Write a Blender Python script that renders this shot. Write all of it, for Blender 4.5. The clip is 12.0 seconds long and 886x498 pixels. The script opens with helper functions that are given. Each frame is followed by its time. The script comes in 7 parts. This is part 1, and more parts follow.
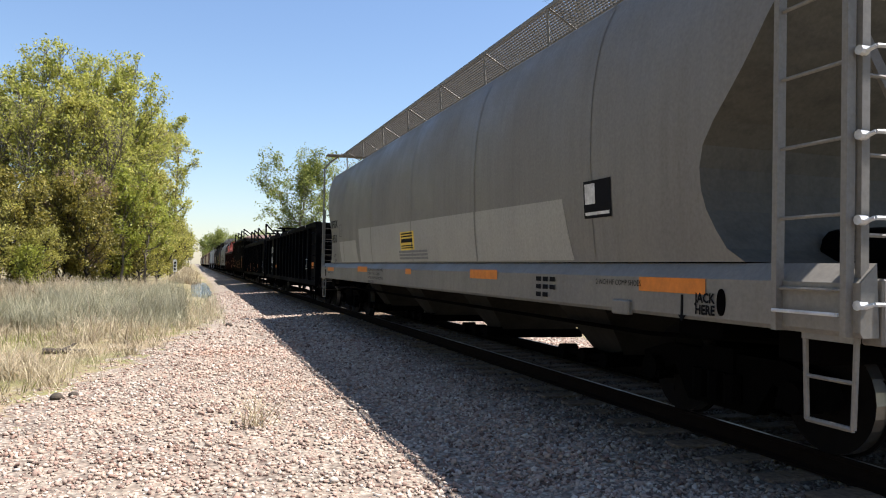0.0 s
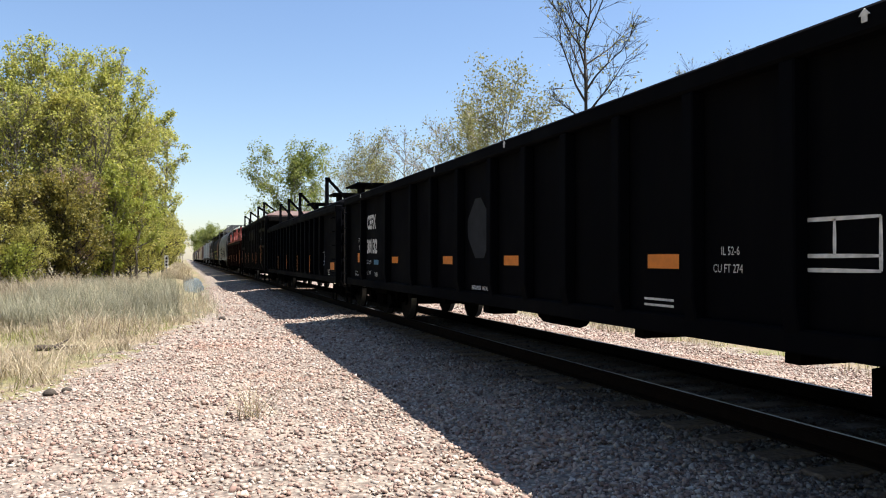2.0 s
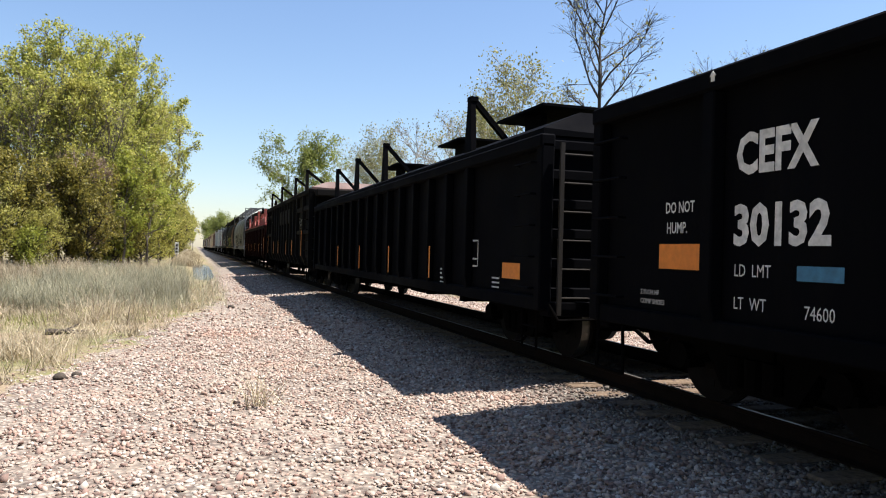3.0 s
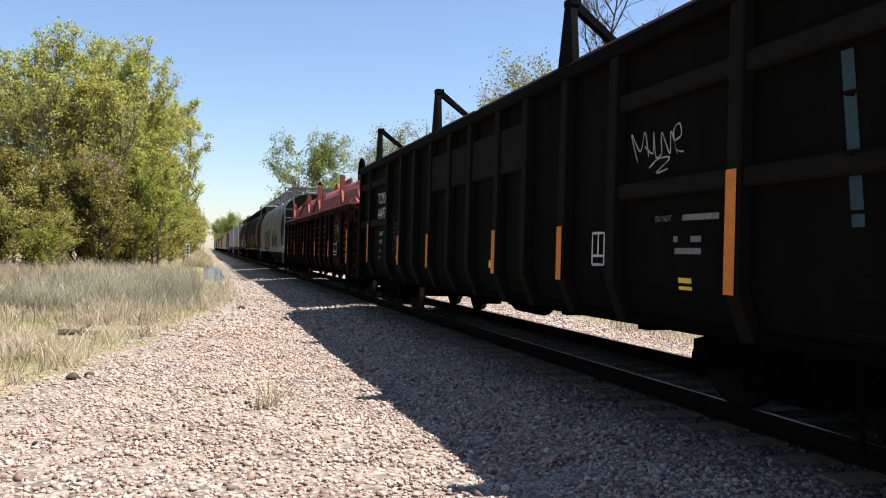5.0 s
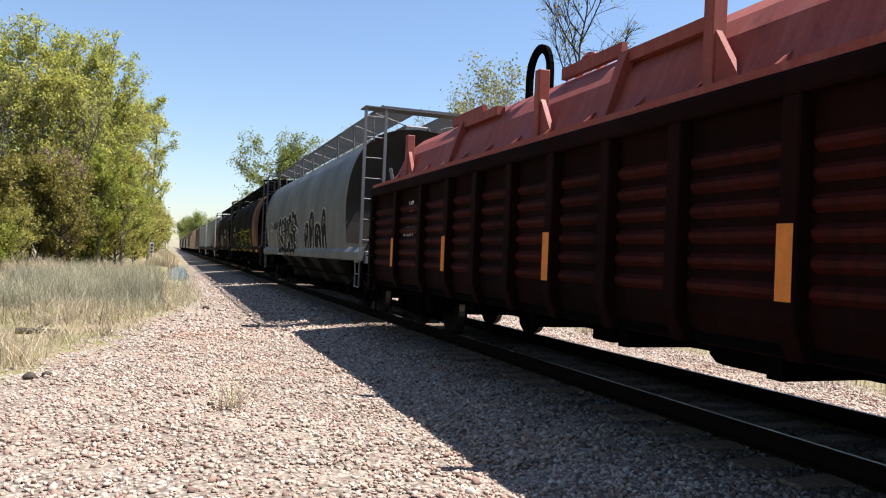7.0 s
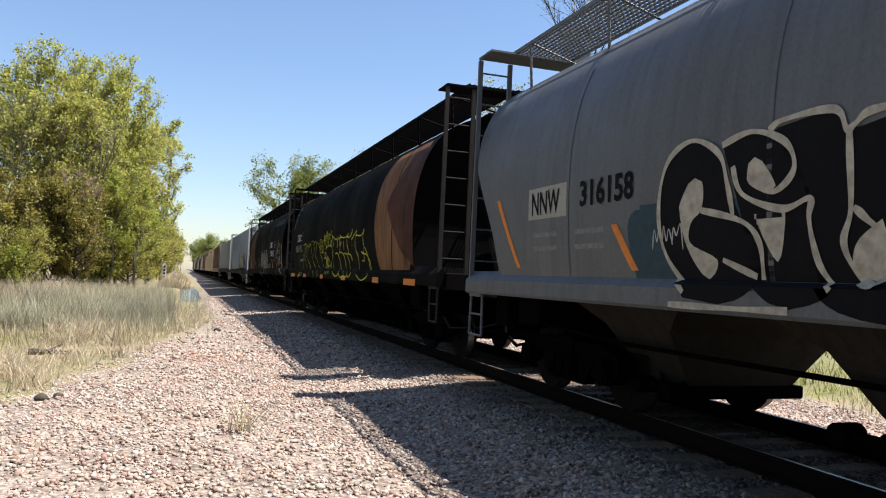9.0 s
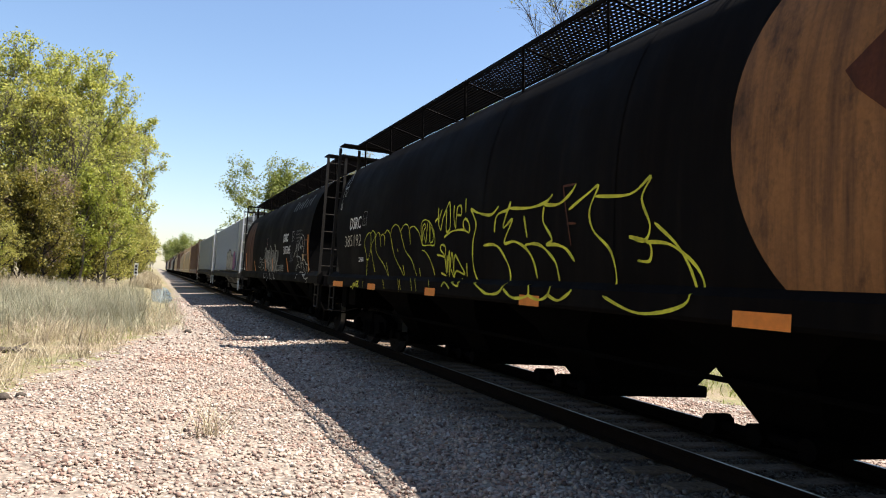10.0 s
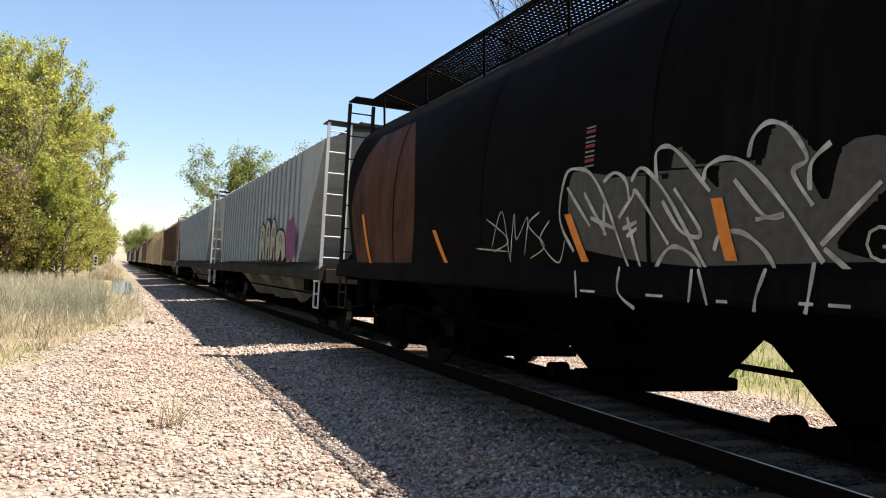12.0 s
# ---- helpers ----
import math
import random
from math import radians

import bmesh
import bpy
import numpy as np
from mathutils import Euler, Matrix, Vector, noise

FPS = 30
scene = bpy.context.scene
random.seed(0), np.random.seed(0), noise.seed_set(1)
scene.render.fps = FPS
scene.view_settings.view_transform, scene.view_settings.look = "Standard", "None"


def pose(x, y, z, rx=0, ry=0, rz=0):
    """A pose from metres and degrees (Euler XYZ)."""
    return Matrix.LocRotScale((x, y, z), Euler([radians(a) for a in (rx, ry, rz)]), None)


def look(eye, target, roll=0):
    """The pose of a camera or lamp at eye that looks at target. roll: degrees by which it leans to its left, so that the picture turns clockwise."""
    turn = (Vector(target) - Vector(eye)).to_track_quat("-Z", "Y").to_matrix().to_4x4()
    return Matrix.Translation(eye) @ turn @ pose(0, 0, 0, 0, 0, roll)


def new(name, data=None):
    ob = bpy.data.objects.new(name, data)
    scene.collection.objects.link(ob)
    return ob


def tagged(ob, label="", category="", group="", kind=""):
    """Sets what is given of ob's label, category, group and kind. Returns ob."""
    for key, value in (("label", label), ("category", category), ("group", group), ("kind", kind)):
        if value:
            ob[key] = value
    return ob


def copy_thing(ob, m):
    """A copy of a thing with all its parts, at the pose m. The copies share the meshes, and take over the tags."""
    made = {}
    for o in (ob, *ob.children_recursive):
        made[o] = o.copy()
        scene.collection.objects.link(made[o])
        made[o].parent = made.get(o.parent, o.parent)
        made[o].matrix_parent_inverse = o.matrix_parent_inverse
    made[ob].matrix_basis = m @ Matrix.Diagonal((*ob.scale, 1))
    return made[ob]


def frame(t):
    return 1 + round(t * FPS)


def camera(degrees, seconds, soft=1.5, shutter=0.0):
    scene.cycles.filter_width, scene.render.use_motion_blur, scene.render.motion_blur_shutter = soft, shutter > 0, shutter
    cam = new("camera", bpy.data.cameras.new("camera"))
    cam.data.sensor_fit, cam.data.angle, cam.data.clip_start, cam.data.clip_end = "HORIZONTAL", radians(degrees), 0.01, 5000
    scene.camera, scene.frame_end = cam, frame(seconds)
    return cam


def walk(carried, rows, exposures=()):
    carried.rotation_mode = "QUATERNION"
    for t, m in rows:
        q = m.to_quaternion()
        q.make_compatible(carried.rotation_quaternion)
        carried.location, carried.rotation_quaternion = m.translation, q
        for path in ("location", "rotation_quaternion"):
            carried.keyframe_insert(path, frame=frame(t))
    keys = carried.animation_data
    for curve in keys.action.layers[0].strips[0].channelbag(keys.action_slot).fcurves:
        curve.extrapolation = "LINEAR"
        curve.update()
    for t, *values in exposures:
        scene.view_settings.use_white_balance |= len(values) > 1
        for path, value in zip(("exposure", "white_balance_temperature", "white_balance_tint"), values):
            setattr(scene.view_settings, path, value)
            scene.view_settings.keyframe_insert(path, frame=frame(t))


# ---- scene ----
cam = camera(60.4, 12.0, 1.1)
PATH = [
    (0.0, pose(0.000, 0.000, 1.600, 91.49, -1.30, -18.17)),
    (0.5, pose(0.010, 0.040, 1.581, 91.96, -0.79, -18.89)),
    (1.0, pose(0.013, 0.031, 1.580, 91.86, -0.70, -17.95)),
    (1.5, pose(0.016, 0.034, 1.565, 90.93, -1.24, -18.41)),
    (2.0, pose(0.007, 0.029, 1.564, 90.77, -0.12, -18.73)),
    (2.5, pose(0.009, 0.026, 1.559, 90.33, -0.48, -18.02)),
    (3.0, pose(-0.007, 0.024, 1.575, 90.28, -1.55, -18.06)),
    (5.0, pose(-0.016, 0.017, 1.572, 90.33, -1.52, -17.33)),
    (5.5, pose(-0.011, 0.009, 1.581, 90.19, -1.22, -16.85)),
    (6.0, pose(-0.008, 0.012, 1.570, 90.64, -1.79, -17.32)),
    (6.5, pose(-0.016, 0.020, 1.585, 91.04, -2.20, -19.01)),
    (7.0, pose(-0.009, 0.030, 1.565, 90.63, -2.34, -19.73)),
    (9.0, pose(-0.009, 0.016, 1.576, 92.34, -2.71, -18.89)),
    (9.5, pose(-0.005, 0.012, 1.589, 92.66, -3.35, -19.33)),
    (10.0, pose(0.013, 0.037, 1.579, 92.95, -4.08, -20.76)),
    (10.5, pose(0.003, 0.033, 1.589, 92.93, -4.24, -21.74)),
    (11.0, pose(0.008, 0.055, 1.581, 93.06, -4.17, -21.85)),
    (11.5, pose(0.018, 0.076, 1.577, 93.16, -3.77, -22.63)),
    (12.0, pose(0.026, 0.088, 1.545, 92.16, -3.18, -23.31)),
]
walk(cam, PATH, [(0.0, 1.40, 6100, 15), (9.2, 1.40, 6100, 15), (10.2, 1.54, 6300, 14), (12.0, 1.62, 6500, 14)])

# ---------------------------------------------------------------- light
SUN = Vector((0.48, -0.13, 1.0)).normalized()
world = bpy.data.worlds.new("sky")
scene.world = world
world.use_nodes = True
wn, wl = world.node_tree.nodes, world.node_tree.links
sky = wn.new("ShaderNodeTexSky")
sky.sky_type, sky.sun_disc = "NISHITA", False
sky.sun_elevation = math.asin(SUN.z)
sky.sun_rotation = math.atan2(SUN.x, SUN.y)
sky.air_density, sky.dust_density, sky.ozone_density = 1.2, 0.4, 3.0
wl.new(sky.outputs[0], wn["Background"].inputs[0])
wn["Background"].inputs[1].default_value = 0.062
sun = new("sun", bpy.data.lights.new("sun", "SUN"))
sun.data.energy, sun.data.angle, sun.data.color = 5.0, radians(0.53), (1.0, 0.93, 0.82)
sun.matrix_world = look(SUN * 50, (0, 0, 0))


# ---------------------------------------------------------------- materials
def mat_base(name):
    m = bpy.data.materials.new(name)
    m.use_nodes = True
    n, l = m.node_tree.nodes, m.node_tree.links
    return m, n, l, n["Principled BSDF"]


def noise_node(n, l, scale, detail=4.0, rough=0.55, stretch=None, coord="Object"):
    tc = n.new("ShaderNodeTexCoord")
    t = n.new("ShaderNodeTexNoise")
    t.inputs["Scale"].default_value, t.inputs["Detail"].default_value, t.inputs["Roughness"].default_value = scale, detail, rough
    if stretch:
        mp = n.new("ShaderNodeMapping")
        mp.inputs["Scale"].default_value = stretch
        l.new(tc.outputs[coord], mp.inputs[0])
        l.new(mp.outputs[0], t.inputs["Vector"])
    else:
        l.new(tc.outputs[coord], t.inputs["Vector"])
    return t.outputs["Fac"]


def ramp(n, l, fac, stops):
    r = n.new("ShaderNodeValToRGB")
    while len(r.color_ramp.elements) < len(stops):
        r.color_ramp.elements.new(0.5)
    for e, (p, c) in zip(r.color_ramp.elements, stops):
        e.position, e.color = p, (*c, 1) if len(c) == 3 else c
    l.new(fac, r.inputs[0])
    return r.outputs[0]


def mix(n, l, fac, a, b, mode="MIX"):
    x = n.new("ShaderNodeMix")
    x.data_type, x.blend_type = "RGBA", mode
    for sock, v in ((x.inputs[0], fac), (x.inputs[6], a), (x.inputs[7], b)):
        if isinstance(v, (int, float)):
            sock.default_value = v
        elif isinstance(v, tuple):
            sock.default_value = (*v, 1)
        else:
            l.new(v, sock)
    return x.outputs[2]


def bump(n, l, height, bsdf, strength=0.3, dist=0.01):
    b = n.new("ShaderNodeBump")
    b.inputs["Strength"].default_value, b.inputs["Distance"].default_value = strength, dist
    l.new(height, b.inputs["Height"])
    l.new(b.outputs[0], bsdf.inputs["Normal"])


def g(v):
    return (v, v, v)


def paint(name, base, dirt=(0.06, 0.05, 0.04), amount=0.5, rough=0.5, rust=None, rust_amount=0.45, spec=0.5):
    """Weathered railcar paint: vertical streaks, blotches, optional rust."""
    m, n, l, b = mat_base(name)
    streak = noise_node(n, l, 1.0, 5, 0.6, (3.0, 9.0, 0.6))
    blotch = noise_node(n, l, 0.7, 6, 0.6)
    fine = noise_node(n, l, 30, 4, 0.6)
    f1 = ramp(n, l, streak, [(0.45, g(0)), (0.75, g(amount))])
    c = mix(n, l, f1, base, dirt)
    f2 = ramp(n, l, blotch, [(0.4, g(0)), (0.8, g(amount * 0.8))])
    c = mix(n, l, f2, c, tuple(0.5 * (p + q) for p, q in zip(base, dirt)))
    if rust:
        rs = noise_node(n, l, 1.6, 9, 0.7, (1, 1, 0.5))
        f3 = ramp(n, l, rs, [(rust_amount, g(0)), (rust_amount + 0.15, g(0.9))])
        c = mix(n, l, f3, c, rust)
    fv = ramp(n, l, fine, [(0.3, g(0.85)), (0.7, g(1.1))])
    c = mix(n, l, 1.0, c, fv, "MULTIPLY")
    l.new(c, b.inputs["Base Color"])
    b.inputs["Roughness"].default_value = rough
    b.inputs["Specular IOR Level"].default_value = spec
    rr = ramp(n, l, blotch, [(0.3, g(max(rough - 0.1, 0.1))), (0.7, g(min(rough + 0.2, 1)))])
    l.new(rr, b.inputs["Roughness"])
    bump(n, l, fine, b, 0.12, 0.004)
    return m


def plain(name, base, rough=0.6, metal=0.0, var=0.25, scale=12, spec=0.4):
    m, n, l, b = mat_base(name)
    f = noise_node(n, l, scale, 5, 0.6)
    c = ramp(n, l, f, [(0.3, tuple(v * (1 - var) for v in base)), (0.7, tuple(min(v * (1 + var), 1) for v in base))])
    l.new(c, b.inputs["Base Color"])
    b.inputs["Roughness"].default_value, b.inputs["Metallic"].default_value = rough, metal
    b.inputs["Specular IOR Level"].default_value = spec
    bump(n, l, f, b, 0.15, 0.004)
    return m


M_GREY = paint("grey hopper paint", (0.176, 0.165, 0.144), (0.108, 0.096, 0.079), 0.35, 0.5, spec=0.35)
M_PATCH = paint("fresh paint patch", (0.302, 0.29, 0.252), (0.21, 0.193, 0.16), 0.25, 0.5)
M_BLUEGREY = paint("blue grey hopper paint", (0.105, 0.112, 0.118), (0.045, 0.045, 0.043), 0.45, 0.5, spec=0.35)
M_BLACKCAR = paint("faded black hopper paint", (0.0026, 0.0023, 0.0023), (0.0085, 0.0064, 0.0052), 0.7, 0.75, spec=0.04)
# Next three: grime with the shade of ends and bays put into the colour.
M_DIMGREY = paint("dim grey steel, grime and shade", (0.030, 0.027, 0.023), (0.012, 0.010, 0.009), 0.7, 0.8, spec=0.1)
M_ENDGREY = paint("grey end sheet, grime and shade", (0.085, 0.078, 0.062), (0.030, 0.027, 0.023), 0.7, 0.7, spec=0.2)
M_ENDSHADE = paint("shade-black end sheet", (0.0025, 0.0025, 0.0025), (0.006, 0.005, 0.0045), 0.7, 0.9, spec=0.03)
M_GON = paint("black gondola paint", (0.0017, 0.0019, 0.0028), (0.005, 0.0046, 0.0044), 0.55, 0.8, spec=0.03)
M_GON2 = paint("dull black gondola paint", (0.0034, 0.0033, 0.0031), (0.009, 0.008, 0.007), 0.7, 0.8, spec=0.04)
# Tall gondola's black again, lightened for the light that jutting parts catch.
M_LITRIBS = paint("lit grey-black rib paint", (0.009, 0.0083, 0.0073), (0.016, 0.014, 0.012), 0.6, 0.8, spec=0.05)
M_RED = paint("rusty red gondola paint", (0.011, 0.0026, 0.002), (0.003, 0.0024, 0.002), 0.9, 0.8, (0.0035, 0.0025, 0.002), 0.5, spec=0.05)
# Lit copy of the red side paint; the darker one above serves as its shade.
M_LITRIDGE = paint("lit red panel ridge", (0.045, 0.007, 0.005), (0.008, 0.004, 0.0035), 0.9, 0.7, (0.006, 0.0035, 0.003), 0.5, spec=0.08)
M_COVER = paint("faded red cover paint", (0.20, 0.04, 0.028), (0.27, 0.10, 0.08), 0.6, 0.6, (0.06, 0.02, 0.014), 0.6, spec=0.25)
M_RIBBED = paint("light blue grey ribbed hopper paint", (0.30, 0.33, 0.345), (0.2, 0.19, 0.17), 0.5, 0.5)
M_BAY = paint("dusty hopper bay paint", (0.24, 0.22, 0.19), (0.09, 0.08, 0.07), 0.8, 0.7)
M_PALE = paint("pale ladder paint", (0.52, 0.54, 0.54), (0.25, 0.2, 0.16), 0.5, 0.5)
M_BROWN = paint("brown boxcar paint", (0.10, 0.045, 0.03), (0.04, 0.03, 0.025), 0.6, 0.6)
M_TAN = paint("tan hopper paint", (0.34, 0.24, 0.12), (0.12, 0.09, 0.06), 0.6, 0.6)
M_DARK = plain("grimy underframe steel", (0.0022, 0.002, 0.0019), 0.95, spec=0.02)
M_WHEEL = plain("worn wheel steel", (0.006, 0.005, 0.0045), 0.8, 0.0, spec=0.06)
M_TREAD = plain("polished tread steel", (0.30, 0.29, 0.27), 0.42, 1.0, 0.1)
M_RAIL = plain("rusty rail web", (0.009, 0.006, 0.0045), 0.95, spec=0.04)
M_TIE = plain("weathered tie timber", (0.13, 0.095, 0.065), 0.95, 0, 0.45, 20, 0.1)
M_ORANGE = plain("orange reflector", (0.58, 0.17, 0.012), 0.5, 0, 0.15)
M_YELLOW = plain("yellow placard", (0.75, 0.52, 0.05), 0.5, 0, 0.1)
M_WHITE = plain("white stencil paint", (0.52, 0.51, 0.48), 0.7, 0, 0.3, spec=0.2)
M_GREYTXT = plain("faded stencil paint", (0.16, 0.16, 0.155), 0.7, 0, 0.3)
M_BLACKTXT = plain("black stencil paint", (0.006, 0.006, 0.007), 0.8, 0, 0.2, spec=0.1)
M_NEON = plain("yellow spray paint", (0.46, 0.45, 0.035), 0.7, 0, 0.4, 6, spec=0.2)
M_SPRAY = plain("white spray paint", (0.34, 0.345, 0.32), 0.7, 0, 0.45, 7, spec=0.2)
M_DIAMOND = plain("grey primer patch", (0.018, 0.02, 0.023), 0.8, 0, 0.3, 3, spec=0.1)
M_BLUETXT = plain("blue stencil patch", (0.03, 0.13, 0.22), 0.6)
M_REDMARK = plain("red marking tape", (0.16, 0.012, 0.012), 0.6)
M_PINK = plain("purple spray paint", (0.16, 0.03, 0.12), 0.6, 0, 0.3)
M_CREAM = plain("cream spray paint", (0.36, 0.335, 0.27), 0.7, 0, 0.3, spec=0.2)
M_SCORCH = paint("orange primer panel", (0.21, 0.095, 0.032), (0.05, 0.025, 0.014), 0.95, 0.7, (0.02, 0.012, 0.009), 0.5, spec=0.2)
M_TEAL = plain("teal spray paint", (0.012, 0.04, 0.055), 0.7)
M_OLDPAINT = plain("old cream paint", (0.12, 0.105, 0.08), 0.7, spec=0.2)
M_SCORCH2 = paint("burnt orange panel", (0.075, 0.024, 0.011), (0.02, 0.011, 0.008), 0.9, 0.7, (0.009, 0.006, 0.005), 0.5, spec=0.15)
M_BARK = plain("grey bark", (0.13, 0.11, 0.085), 0.95, 0, 0.4, 9)
M_DARKBARK = plain("dark bark", (0.0375, 0.0315, 0.0263), 0.95, 0, 0.4, 9)
M_PALEBARK = plain("pale twigs", (0.225, 0.203, 0.165), 0.95, 0, 0.3, 9)
M_SIGN = plain("white sign plate", (0.7, 0.7, 0.68), 0.5, 0, 0.1)
M_POST = plain("weathered post timber", (0.28, 0.26, 0.22), 0.9)
M_LOG = plain("rotten log", (0.05, 0.04, 0.03), 0.95, 0, 0.4)


def leaf_mat(name, lo, hi, trans=0.35):
    m, n, l, b = mat_base(name)
    geo = n.new("ShaderNodeNewGeometry")
    c = ramp(n, l, geo.outputs["Random Per Island"], [(0.0, lo), (1.0, hi)])
    big = noise_node(n, l, 0.35, 2)
    bv = ramp(n, l, big, [(0.3, g(0.75)), (0.7, g(1.2))])
    c = mix(n, l, 1.0, c, bv, "MULTIPLY")
    l.new(c, b.inputs["Base Color"])
    b.inputs["Roughness"].default_value = 0.6
    tr = n.new("ShaderNodeBsdfTranslucent")
    l.new(c, tr.inputs[0])
    ms = n.new("ShaderNodeMixShader")
    ms.inputs[0].default_value = trans
    l.new(b.outputs[0], ms.inputs[1])
    l.new(tr.outputs[0], ms.inputs[2])
    l.new(ms.outputs[0], n["Material Output"].inputs[0])
    return m


M_LEAF = leaf_mat("spring leaves", (0.237, 0.265, 0.0378), (0.492, 0.473, 0.123), 0.62)
M_LEAF2 = leaf_mat("olive leaves", (0.23, 0.235, 0.04), (0.50, 0.46, 0.12), 0.6)
M_LEAF3 = leaf_mat("green leaves", (0.112, 0.144, 0.028), (0.264, 0.288, 0.072), 0.55)
M_BUDS = leaf_mat("pale buds", (0.176, 0.176, 0.056), (0.288, 0.272, 0.112), 0.4)
M_CEDAR = leaf_mat("cedar needles", (0.085, 0.085, 0.012), (0.31, 0.26, 0.045), 0.42)
M_BRIGHT = leaf_mat("bright young leaves", (0.187, 0.221, 0.0255), (0.357, 0.374, 0.0595), 0.5)
M_STRAW = leaf_mat("dry straw", (0.20, 0.155, 0.085), (0.66, 0.57, 0.40), 0.45)
M_WEED = leaf_mat("brown weed stalks", (0.075, 0.0525, 0.03), (0.195, 0.143, 0.09), 0.1)
M_GREYGRASS = leaf_mat("grey green grass", (0.15, 0.15, 0.085), (0.52, 0.49, 0.34), 0.45)
M_GREENGRASS = leaf_mat("green grass", (0.13, 0.16, 0.03), (0.30, 0.31, 0.08), 0.45)
M_BRUSH = plain("purple brown twigs", (0.26, 0.185, 0.145), 0.95, 0, 0.35, 9)


def bed_dust_shade(n, l):
    """Grey dust and oil on the track bed, deepened by painted train shade, in a ragged band along both rails."""
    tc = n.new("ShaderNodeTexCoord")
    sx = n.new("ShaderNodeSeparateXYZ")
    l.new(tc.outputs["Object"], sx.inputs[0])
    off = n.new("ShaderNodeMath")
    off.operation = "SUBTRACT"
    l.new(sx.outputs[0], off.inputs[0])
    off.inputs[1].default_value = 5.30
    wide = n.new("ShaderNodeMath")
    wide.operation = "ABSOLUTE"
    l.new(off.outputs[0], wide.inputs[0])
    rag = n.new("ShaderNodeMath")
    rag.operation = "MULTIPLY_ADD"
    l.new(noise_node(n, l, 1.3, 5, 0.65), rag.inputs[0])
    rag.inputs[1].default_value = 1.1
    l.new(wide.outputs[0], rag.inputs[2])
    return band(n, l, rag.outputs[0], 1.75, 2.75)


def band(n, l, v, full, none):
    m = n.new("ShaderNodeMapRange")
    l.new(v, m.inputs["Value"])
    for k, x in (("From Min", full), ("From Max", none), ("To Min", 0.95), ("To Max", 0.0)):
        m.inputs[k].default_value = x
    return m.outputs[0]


def stone_mat():
    m, n, l, b = mat_base("pink grey ballast stone")
    geo = n.new("ShaderNodeNewGeometry")
    c = ramp(n, l, geo.outputs["Random Per Island"], [(0.0, (0.0909, 0.0616, 0.0486)), (0.2, (0.272, 0.184, 0.146)), (0.5, (0.356, 0.272, 0.214)), (0.8, (0.409, 0.337, 0.272)), (1.0, (0.506, 0.46, 0.389))])
    f = noise_node(n, l, 25, 5, 0.65)
    c = mix(n, l, 1.0, c, ramp(n, l, f, [(0.3, g(0.75)), (0.7, g(1.1))]), "MULTIPLY")
    rust = noise_node(n, l, 0.55, 6, 0.65)
    c = mix(n, l, ramp(n, l, rust, [(0.48, g(0)), (0.68, g(0.8))]), c, mix(n, l, 1.0, c, (0.98, 0.84, 0.76), "MULTIPLY"))
    # dust band, with the shade below the train multiplied into the stone colour
    c = mix(n, l, bed_dust_shade(n, l), c, mix(n, l, 1.0, c, (0.28, 0.29, 0.29), "MULTIPLY"))
    l.new(c, b.inputs["Base Color"])
    b.inputs["Roughness"].default_value = 0.85
    b.inputs["Specular IOR Level"].default_value = 0.25
    return m


M_STONE = stone_mat()


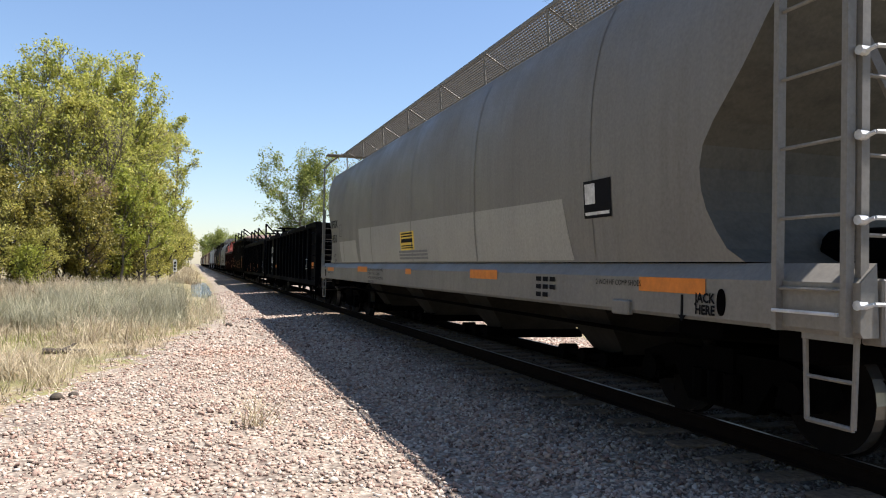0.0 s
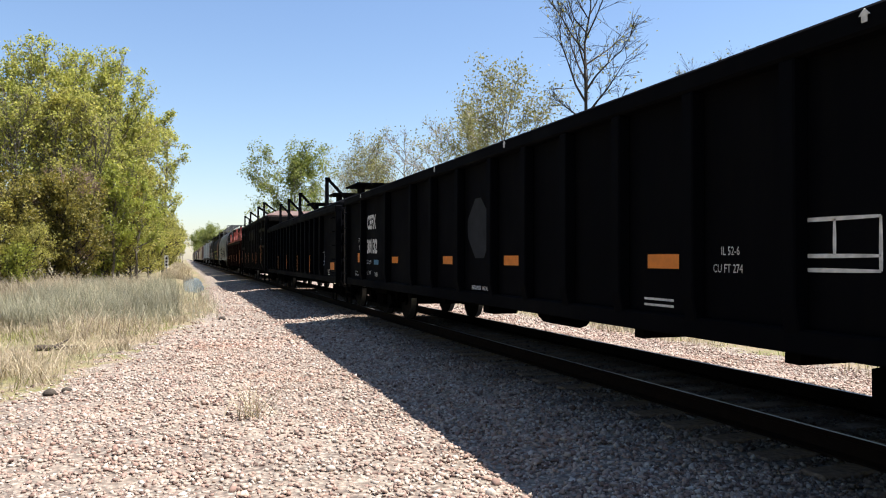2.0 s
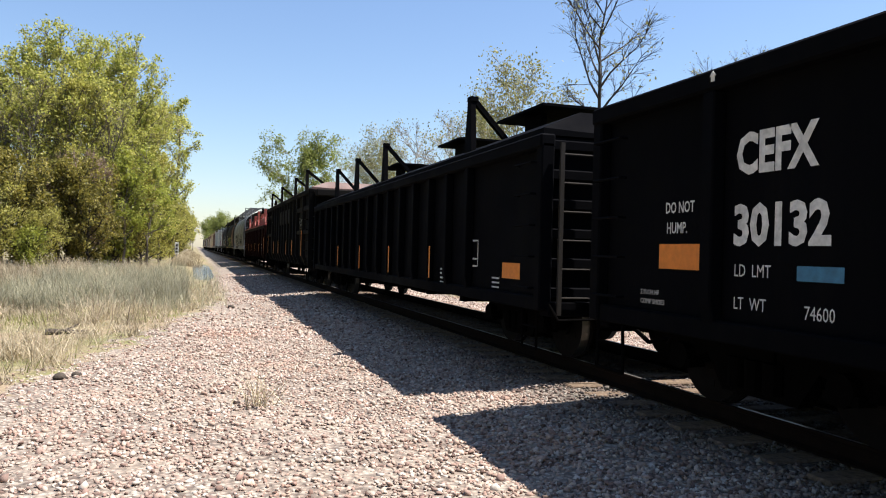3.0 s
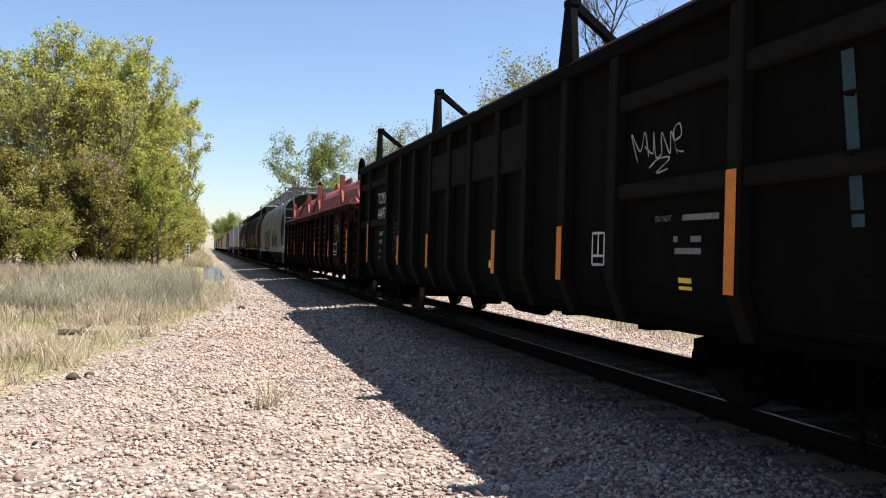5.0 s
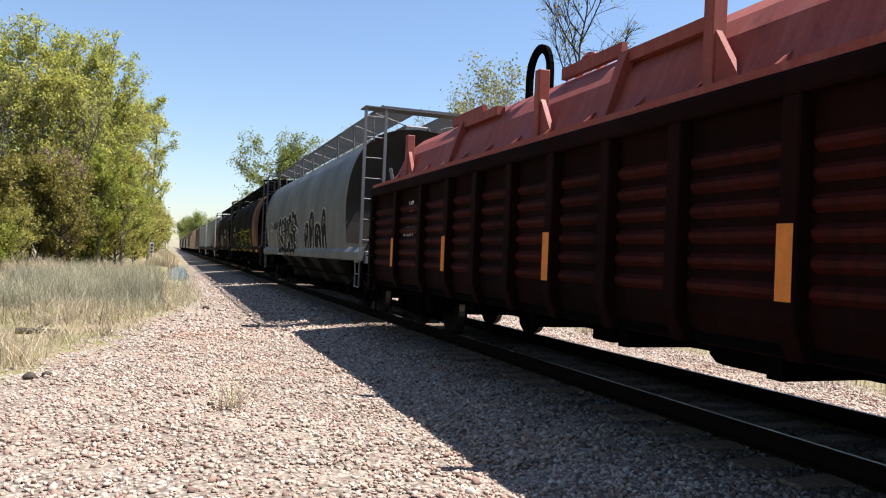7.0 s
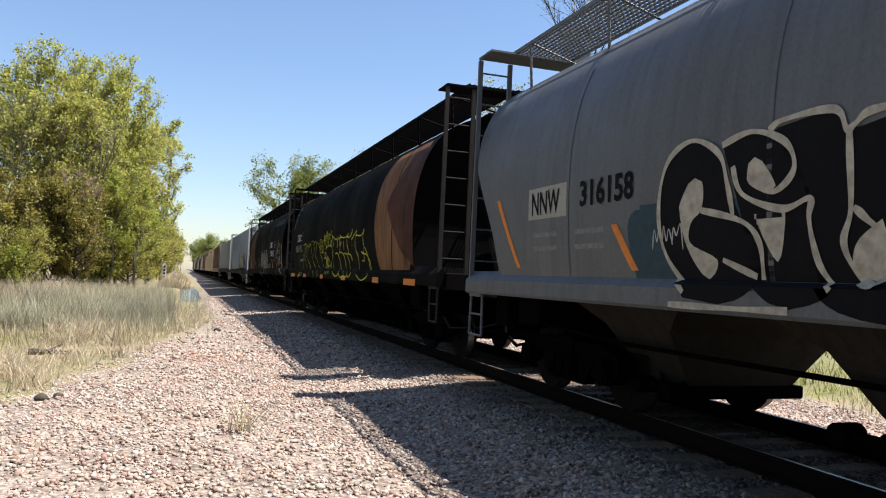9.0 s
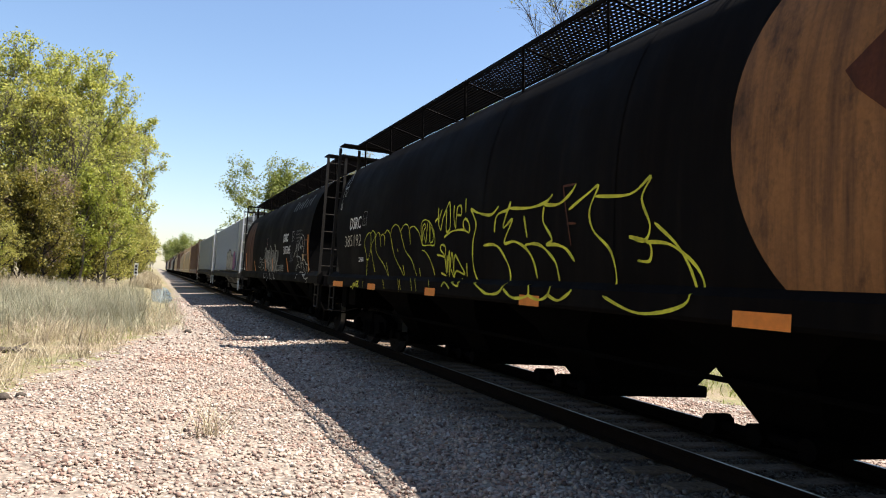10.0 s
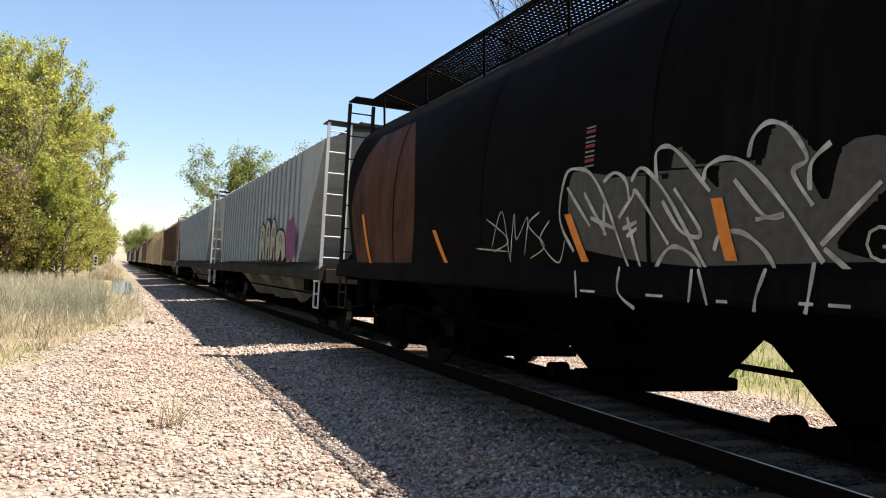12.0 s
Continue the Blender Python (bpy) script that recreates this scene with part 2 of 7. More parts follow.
def ground_mat():
    m, n, l, b = mat_base("ground soil gravel and grass")
    at = n.new("ShaderNodeAttribute")
    at.attribute_name = "gravel"
    tc = n.new("ShaderNodeTexCoord")
    vo = n.new("ShaderNodeTexVoronoi")
    vo.inputs["Scale"].default_value = 22
    l.new(tc.outputs["Object"], vo.inputs["Vector"])
    sep = n.new("ShaderNodeSeparateColor")
    l.new(vo.outputs["Color"], sep.inputs[0])
    stone = ramp(n, l, sep.outputs[0], [(0.0, (0.175, 0.13, 0.101)), (0.4, (0.304, 0.239, 0.184)), (0.75, (0.363, 0.304, 0.239)), (1.0, (0.427, 0.383, 0.311))])
    crack = ramp(n, l, vo.outputs["Distance"], [(0.0, g(1.0)), (0.75, g(0.35))])
    stone = mix(n, l, 1.0, stone, crack, "MULTIPLY")
    dust = noise_node(n, l, 0.8, 6, 0.6)
    stone = mix(n, l, ramp(n, l, dust, [(0.45, g(0)), (0.75, g(0.45))]), stone, (0.39, 0.325, 0.245))
    # same dusty band on the bed, shade of the train included in its tone
    stone = mix(n, l, bed_dust_shade(n, l), stone, mix(n, l, 1.0, stone, (0.28, 0.29, 0.29), "MULTIPLY"))
    patch = noise_node(n, l, 0.5, 7, 0.65)
    fine = noise_node(n, l, 14, 6, 0.7)
    soil = ramp(n, l, fine, [(0.3, (0.128, 0.0938, 0.0525)), (0.7, (0.3, 0.232, 0.143))])
    green = ramp(n, l, fine, [(0.3, (0.075, 0.075, 0.0225)), (0.7, (0.188, 0.18, 0.0638))])
    grass = mix(n, l, ramp(n, l, patch, [(0.42, g(0)), (0.6, g(1))]), soil, green)
    at2 = n.new("ShaderNodeAttribute")
    at2.attribute_name = "green"
    grass = mix(n, l, at2.outputs["Fac"], grass, green)
    edge = n.new("ShaderNodeMath")
    edge.operation = "ADD"
    l.new(at.outputs["Fac"], edge.inputs[0])
    wob = ramp(n, l, noise_node(n, l, 1.8, 8, 0.7), [(0.3, g(0.0)), (0.7, g(1.0))])
    l.new(wob, edge.inputs[1])
    fac = ramp(n, l, edge.outputs[0], [(0.85, g(0)), (1.15, g(1))])
    c = mix(n, l, fac, grass, stone)
    l.new(c, b.inputs["Base Color"])
    b.inputs["Roughness"].default_value = 0.95
    bump(n, l, vo.outputs["Distance"], b, 0.6, 0.03)
    return m


M_GROUND = ground_mat()


def water_mat():
    m, n, l, b = mat_base("still ditch water")
    b.inputs["Base Color"].default_value = (0.03, 0.03, 0.025, 1)
    b.inputs["Roughness"].default_value = 0.03
    b.inputs["IOR"].default_value = 1.33
    bump(n, l, noise_node(n, l, 5, 3), b, 0.5, 0.04)
    return m


M_WATER = water_mat()


# ---------------------------------------------------------------- mesh tools
def finish(bm, name):
    me = bpy.data.meshes.new(name)
    bm.normal_update()
    bm.to_mesh(me)
    bm.free()
    return me


def part(name, bm, material, parent, label="", smooth=False):
    me = bm if isinstance(bm, bpy.types.Mesh) else finish(bm, name)
    if not me.materials:
        me.materials.append(material)
    if smooth:
        me.polygons.foreach_set("use_smooth", [True] * len(me.polygons))
    ob = new(name, me)
    ob.parent = parent
    if label:
        tagged(ob, label)
    return ob


def thing(name, label, category, group="", kind=""):
    ob = new(name)
    ob.empty_display_size = 0.3
    return tagged(ob, label, category, group, kind)


def box(bm, x0, x1, y0, y1, z0, z1):
    v = [bm.verts.new(p) for p in ((x0, y0, z0), (x1, y0, z0), (x1, y1, z0), (x0, y1, z0), (x0, y0, z1), (x1, y0, z1), (x1, y1, z1), (x0, y1, z1))]
    for f in ((0, 3, 2, 1), (4, 5, 6, 7), (0, 1, 5, 4), (1, 2, 6, 5), (2, 3, 7, 6), (3, 0, 4, 7)):
        bm.faces.new([v[i] for i in f])
    return bm


def boxes(*rows):
    bm = bmesh.new()
    for r in rows:
        box(bm, *r)
    return bm


def bevelled(bm, w=0.012):
    bmesh.ops.bevel(bm, geom=bm.edges[:], offset=w, segments=1, affect="EDGES", profile=0.7)
    return bm


def tube(bm, a, b, r, sides=6, r2=None):
    a, b = Vector(a), Vector(b)
    d = (b - a)
    if d.length < 1e-6:
        return bm
    q = d.to_track_quat("Z", "Y").to_matrix()
    rings = []
    for p, rr in ((a, r), (b, r if r2 is None else r2)):
        rings.append([bm.verts.new(p + q @ Vector((rr * math.cos(2 * math.pi * i / sides), rr * math.sin(2 * math.pi * i / sides), 0))) for i in range(sides)])
    for i in range(sides):
        j = (i + 1) % sides
        bm.faces.new((rings[0][i], rings[0][j], rings[1][j], rings[1][i]))
    bm.faces.new(rings[0][::-1])
    bm.faces.new(rings[1])
    return bm


def path_tube(bm, pts, r, sides=6):
    for a, b in zip(pts, pts[1:]):
        tube(bm, a, b, r, sides)
    return bm


def prism(bm, poly, axis, lo, hi):
    """A polygon of (p, q) pairs pushed along an axis: 'x' (p=y, q=z), 'y' (p=x, q=z), 'z' (p=x, q=y)."""
    def at(p, q, h):
        return {"x": (h, p, q), "y": (p, h, q), "z": (p, q, h)}[axis]
    a = [bm.verts.new(at(p, q, lo)) for p, q in poly]
    b = [bm.verts.new(at(p, q, hi)) for p, q in poly]
    bm.faces.new(a)
    bm.faces.new(b[::-1])
    k = len(poly)
    for i in range(k):
        bm.faces.new((a[i], b[i], b[(i + 1) % k], a[(i + 1) % k]))
    bmesh.ops.recalc_face_normals(bm, faces=bm.faces[:])
    return bm


def interp(table, v):
    return float(np.interp(v, [t[0] for t in table], [t[1] for t in table]))


TEXTS = {}


def text_mesh(body, size, bold=0.0):
    key = (body, size, bold)
    if key not in TEXTS:
        cu = bpy.data.curves.new("lettering", "FONT")
        cu.body, cu.size, cu.offset, cu.resolution_u = body, size, bold, 2
        ob = bpy.data.objects.new("lettering", cu)
        scene.collection.objects.link(ob)
        dg = bpy.context.evaluated_depsgraph_get()
        TEXTS[key] = bpy.data.meshes.new_from_object(ob.evaluated_get(dg))
        bpy.data.objects.remove(ob)
    return TEXTS[key].copy()


def on_side(parent, y, z, xat, gap=0.007):
    """The pose of flat writing on a car's near side: it reads towards smaller y."""
    x, slope = xat(z), (xat(z + 0.1) - xat(z - 0.1)) / 0.2
    up = Vector((slope, 0, 1)).normalized()
    right = Vector((0, -1, 0))
    out = right.cross(up)
    m = Matrix((right, up, out)).transposed().to_4x4()
    m.translation = Vector((x, y, z)) + out * gap
    return m


def letters(parent, body, y, z, size, mat, xat, bold=0.0, squeeze=1.0, name="lettering", label=""):
    me = text_mesh(body, size, bold)
    me.transform(on_side(parent, y, z, xat) @ Matrix.Diagonal((squeeze, 1, 1, 1)))
    if size < 0.115:
        return part(name, me, mat, parent, label)
    bm = bmesh.new()
    bm.from_mesh(me)
    left = set(bm.verts)
    while left:
        island, todo = set(), [left.pop()]
        while todo:
            v = todo.pop()
            island.add(v)
            for e in v.link_edges:
                o = e.other_vert(v)
                if o in left:
                    left.discard(o)
                    todo.append(o)
        one = bmesh.new()
        table = {v: one.verts.new(v.co) for v in island}
        for f in {f for v in island for f in v.link_faces}:
            one.faces.new([table[v] for v in f.verts])
        part("letter", one, mat, parent, label)
    bm.free()


def plate(parent, y0, y1, z0, z1, mat, xat, name="reflector", label="", gap=0.006, lean=0.0):
    """A thin stripe or placard on a car's near side, following its curve; lean shifts the top along y."""
    bm = bmesh.new()
    k = max(1, int((z1 - z0) / 0.12))
    prev = None
    for i in range(k + 1):
        z = z0 + (z1 - z0) * i / k
        dy = lean * i / k
        pair = [bm.verts.new((xat(z) - gap, y0 + dy, z)), bm.verts.new((xat(z) - gap, y1 + dy, z))]
        if prev:
            bm.faces.new((prev[1], prev[0], pair[0], pair[1]))
        prev = pair
    return part(name, bm, mat, parent, label)


def smooth_path(pts, steps=6):
    out, k = [], len(pts)
    for i in range(k - 1):
        p0, p1, p2, p3 = (Vector(pts[max(i - 1, 0)]), Vector(pts[i]), Vector(pts[i + 1]), Vector(pts[min(i + 2, k - 1)]))
        for s in range(steps):
            t = s / steps
            out.append(0.5 * ((2 * p1) + (p2 - p0) * t + (2 * p0 - 5 * p1 + 4 * p2 - p3) * t * t + (3 * p1 - p0 - 3 * p2 + p3) * t ** 3))
    out.append(Vector(pts[-1]))
    return out


def stroke(bm, pts, width, xat, gap=0.008, taper=True):
    """A spray-can line over a car's side through (y, z) points."""
    ps = smooth_path(pts)
    prev = None
    for i, p in enumerate(ps):
        d = ps[min(i + 1, len(ps) - 1)] - ps[max(i - 1, 0)]
        nrm = Vector((-d.y, d.x)).normalized() if d.length > 1e-9 else Vector((0, 1))
        w = width * (0.5 + 0.3 * math.sin(i * 0.7) * 0.4)
        if taper and (i == 0 or i == len(ps) - 1):
            w *= 0.4
        pair = [bm.verts.new((xat(q.y) - gap, q.x, q.y)) for q in (p + nrm * w, p - nrm * w)]
        if prev:
            bm.faces.new((prev[0], prev[1], pair[1], pair[0]))
        prev = pair


def blob(bm, pts, xat, gap=0.006):
    """A filled sprayed shape with a smooth outline through (y, z) points, laid on the curved side in thin rows."""
    ps = [(p.x, p.y) for p in smooth_path(list(pts) + [pts[0]])[:-1]]
    zs = [q for _, q in ps]
    lo, hi = min(zs), max(zs)
    k = max(4, int((hi - lo) / 0.035))

    def cuts(z):
        return sorted(a + (b - a) * (z - u) / (v - u) for (a, u), (b, v) in zip(ps, ps[1:] + ps[:1]) if (u - z) * (v - z) < 0)

    for i in range(k):
        za, zb = lo + (hi - lo) * i / k, lo + (hi - lo) * (i + 1) / k
        low, top = cuts(za + 1e-4), cuts(zb - 1e-4)
        if len(low) != len(top):
            low = top = cuts((za + zb) / 2 + 1e-5)
        for m in range(0, len(low) - 1, 2):
            bm.faces.new([bm.verts.new((xat(z) - gap, y, z)) for y, z in ((low[m + 1], za), (low[m], za), (top[m], zb), (top[m + 1], zb))])
    bmesh.ops.remove_doubles(bm, verts=bm.verts[:], dist=0.003)


# ---------------------------------------------------------------- setting: ground, track
XC = 5.30          # track centre line
RAIL = 0.30        # height of the rail tops
TRAVEL = [(0, 0), (7, 81.55), (8, 93.05), (9, 104.35), (12, 137.65)]  # seconds, metres that the train has gone towards smaller y
GRAVEL_EDGE = [(-40, -3.5), (4, -2.6), (9.3, -1.8), (13.2, -0.9), (18, 0.0), (24, 0.85), (36, 0.9), (42, 1.15), (60, 1.5), (900, 1.8)]


def height(x, y):
    d = abs(x - XC)
    if d < 1.45:
        z = 0.10
    elif x < XC:
        z = 0.10 - 0.14 * min((d - 1.45) / 1.6, 1.0)
        z += 0.04 * min(max((1.8 - x) / 2.0, 0), 1)
    else:
        z = 0.10 - 0.2 * min((d - 1.45) / 1.6, 1.0)
    if x > 10.5:
        z += 0.115 * min(x - 10.5, 30) + 0.01 * max(x - 40.5, 0)
    edge = interp(GRAVEL_EDGE, y)
    if x < edge:
        z -= 0.16 * min((edge - x) / 1.2, 1) * min(max((y - 12) / 10, 0), 1)
    if 36 < y < 84:
        z -= 0.22 * math.exp(-((x - 0.75) / 0.7) ** 2) * min(math.sin((y - 36) / 48 * math.pi) * 1.5, 1)
    if 70 < y < 130:
        z += 0.9 * math.exp(-((x + 0.7) / 1.1) ** 2) * math.sin((y - 70) / 60 * math.pi)
    return z + 0.025 * noise.noise((x * 0.7, y * 0.7, 3)) + (0.02 * noise.noise((x * 2.3, y * 2.3, 9)))


def spaced(inner_lo, inner_hi, step, lo, hi, grow):
    a = list(np.arange(inner_lo, inner_hi + 1e-6, step))
    s, v = step, inner_hi
    while v < hi:
        s *= grow
        v = min(v + s, hi)
        a.append(v)
    s, v = step, inner_lo
    while v > lo:
        s *= grow
        v = max(v - s, lo)
        a.insert(0, v)
    return a


def build_ground():
    xs = spaced(-5, 11, 0.2, -900, 900, 1.16)
    ys = spaced(0, 40, 0.4, -300, 1500, 1.08)
    verts = [(x, y, height(x, y)) for y in ys for x in xs]
    k = len(xs)
    faces = [(j * k + i, j * k + i + 1, (j + 1) * k + i + 1, (j + 1) * k + i) for j in range(len(ys) - 1) for i in range(k - 1)]
    me = bpy.data.meshes.new("ground")
    me.from_pydata(verts, [], faces)
    gr, gn = [], []
    for x, y, z in verts:
        e = interp(GRAVEL_EDGE, y)
        a = min(max((x - e) / 1.4 + 0.5, 0), 1)
        b = min(max((9.6 - x) / 1.2 + 0.5, 0), 1)
        gr.append(min(a, b))
        gn.append(min(max((x - 10.5) / 2, 0), 0.85))
    for nm, vals in (("gravel", gr), ("green", gn)):
        me.attributes.new(nm, "FLOAT", "POINT").data.foreach_set("value", vals)
    me.polygons.foreach_set("use_smooth", [True] * len(me.polygons))
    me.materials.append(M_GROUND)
    return tagged(new("ground", me), "gravel lineside with dry grass verge and green bank", "ground", kind="structure")


ground = build_ground()


def build_water():
    bm = bmesh.new()
    ring = [bm.verts.new((0.72 + (0.95 + 0.1 * math.sin(a * 3 + 1)) * math.cos(a), 60 + 23 * math.sin(a), -0.21)) for a in np.linspace(0, 2 * math.pi, 40, endpoint=False)]
    bm.faces.new(ring)
    ob = part("water", bm, M_WATER, None)
    return tagged(ob, "still rainwater standing in the lineside ditch", "water", kind="structure")


build_water()


def build_track():
    track = thing("railway_track", "steel rails on weathered timber ties in ballast", "railway track", kind="structure")
    prof = [(-0.07, -0.17), (0.07, -0.17), (0.07, -0.155), (0.012, -0.135), (0.012, -0.045), (0.036, -0.035), (0.036, -0.006), (0.03, -0.002), (0.012, 0), (-0.022, 0), (-0.03, -0.002), (-0.036, -0.006), (-0.036, -0.035), (-0.012, -0.045), (-0.012, -0.135), (-0.07, -0.155)]
    for side in (-1, 1):
        c = XC + side * 0.7525
        bm = prism(bmesh.new(), [(c + p, RAIL + q) for p, q in prof], "y", -120, 700)
        ob = part("rail", bm, M_RAIL, track)
        ob.data.materials.append(M_TREAD)
        for f in ob.data.polygons:
            if f.normal.z > 0.999 and f.center.z > RAIL - 0.001:
                f.material_index = 1
    tie = finish(bevelled(boxes((-1.3, 1.3, -0.11, 0.11, -0.15, 0.0)), 0.015), "tie")
    for i in range(150):
        ob = part("tie", tie, M_TIE, track)
        ob.location = (XC + random.uniform(-0.03, 0.03), -12 + i * 0.52, RAIL - 0.17 + random.uniform(-0.012, 0.004))
        ob.rotation_euler = (0, 0, random.uniform(-0.015, 0.015))
    bm = bmesh.new()
    for i in range(600):
        y = 66 + i * 0.52
        box(bm, XC - 1.3, XC + 1.3, y - 0.11, y + 0.11, RAIL - 0.32, RAIL - 0.175)
    tagged(part("tie", bm, M_TIE, track), kind="stuff")


build_track()

# ---------------------------------------------------------------- rolling stock
CARS, WHEELS = [], []


def wheelset_mesh():
    bm = bmesh.new()
    tube(bm, (-1.08, 0, 0), (1.08, 0, 0), 0.075, 10)
    for s in (-1, 1):
        x = s * 0.7525
        tube(bm, (x - 0.055, 0, 0), (x + 0.055, 0, 0), 0.42, 28)
        tube(bm, (x - s * 0.055, 0, 0), (x - s * 0.085, 0, 0), 0.445, 28)
        tube(bm, (x + s * 0.05, 0, 0), (x + s * 0.09, 0, 0), 0.14, 14)
        for i in range(6):
            a = i * math.pi / 3
            box(bm, x + s * 0.055 - 0.006, x + s * 0.055 + 0.012, 0.26 * math.cos(a) - 0.03, 0.26 * math.cos(a) + 0.03, 0.26 * math.sin(a) - 0.03, 0.26 * math.sin(a) + 0.03)
    me = finish(bm, "wheelset")
    me.materials.append(M_WHEEL)
    me.materials.append(M_TREAD)
    for f in me.polygons:
        r = math.hypot(f.center.y, f.center.z)
        if 0.40 < r < 0.43 and abs(f.normal.x) < 0.2:
            f.material_index = 1
    return me


def bogie_mesh():
    bm = bmesh.new()
    for s in (-1, 1):
        outer = [(-1.12, 0.36), (-1.12, 0.56), (-0.75, 0.66), (0.75, 0.66), (1.12, 0.56), (1.12, 0.36), (0.95, 0.36), (0.62, 0.48), (0.42, 0.20), (-0.42, 0.20), (-0.62, 0.48), (-0.95, 0.36)]
        lo, hi = sorted((s * 0.93, s * 1.07))
        prism(bm, outer, "x", lo, hi)
        for y in (-0.2, 0.0, 0.2):
            tube(bm, (s * 1.09, y, 0.26), (s * 1.09, y, 0.50), 0.085, 8)
        for y in (-0.89, 0.89):
            tube(bm, (s * 1.04, y, 0.42), (s * 1.17, y, 0.42), 0.12, 10)
            box(bm, *sorted((s * 1.0, s * 1.16)), y - 0.15, y + 0.15, 0.33, 0.40)
    box(bm, -1.1, 1.1, -0.2, 0.2, 0.50, 0.70)
    box(bm, -0.9, 0.9, -0.55, -0.47, 0.28, 0.38)
    box(bm, -0.9, 0.9, 0.47, 0.55, 0.28, 0.38)
    return finish(bm, "bogie")


ME_WHEEL, ME_BOGIE = wheelset_mesh(), bogie_mesh()


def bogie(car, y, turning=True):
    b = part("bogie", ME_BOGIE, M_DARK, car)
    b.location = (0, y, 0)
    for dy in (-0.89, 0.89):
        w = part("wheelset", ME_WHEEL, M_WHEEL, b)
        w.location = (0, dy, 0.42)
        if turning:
            WHEELS.append(w)


def coupler(car, y, way):
    bm = bmesh.new()
    box(bm, -0.09, 0.09, *sorted((y - way * 0.3, y + way * 0.42)), 0.74, 0.92)
    prism(bm, [(-0.16, y + way * 0.40), (0.12, y + way * 0.40), (0.17, y + way * 0.56), (0.02, y + way * 0.66), (-0.17, y + way * 0.62)], "z", 0.68, 0.97)
    part("coupler", bm, M_DARK, car)
    hose = bmesh.new()
    path_tube(hose, [(-0.45, y, 0.75), (-0.5, y + way * 0.15, 0.5), (-0.42, y + way * 0.4, 0.33), (-0.2, y + way * 0.62, 0.42)], 0.025)
    part("brake_hose", hose, M_DARK, car)
    lever = bmesh.new()
    path_tube(lever, [(-1.5, y + way * 0.04, 0.72), (-1.42, y + way * 0.12, 0.55), (-0.9, y + way * 0.12, 0.56), (-0.2, y + way * 0.3, 0.78)], 0.016)
    part("uncoupling_lever", lever, M_DARK, car)


def ladder(car, p0, p1, z0, z1, n, mat, r=0.03, name="ladder"):
    """Two stiles on the (x, y) feet p0 and p1, with rungs as sub-parts."""
    bm = bmesh.new()
    for p in (p0, p1):
        box(bm, p[0] - r, p[0] + r, p[1] - r * 0.7, p[1] + r * 0.7, z0, z1)
    lad = part(name, bm, mat, car)
    rung = finish(tube(bmesh.new(), (*p0, 0), (*p1, 0), 0.013, 6), "rung")
    for i in range(n):
        rg = part("rung", rung, mat, lad)
        rg.location = (0, 0, z0 + (z1 - z0) * (i + 0.6) / n)
    return lad


def grab_iron(car, p0, p1, out, mat):
    o = Vector(out)
    a, b = Vector(p0), Vector(p1)
    part("grab_iron", path_tube(bmesh.new(), [a, a + o, b + o, b], 0.013), mat, car)


def step(car, y0, y1, x, ztop, mat, drop=0.55):
    bm = bmesh.new()
    path_tube(bm, [(x, y0, ztop), (x, y0 + 0.02, ztop - drop), (x, y1 - 0.02, ztop - drop), (x, y1, ztop)], 0.018)
    tube(bm, (x, y0 + 0.01, ztop - drop * 0.5), (x, y1 - 0.01, ztop - drop * 0.5), 0.014)
    part("sill_step", bm, mat, car)


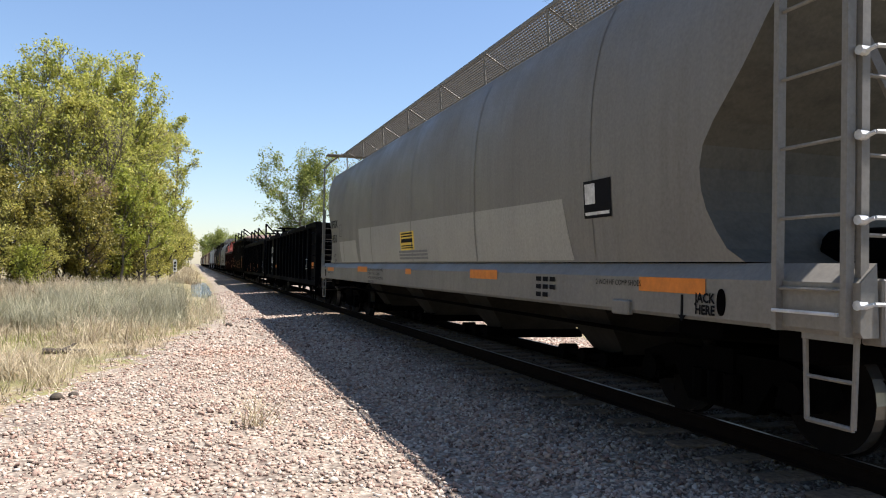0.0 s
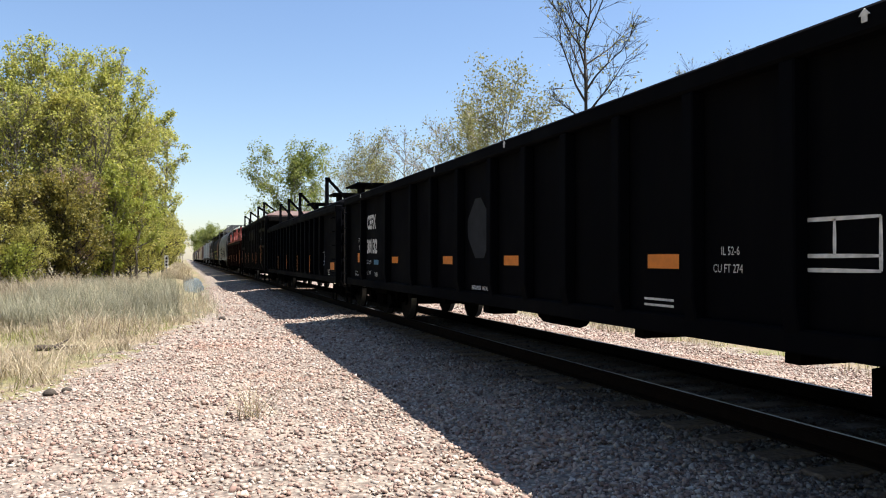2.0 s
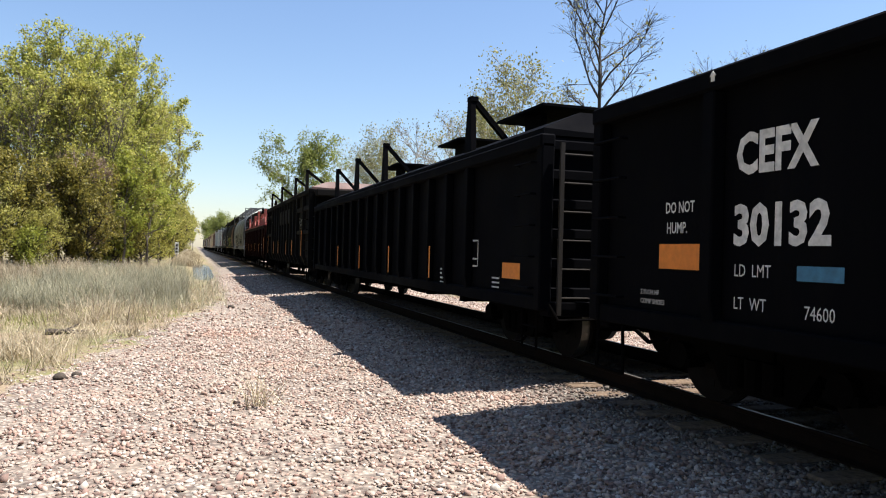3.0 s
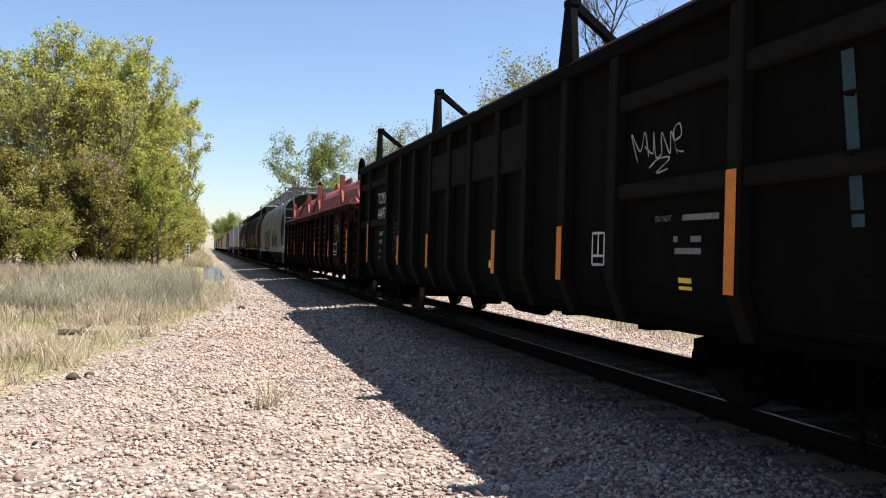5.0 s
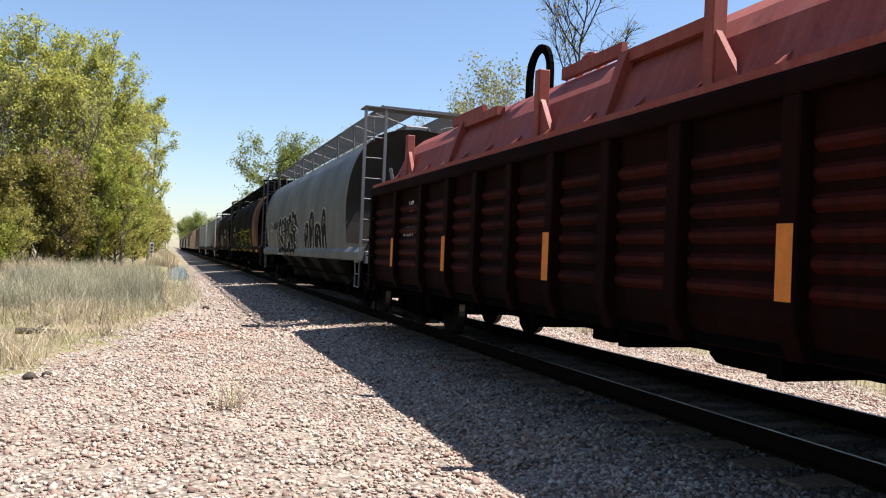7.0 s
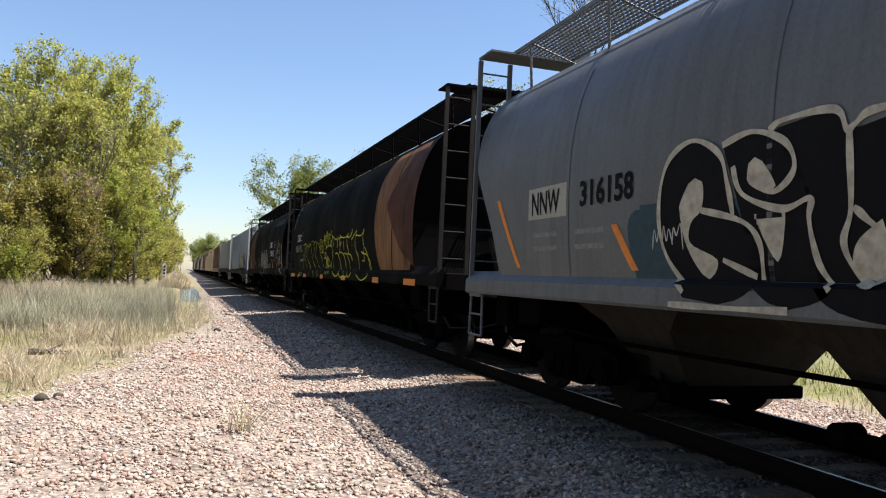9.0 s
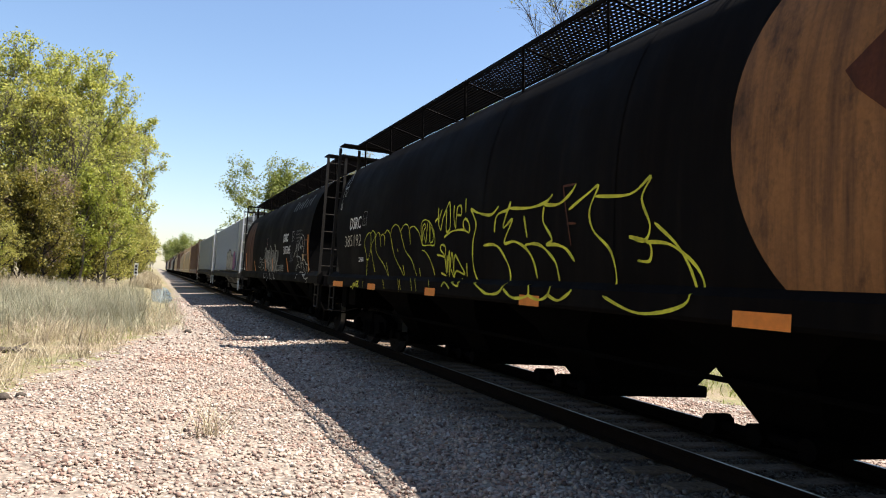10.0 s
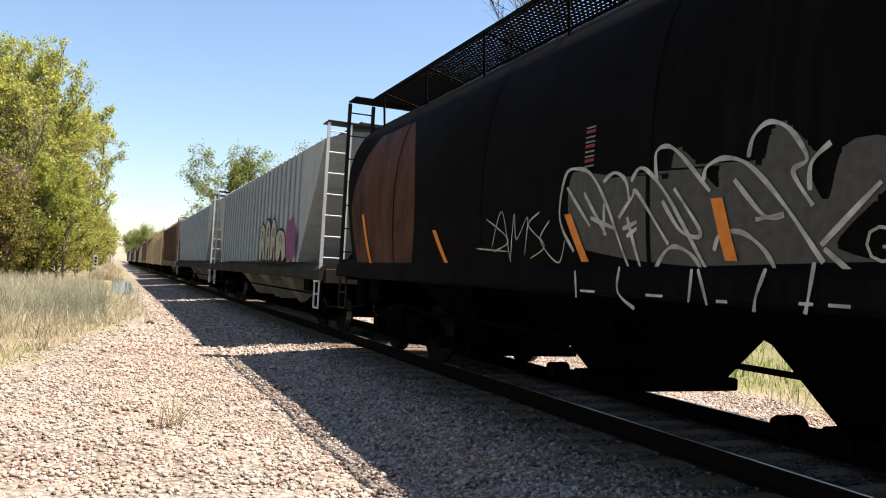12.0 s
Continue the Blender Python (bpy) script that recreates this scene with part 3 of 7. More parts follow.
def hopper(name, label, s, L, sec, ends, mat, sill, rb, bays, frame_mat=None, ladder_mat=None, simple=False, ribs=0, end_mat=None, bay_mat=None, pipe_end=False, bay_shift=0.0, far_ends=None, group="covered hoppers in the train"):
    """A covered hopper: sec, half section as (x, z) from the sill up to the ridge; ends, end inset by height;
    sill (z0, z1); rb (height, half width) of the roof walkway; bays, number of discharge hoppers."""
    car = thing(name, label, "freight car", group)
    frame_mat, ladder_mat = frame_mat or mat, ladder_mat or frame_mat or mat
    if not ribs:
        sec = [tuple(p) for p in smooth_path(sec, 3)]
    zs, xs = [p[1] for p in sec], [p[0] for p in sec]

    def xat(z):
        return -float(np.interp(z, zs, xs))

    # body shell
    loop = [(-x, z) for x, z in sec] + [(x, z) for x, z in sec[-2::-1]]
    bm = bmesh.new()
    stations = 9
    grid = []
    for x, z in loop:
        e, f = interp(ends, z), interp(far_ends or ends, z)
        grid.append([bm.verts.new((x, e + (L - e - f) * i / stations, z)) for i in range(stations + 1)])
    for a, b in zip(grid, grid[1:]):
        for i in range(stations):
            bm.faces.new((a[i], a[i + 1], b[i + 1], b[i]))
    k = len(loop)
    for e in (0, stations):
        for i in range(k // 2):
            q = [grid[i][e], grid[i + 1][e], grid[k - 2 - i][e], grid[k - 1 - i][e]]
            q = list(dict.fromkeys(q))
            if len(q) > 2:
                bm.faces.new(q)
    bmesh.ops.recalc_face_normals(bm, faces=bm.faces[:])
    tips = [f for f in bm.faces if abs(f.normal.y) > 0.05]
    for y_side in (-1, 1):
        one = bmesh.new()
        for f in tips:
            if f.normal.y * y_side > 0:
                one.faces.new([one.verts.new(v.co) for v in f.verts])
        bmesh.ops.remove_doubles(one, verts=one.verts[:], dist=1e-4)
        # end_mat, where given, holds the end's shade as well as grime
        part("end_sheet", one, end_mat or mat, car, "sloping end sheet")
    bmesh.ops.delete(bm, geom=tips, context="FACES_ONLY")
    body = part("body", bm, mat, car)
    for f in body.data.polygons:
        f.use_smooth = abs(f.normal.y) < 0.05 and not ribs
    if ribs:
        z0, z1 = sec[0][1], sec[-3][1]
        e = interp(ends, z0)
        rib = finish(bevelled(boxes((-0.055, 0.01, -0.07, 0.07, z0, z1)), 0.02), "rib")
        for i in range(ribs):
            y = e + 0.25 + (L - 2 * e - 0.5) * i / (ribs - 1)
            for sx in (-1, 1):
                r = part("rib", rib, mat, car)
                r.location = (sx * sec[0][0], y, 0)
                r.rotation_euler = (0, 0, 0 if sx < 0 else math.pi)
    # seams on the shell
    else:
        for i in range(1, 6 if not simple else 1):
            y = L * i / 6
            bm = bmesh.new()
            prev = None
            for x, z in loop[:len(sec)]:
                pair = [bm.verts.new((x - 0.006, y - 0.025, z)), bm.verts.new((x - 0.006, y + 0.025, z))]
                if prev:
                    bm.faces.new((prev[0], prev[1], pair[1], pair[0]))
                prev = pair
            part("weld_seam", bm, mat, car)
    # sills and underframe
    z0, z1 = sill
    for sx in (-1, 1):
        pr = [(sx * 1.50, z1 + 0.12), (sx * 1.62, z1), (sx * 1.62, z0 + 0.03), (sx * 1.60, z0), (sx * 1.48, z0), (sx * 1.48, z0 + 0.02)]
        part("side_sill", prism(bmesh.new(), pr, "y", 0.02, L - 0.02), frame_mat, car)
    for y0, y1 in ((0.0, 0.16), (L - 0.16, L)):
        part("end_sill", bevelled(boxes((-1.47, 1.47, y0, y1, z0 - 0.05, z1 + 0.03))), frame_mat, car)
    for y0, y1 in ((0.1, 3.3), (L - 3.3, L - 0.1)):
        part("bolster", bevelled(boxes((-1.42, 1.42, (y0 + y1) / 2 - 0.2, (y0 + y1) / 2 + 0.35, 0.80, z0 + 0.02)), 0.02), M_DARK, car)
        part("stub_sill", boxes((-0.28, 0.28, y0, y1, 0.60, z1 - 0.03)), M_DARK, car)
    for y0, y1 in ((0.17, 2.6), (L - 2.6, L - 0.17)):
        part("shear_plate", boxes((-1.46, 1.46, y0, y1, z1 - 0.02, z1 + 0.02)), frame_mat, car)
    # discharge hoppers
    e = interp(ends if not far_ends else END_C, sec[0][1]) + 1.6
    pitch = (L - 2 * e) / bays
    zt = max(sec[0][1] + 0.06, 1.42)
    for i in range(bays):
        y = e + pitch * (i + 0.5) + bay_shift
        bm = bmesh.new()
        top = [bm.verts.new(p) for p in ((-1.46, y - pitch * 0.49, zt), (1.46, y - pitch * 0.49, zt), (1.46, y + pitch * 0.49, zt), (-1.46, y + pitch * 0.49, zt))]
        midz = 0.90
        half = 0.56
        mid = [bm.verts.new(p) for p in ((-1.02, y - half, midz), (1.02, y - half, midz), (1.02, y + half, midz), (-1.02, y + half, midz))]
        low = [bm.verts.new(p) for p in ((-0.62, y - 0.33, 0.36), (0.62, y - 0.33, 0.36), (0.62, y + 0.33, 0.36), (-0.62, y + 0.33, 0.36))]
        for a, b in ((top, mid), (mid, low)):
            for j in range(4):
                bm.faces.new((a[j], a[(j + 1) % 4], b[(j + 1) % 4], b[j]))
        bm.faces.new(low)
        # a bay_mat darker than the body carries the shade below the sill
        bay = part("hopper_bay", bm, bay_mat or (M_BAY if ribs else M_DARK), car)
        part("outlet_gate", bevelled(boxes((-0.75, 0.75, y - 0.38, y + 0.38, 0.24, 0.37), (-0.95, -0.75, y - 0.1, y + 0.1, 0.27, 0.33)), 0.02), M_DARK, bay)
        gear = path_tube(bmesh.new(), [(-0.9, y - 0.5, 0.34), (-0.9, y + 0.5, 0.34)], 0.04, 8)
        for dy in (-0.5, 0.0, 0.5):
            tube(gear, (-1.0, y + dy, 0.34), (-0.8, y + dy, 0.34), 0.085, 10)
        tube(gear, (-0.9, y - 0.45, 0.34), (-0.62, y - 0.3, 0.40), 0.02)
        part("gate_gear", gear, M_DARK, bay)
    # roof walkway
    h, hw = rb
    zr = sec[-1][1]
    part("hatch_trough", bevelled(boxes((-0.32, 0.32, 1.4, L - 1.4, zr - 0.06, zr + 0.12)), 0.03), mat, car)
    walkway = boxes((-hw, -hw + 0.03, 0.1, L - 0.1, h - 0.05, h), (hw - 0.03, hw, 0.1, L - 0.1, h - 0.05, h), (-0.36, -0.33, 0.1, L - 0.1, h - 0.04, h), (0.33, 0.36, 0.1, L - 0.1, h - 0.04, h))
    wk = part("roof_walkway", walkway, frame_mat, car)
    bm = bmesh.new()
    for sx in (-1, 1):
        lo, hi = sorted((sx * 0.36, sx * (hw - 0.03)))
        for i in range(1, 12):
            x = lo + (hi - lo) * i / 12
            box(bm, x - 0.005, x + 0.005, 0.1, L - 0.1, h - 0.03, h - 0.006)
        if not simple:
            for i in range(int((L - 0.2) / 0.085)):
                y = 0.14 + i * 0.085
                box(bm, lo, hi, y - 0.007, y + 0.007, h - 0.028, h - 0.008)
    for y0 in (0.1, L - 0.7):
        for i in range(8):
            box(bm, -0.33, 0.33, y0 + i * 0.08, y0 + i * 0.08 + 0.02, h - 0.028, h - 0.008)
    part("grating", bm, frame_mat, wk)
    for i in range(9 if not simple else 4):
        y = 0.9 + (L - 1.8) * i / (8 if not simple else 3)
        for sx in (-1, 1):
            bm = bmesh.new()
            tube(bm, (sx * hw, y, h - 0.03), (sx * (hw - 0.04), y, float(np.interp(hw - 0.04, xs[::-1], zs[::-1])) - 0.02), 0.02, 4)
            tube(bm, (sx * hw, y, h - 0.03), (sx * 0.4, y, zr), 0.016, 4)
            part("walkway_bracket", bm, frame_mat, wk)
    # ends: posts, ladders, platform, brake gear
    for y, w in ((0.0, 1), (L, -1)):
        if pipe_end and w < 0:
            pipe = path_tube(bmesh.new(), [(-1.60, y - 0.06, z0), (-1.60, y - 0.06, 4.25), (-1.45, y - 0.15, 4.45), (-hw, y - 0.25, h)], 0.026, 8)
            part("handrail", pipe, ladder_mat, car)
        else:
            ladder(car, (-1.56, y + w * 0.07), (-1.12, y + w * 0.07), z1, h - 0.1, 7, ladder_mat)
        if not simple:
            ladder(car, (1.56, y + w * 0.07), (1.12, y + w * 0.07), z1, h - 0.1, 7, ladder_mat)
            for sx in (-1, 1):
                bm = bmesh.new()
                tube(bm, (sx * 0.55, y + w * 0.10, z1), (sx * 0.75, y + w * 0.9, 3.2), 0.045, 4)
                part("end_post", bm, frame_mat, car)
            part("end_platform", boxes((-1.58, 1.58, *sorted((y + w * 0.04, y + w * 0.5)), h - 0.08, h - 0.055)), frame_mat, car)
            step(car, y + w * 0.1, y + w * 0.5, -1.56, z0, ladder_mat)
            part("step_bracket", boxes((-1.59, -1.53, *sorted((y + w * 0.1, y + w * 0.5)), z0 - 0.04, z0 + 0.0)), ladder_mat, car)
        part("end_brace", bevelled(boxes((-1.38, 1.38, *sorted((y + w * 0.55, y + w * 0.95)), 0.72, z0 + 0.01)), 0.02), M_DARK, car)
        coupler(car, y, -w)
        bogie(car, y + w * 1.95, not simple)
    if not simple:
        bm = bmesh.new()
        for i in range(20):
            a, b = i * math.pi / 10, (i + 1) * math.pi / 10
            tube(bm, (0.5 + 0.28 * math.cos(a), 0.02, 2.35 + 0.28 * math.sin(a)), (0.5 + 0.28 * math.cos(b), 0.02, 2.35 + 0.28 * math.sin(b)), 0.014)
        for i in range(4):
            a = i * math.pi / 2 + 0.4
            tube(bm, (0.5, 0.05, 2.35), (0.5 + 0.28 * math.cos(a), 0.02, 2.35 + 0.28 * math.sin(a)), 0.012)
        tube(bm, (0.5, 0.05, 2.35), (0.5, 0.35, 2.35), 0.02)
        part("brake_wheel", bm, frame_mat, car)
        bm = tube(bmesh.new(), (-0.5, 0.5, z1 + 0.25), (-0.5, 1.3, z1 + 0.25), 0.16, 12)
        part("brake_cylinder", bm, M_DARK, car)
        part("air_reservoir", tube(bmesh.new(), (0.3, 0.6, z1 + 0.2), (0.9, 0.6, z1 + 0.2), 0.12, 10), M_DARK, car)
        part("brake_pipe", path_tube(bmesh.new(), [(-1.0, 0.3, 0.85), (-1.05, 3.0, 0.72), (-1.05, L - 3, 0.72), (-1.0, L - 0.3, 0.85)], 0.025), M_DARK, car)
    CARS.append((car, s))
    return car, xat


SEC_A = [(1.52, 1.40), (1.57, 1.8), (1.60, 2.3), (1.605, 2.8), (1.57, 3.25), (1.48, 3.65), (1.36, 3.92), (1.28, 4.02), (0.75, 4.2), (0.0, 4.27)]
END_A = [(1.4, 1.12), (1.5, 1.3), (1.75, 1.48), (2.05, 1.58), (2.35, 1.5), (2.6, 1.25), (2.85, 1.02), (3.2, 0.78), (3.6, 0.45), (3.9, 0.25), (4.3, 0.22)]
SEC_C = [(1.50, 1.16), (1.565, 1.5), (1.60, 2.0), (1.605, 2.4), (1.58, 2.8), (1.50, 3.2), (1.36, 3.55), (1.15, 3.82), (0.85, 4.02), (0.45, 4.14), (0.0, 4.18)]
END_C = [(1.16, 1.05), (1.5, 0.9), (2.2, 0.8), (2.8, 0.82), (3.3, 0.9), (3.8, 1.0), (4.2, 1.05)]
END_N = [(1.16, 1.3), (1.5, 1.42), (2.0, 1.46), (2.4, 1.46), (3.0, 1.40), (3.6, 1.3), (4.2, 1.2)]
END_G = [(1.16, 0.98), (1.56, 0.82), (2.05, 0.62), (2.54, 0.44), (3.0, 0.26), (3.3, 0.18), (4.2, 0.16)]
END_F = [(1.16, 1.2), (1.5, 1.0), (1.9, 0.85), (2.2, 0.65), (2.5, 0.42), (2.8, 0.18), (3.2, 0.06), (3.7, 0.02), (4.2, 0.1)]
SEC_I = [(1.55, 1.42), (1.55, 2.2), (1.55, 3.0), (1.55, 3.92), (1.0, 4.12), (0.0, 4.2)]
END_I = [(1.42, 2.2), (2.2, 1.6), (3.2, 0.75), (3.6, 0.35), (4.2, 0.3)]


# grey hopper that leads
car, xa = hopper("covered_hopper", "light grey covered hopper with repainted patches and orange reflectors", 3.42, 19.6, SEC_A, END_A, M_GREY, (0.95, 1.27), (4.70, 1.1), 4, end_mat=M_ENDGREY, bay_mat=M_DIMGREY, pipe_end=True)
S0 = 3.42


def sill_x(z):
    return -1.622


def patch(car, pts, xat, mat, name="paint_patch", label="", gap=0.004, edge=None):
    """A repainted area with straight edges between (y, z) corners, following the side."""
    zs = sorted({p[1] for p in pts})
    zlo, zhi = zs[0], zs[-1]
    bm = bmesh.new()
    rows = []
    k = max(3, int((zhi - zlo) / 0.12))
    for i in range(k + 1):
        z = zlo + (zhi - zlo) * i / k
        ys = []
        for a, b in zip(pts, pts[1:] + pts[:1]):
            if (a[1] - z) * (b[1] - z) <= 0 and a[1] != b[1]:
                ys.append(a[0] + (b[0] - a[0]) * (z - a[1]) / (b[1] - a[1]))
        if len(ys) >= 2:
            if edge:
                ys = [max(y, interp(edge, z) + 0.02) for y in ys]
            rows.append([bm.verts.new((xat(z) - gap, y, z)) for y in (min(ys), max(ys))])
    for a, b in zip(rows, rows[1:]):
        bm.faces.new((a[1], a[0], b[0], b[1]))
    return part(name, bm, mat, car, label)


patch(car, [(7.11 - S0, 1.42), (17.70 - S0, 1.42), (17.80 - S0, 2.2), (7.32 - S0, 2.17)], xa, M_PATCH, label="paler repainted panel")
patch(car, [(17.96 - S0, 1.42), (20.17 - S0, 1.42), (20.28 - S0, 1.95), (18.17 - S0, 1.95)], xa, M_PATCH, label="paler repainted panel")
for y0, y1, za, zb in ((16.59, 17.62, 1.19, 1.31), (20.81, 21.81, 1.17, 1.27), (13.01, 13.38, 1.19, 1.29), (8.98, 9.98, 1.18, 1.30), (4.84, 5.74, 1.15, 1.27)):
    plate(car, y0 - S0, y1 - S0, za, zb, M_ORANGE, sill_x, label="orange reflective strip")
letters(car, "BFGX", 21.46 - S0, 2.36, 0.30, M_BLACKTXT, xa, 0.004, 1.25)
letters(car, "1850", 21.40 - S0, 1.96, 0.30, M_BLACKTXT, xa, 0.004, 1.3)
letters(car, "LD LMT", 21.26 - S0, 1.56, 0.12, M_BLACKTXT, xa)
letters(car, "LT WT", 21.22 - S0, 1.42, 0.12, M_BLACKTXT, xa)
for i, line in enumerate(("NOTE: THIS CAR HAS 4 COMPARTMENTS", "EQUIPPED WITH 5231 OUTLETS", "CAUTION: REMOVE BOTH CAPS BEFORE", "OPERATING OUTLETS")):
    letters(car, line, 16.52 - S0, 1.22 - 0.085 * i, 0.075, M_BLACKTXT, sill_x, 0.0, 1.03)
letters(car, "JACK", 4.96 - S0, 1.09, 0.10, M_BLACKTXT, sill_x, 0.004)
letters(car, "HERE", 4.96 - S0, 1.00, 0.10, M_BLACKTXT, sill_x, 0.004)
letters(car, "LIFT", 22.33 - S0, 1.24, 0.085, M_BLACKTXT, sill_x, 0.003)
letters(car, "HERE", 22.33 - S0, 1.15, 0.085, M_BLACKTXT, sill_x, 0.003)
letters(car, "2 INCH HF COMP SHOES", 6.48 - S0, 1.19, 0.07, M_BLACKTXT, sill_x)
letters(car, "2 INCH HF COMP SHOES", 21.75 - S0, 1.10, 0.07, M_BLACKTXT, sill_x)
for y in (4.66, 22.13):
    bm = bmesh.new()
    prism(bm, [(y - S0 + 0.045 * math.cos(a), 1.10 + 0.10 * math.sin(a)) for a in np.linspace(0, 2 * math.pi, 18, endpoint=False)], "x", -1.632, -1.60)
    part("lifting_hole", bm, M_DARK, car)
part("sill_bracket", bevelled(boxes((-1.66, -1.60, 5.86 - S0, 6.14 - S0, 0.93, 1.06))), M_GREY, car)
bm = prism(bmesh.new(), [(5.14 - S0, 1.14), (5.12 - S0, 1.14), (5.12 - S0, 0.98), (5.08 - S0, 0.98), (5.13 - S0, 0.93), (5.17 - S0, 0.98), (5.14 - S0, 0.98)], "x", -1.63, -1.622)
part("arrow", bm, M_BLACKTXT, car)
yel = plate(car, 13.06 - S0, 13.99 - S0, 1.63, 1.97, M_YELLOW, xa, "placard", "yellow emergency notice placard")
for z, hgt in ((1.92, 0.025), (1.87, 0.025), (1.77, 0.07), (1.70, 0.02), (1.66, 0.02)):
    plate(car, 13.14 - S0, 13.91 - S0, z, z + hgt, M_BLACKTXT, xa, "text_bar", gap=0.011)
for z in (1.52, 1.46, 1.40):
    plate(car, 12.27 - S0, 14.12 - S0, z + 0.06, z + 0.1, M_GREYTXT, xa, "text_bar", gap=0.011)
# black and white notice
plate(car, 6.29 - S0, 6.81 - S0, 1.83, 2.20, M_BLACKTXT, xa, "placard", "black notice with white panel", 0.009)
plate(car, 6.58 - S0, 6.78 - S0, 1.97, 2.17, M_WHITE, xa, "placard_panel", gap=0.013)
plate(car, 6.32 - S0, 6.78 - S0, 1.86, 1.89, M_WHITE, xa, "text_bar", gap=0.013)
for i in range(3):
    for j in range(2 + (i < 2)):
        plate(car, 7.69 - S0 - j * 0.17, 7.82 - S0 - j * 0.17, 1.19 - i * 0.085, 1.24 - i * 0.085, M_BLACKTXT, sill_x, "text_bar")
for dy, hz in ((0.0, 0.34),):
    bm = bmesh.new()
    for a, b in (((20.23, 2.10), (20.23, 2.40)), ((19.91, 2.10), (19.91, 2.40)), ((20.23, 2.40), (19.91, 2.40)), ((20.23, 2.10), (19.91, 2.10))):
        stroke(bm, [(a[0] - S0, a[1]), (b[0] - S0, b[1])], 0.012, xa, taper=False)
    part("plate_mark", bm, M_BLACKTXT, car)
letters(car, "C", 20.12 - S0, 2.15, 0.14, M_BLACKTXT, xa)
ladder(car, (-1.64, 0.10), (-1.64, 0.66), 0.95, 4.6, 8, M_GREY, 0.032, "side_ladder")
for z in (1.12, 1.62, 2.12, 2.62, 3.12, 3.62):
    iron = path_tube(bmesh.new(), [(-1.60, 0.05, z), (-1.58, -0.04, z + 0.03), (-1.48, -0.06, z + 0.03), (-1.44, -0.08, z - 0.05), (-0.95, -0.08, z - 0.05), (-0.92, 0.02, z - 0.05)], 0.014)
    tube(iron, (-1.63, 0.04, z + 0.02), (-1.57, 0.04, z + 0.02), 0.03, 8)
    part("grab_iron", iron, M_PALE, car)
grab_iron(car, (-1.62, 0.14, 1.08), (-1.62, 0.66, 1.08), (-0.06, 0, 0), M_PALE)
ladder(car, (-1.56, 19.5), (-1.12, 19.5), 0.6, 3.0, 6, M_GREY, 0.02)


# ---------------------------------------------------------------- gondolas
def gondola(name, label, s, L, z0, z1, ribs, mat, taper=0.0, rib_w=0.14, corrugated=False, ladder_mat=None, deep=0.16, rib_mat=None):
    car = thing(name, label, "freight car", "gondolas in the train")
    xw = 1.50

    def xat(z):
        return -xw if z > z0 + taper or taper == 0 else -(xw - (z0 + taper - z) * 0.35)

    for sx in (-1, 1):
        pr = [(sx * (xw - taper * 0.35), z0), (sx * xw, z0 + taper), (sx * xw, z1 - 0.1), (sx * (xw - 0.03), z1 - 0.1), (sx * (xw - 0.03), z0 + taper), (sx * (xw - 0.03 - taper * 0.35), z0)]
        if taper == 0:
            pr = [(sx * xw, z0), (sx * xw, z1 - 0.1), (sx * (xw - 0.03), z1 - 0.1), (sx * (xw - 0.03), z0)]
        side = part("side_wall", prism(bmesh.new(), pr, "y", 0.03, L - 0.03), mat, car)
        part("top_chord", bevelled(boxes((*sorted((sx * (xw - 0.06), sx * 1.63)), 0, L, z1 - 0.16, z1)), 0.02), mat, car)
        if taper == 0:
            part("bottom_chord", bevelled(boxes((*sorted((sx * (xw - 0.12), sx * 1.58)), 0.05, L - 0.05, z0 - 0.06, z0 + 0.10)), 0.015), mat, car)
        # tapered ribs
        if taper:
            poly = [(0.0, z1 - 0.16), (-0.12, z1 - 0.16), (-0.12, z0 + taper), (-0.10 + taper * 0.35, z0), (taper * 0.35, z0), (0.0, z0 + taper)]
        else:
            poly = [(0.0, z1 - 0.16), (-0.12, z1 - 0.16), (-0.12, z0 + 0.25), (-0.07, z0 + 0.02), (0.0, z0 + 0.02)]
        rib = finish(bevelled(prism(bmesh.new(), poly, "y", -rib_w / 2, rib_w / 2), 0.012), "rib")
        for y in ribs:
            r = part("rib", rib, rib_mat or mat, car)
            r.location = (sx * xw, y, 0)
            if sx > 0:
                r.rotation_euler = (0, 0, math.pi)
        if corrugated:
            ridge_z = np.arange(z0 + 0.45, z1 - 0.3, 0.19)
            for y0, y1 in zip([0.1] + list(ribs), list(ribs) + [L - 0.1]):
                if sx > 0 or y1 - y0 < 0.6:
                    continue
                a, b = y0 + rib_w * 0.8, y1 - rib_w * 0.8
                for z in ridge_z:
                    if 1.34 < (y0 + y1) / 2 < 3.4:
                        continue
                    bm = prism(bmesh.new(), [(-xw, z - 0.06), (-xw - 0.045, z - 0.02), (-xw - 0.045, z + 0.02), (-xw, z + 0.06)], "y", a, b)
                    part("ridge", bm, M_LITRIDGE, car)
    for y, w in ((0.0, 1), (L, -1)):
        part("end_wall", boxes((-1.5, 1.5, *sorted((y + w * 0.12, y + w * 0.17)), z0, z1 - 0.02)), mat, car)
        for z in np.linspace(z0 + 0.15, z1 - 0.12, 6):
            part("end_rib", bevelled(boxes((-1.5, 1.5, *sorted((y + w * 0.03, y + w * 0.13)), z - 0.06, z + 0.06)), 0.015), mat, car)
        for sx in (-1, 1):
            part("corner_post", bevelled(boxes((*sorted((sx * 1.45, sx * 1.61)), *sorted((y, y + w * 0.16)), z0 - 0.05, z1 - 0.1)), 0.015), mat, car)
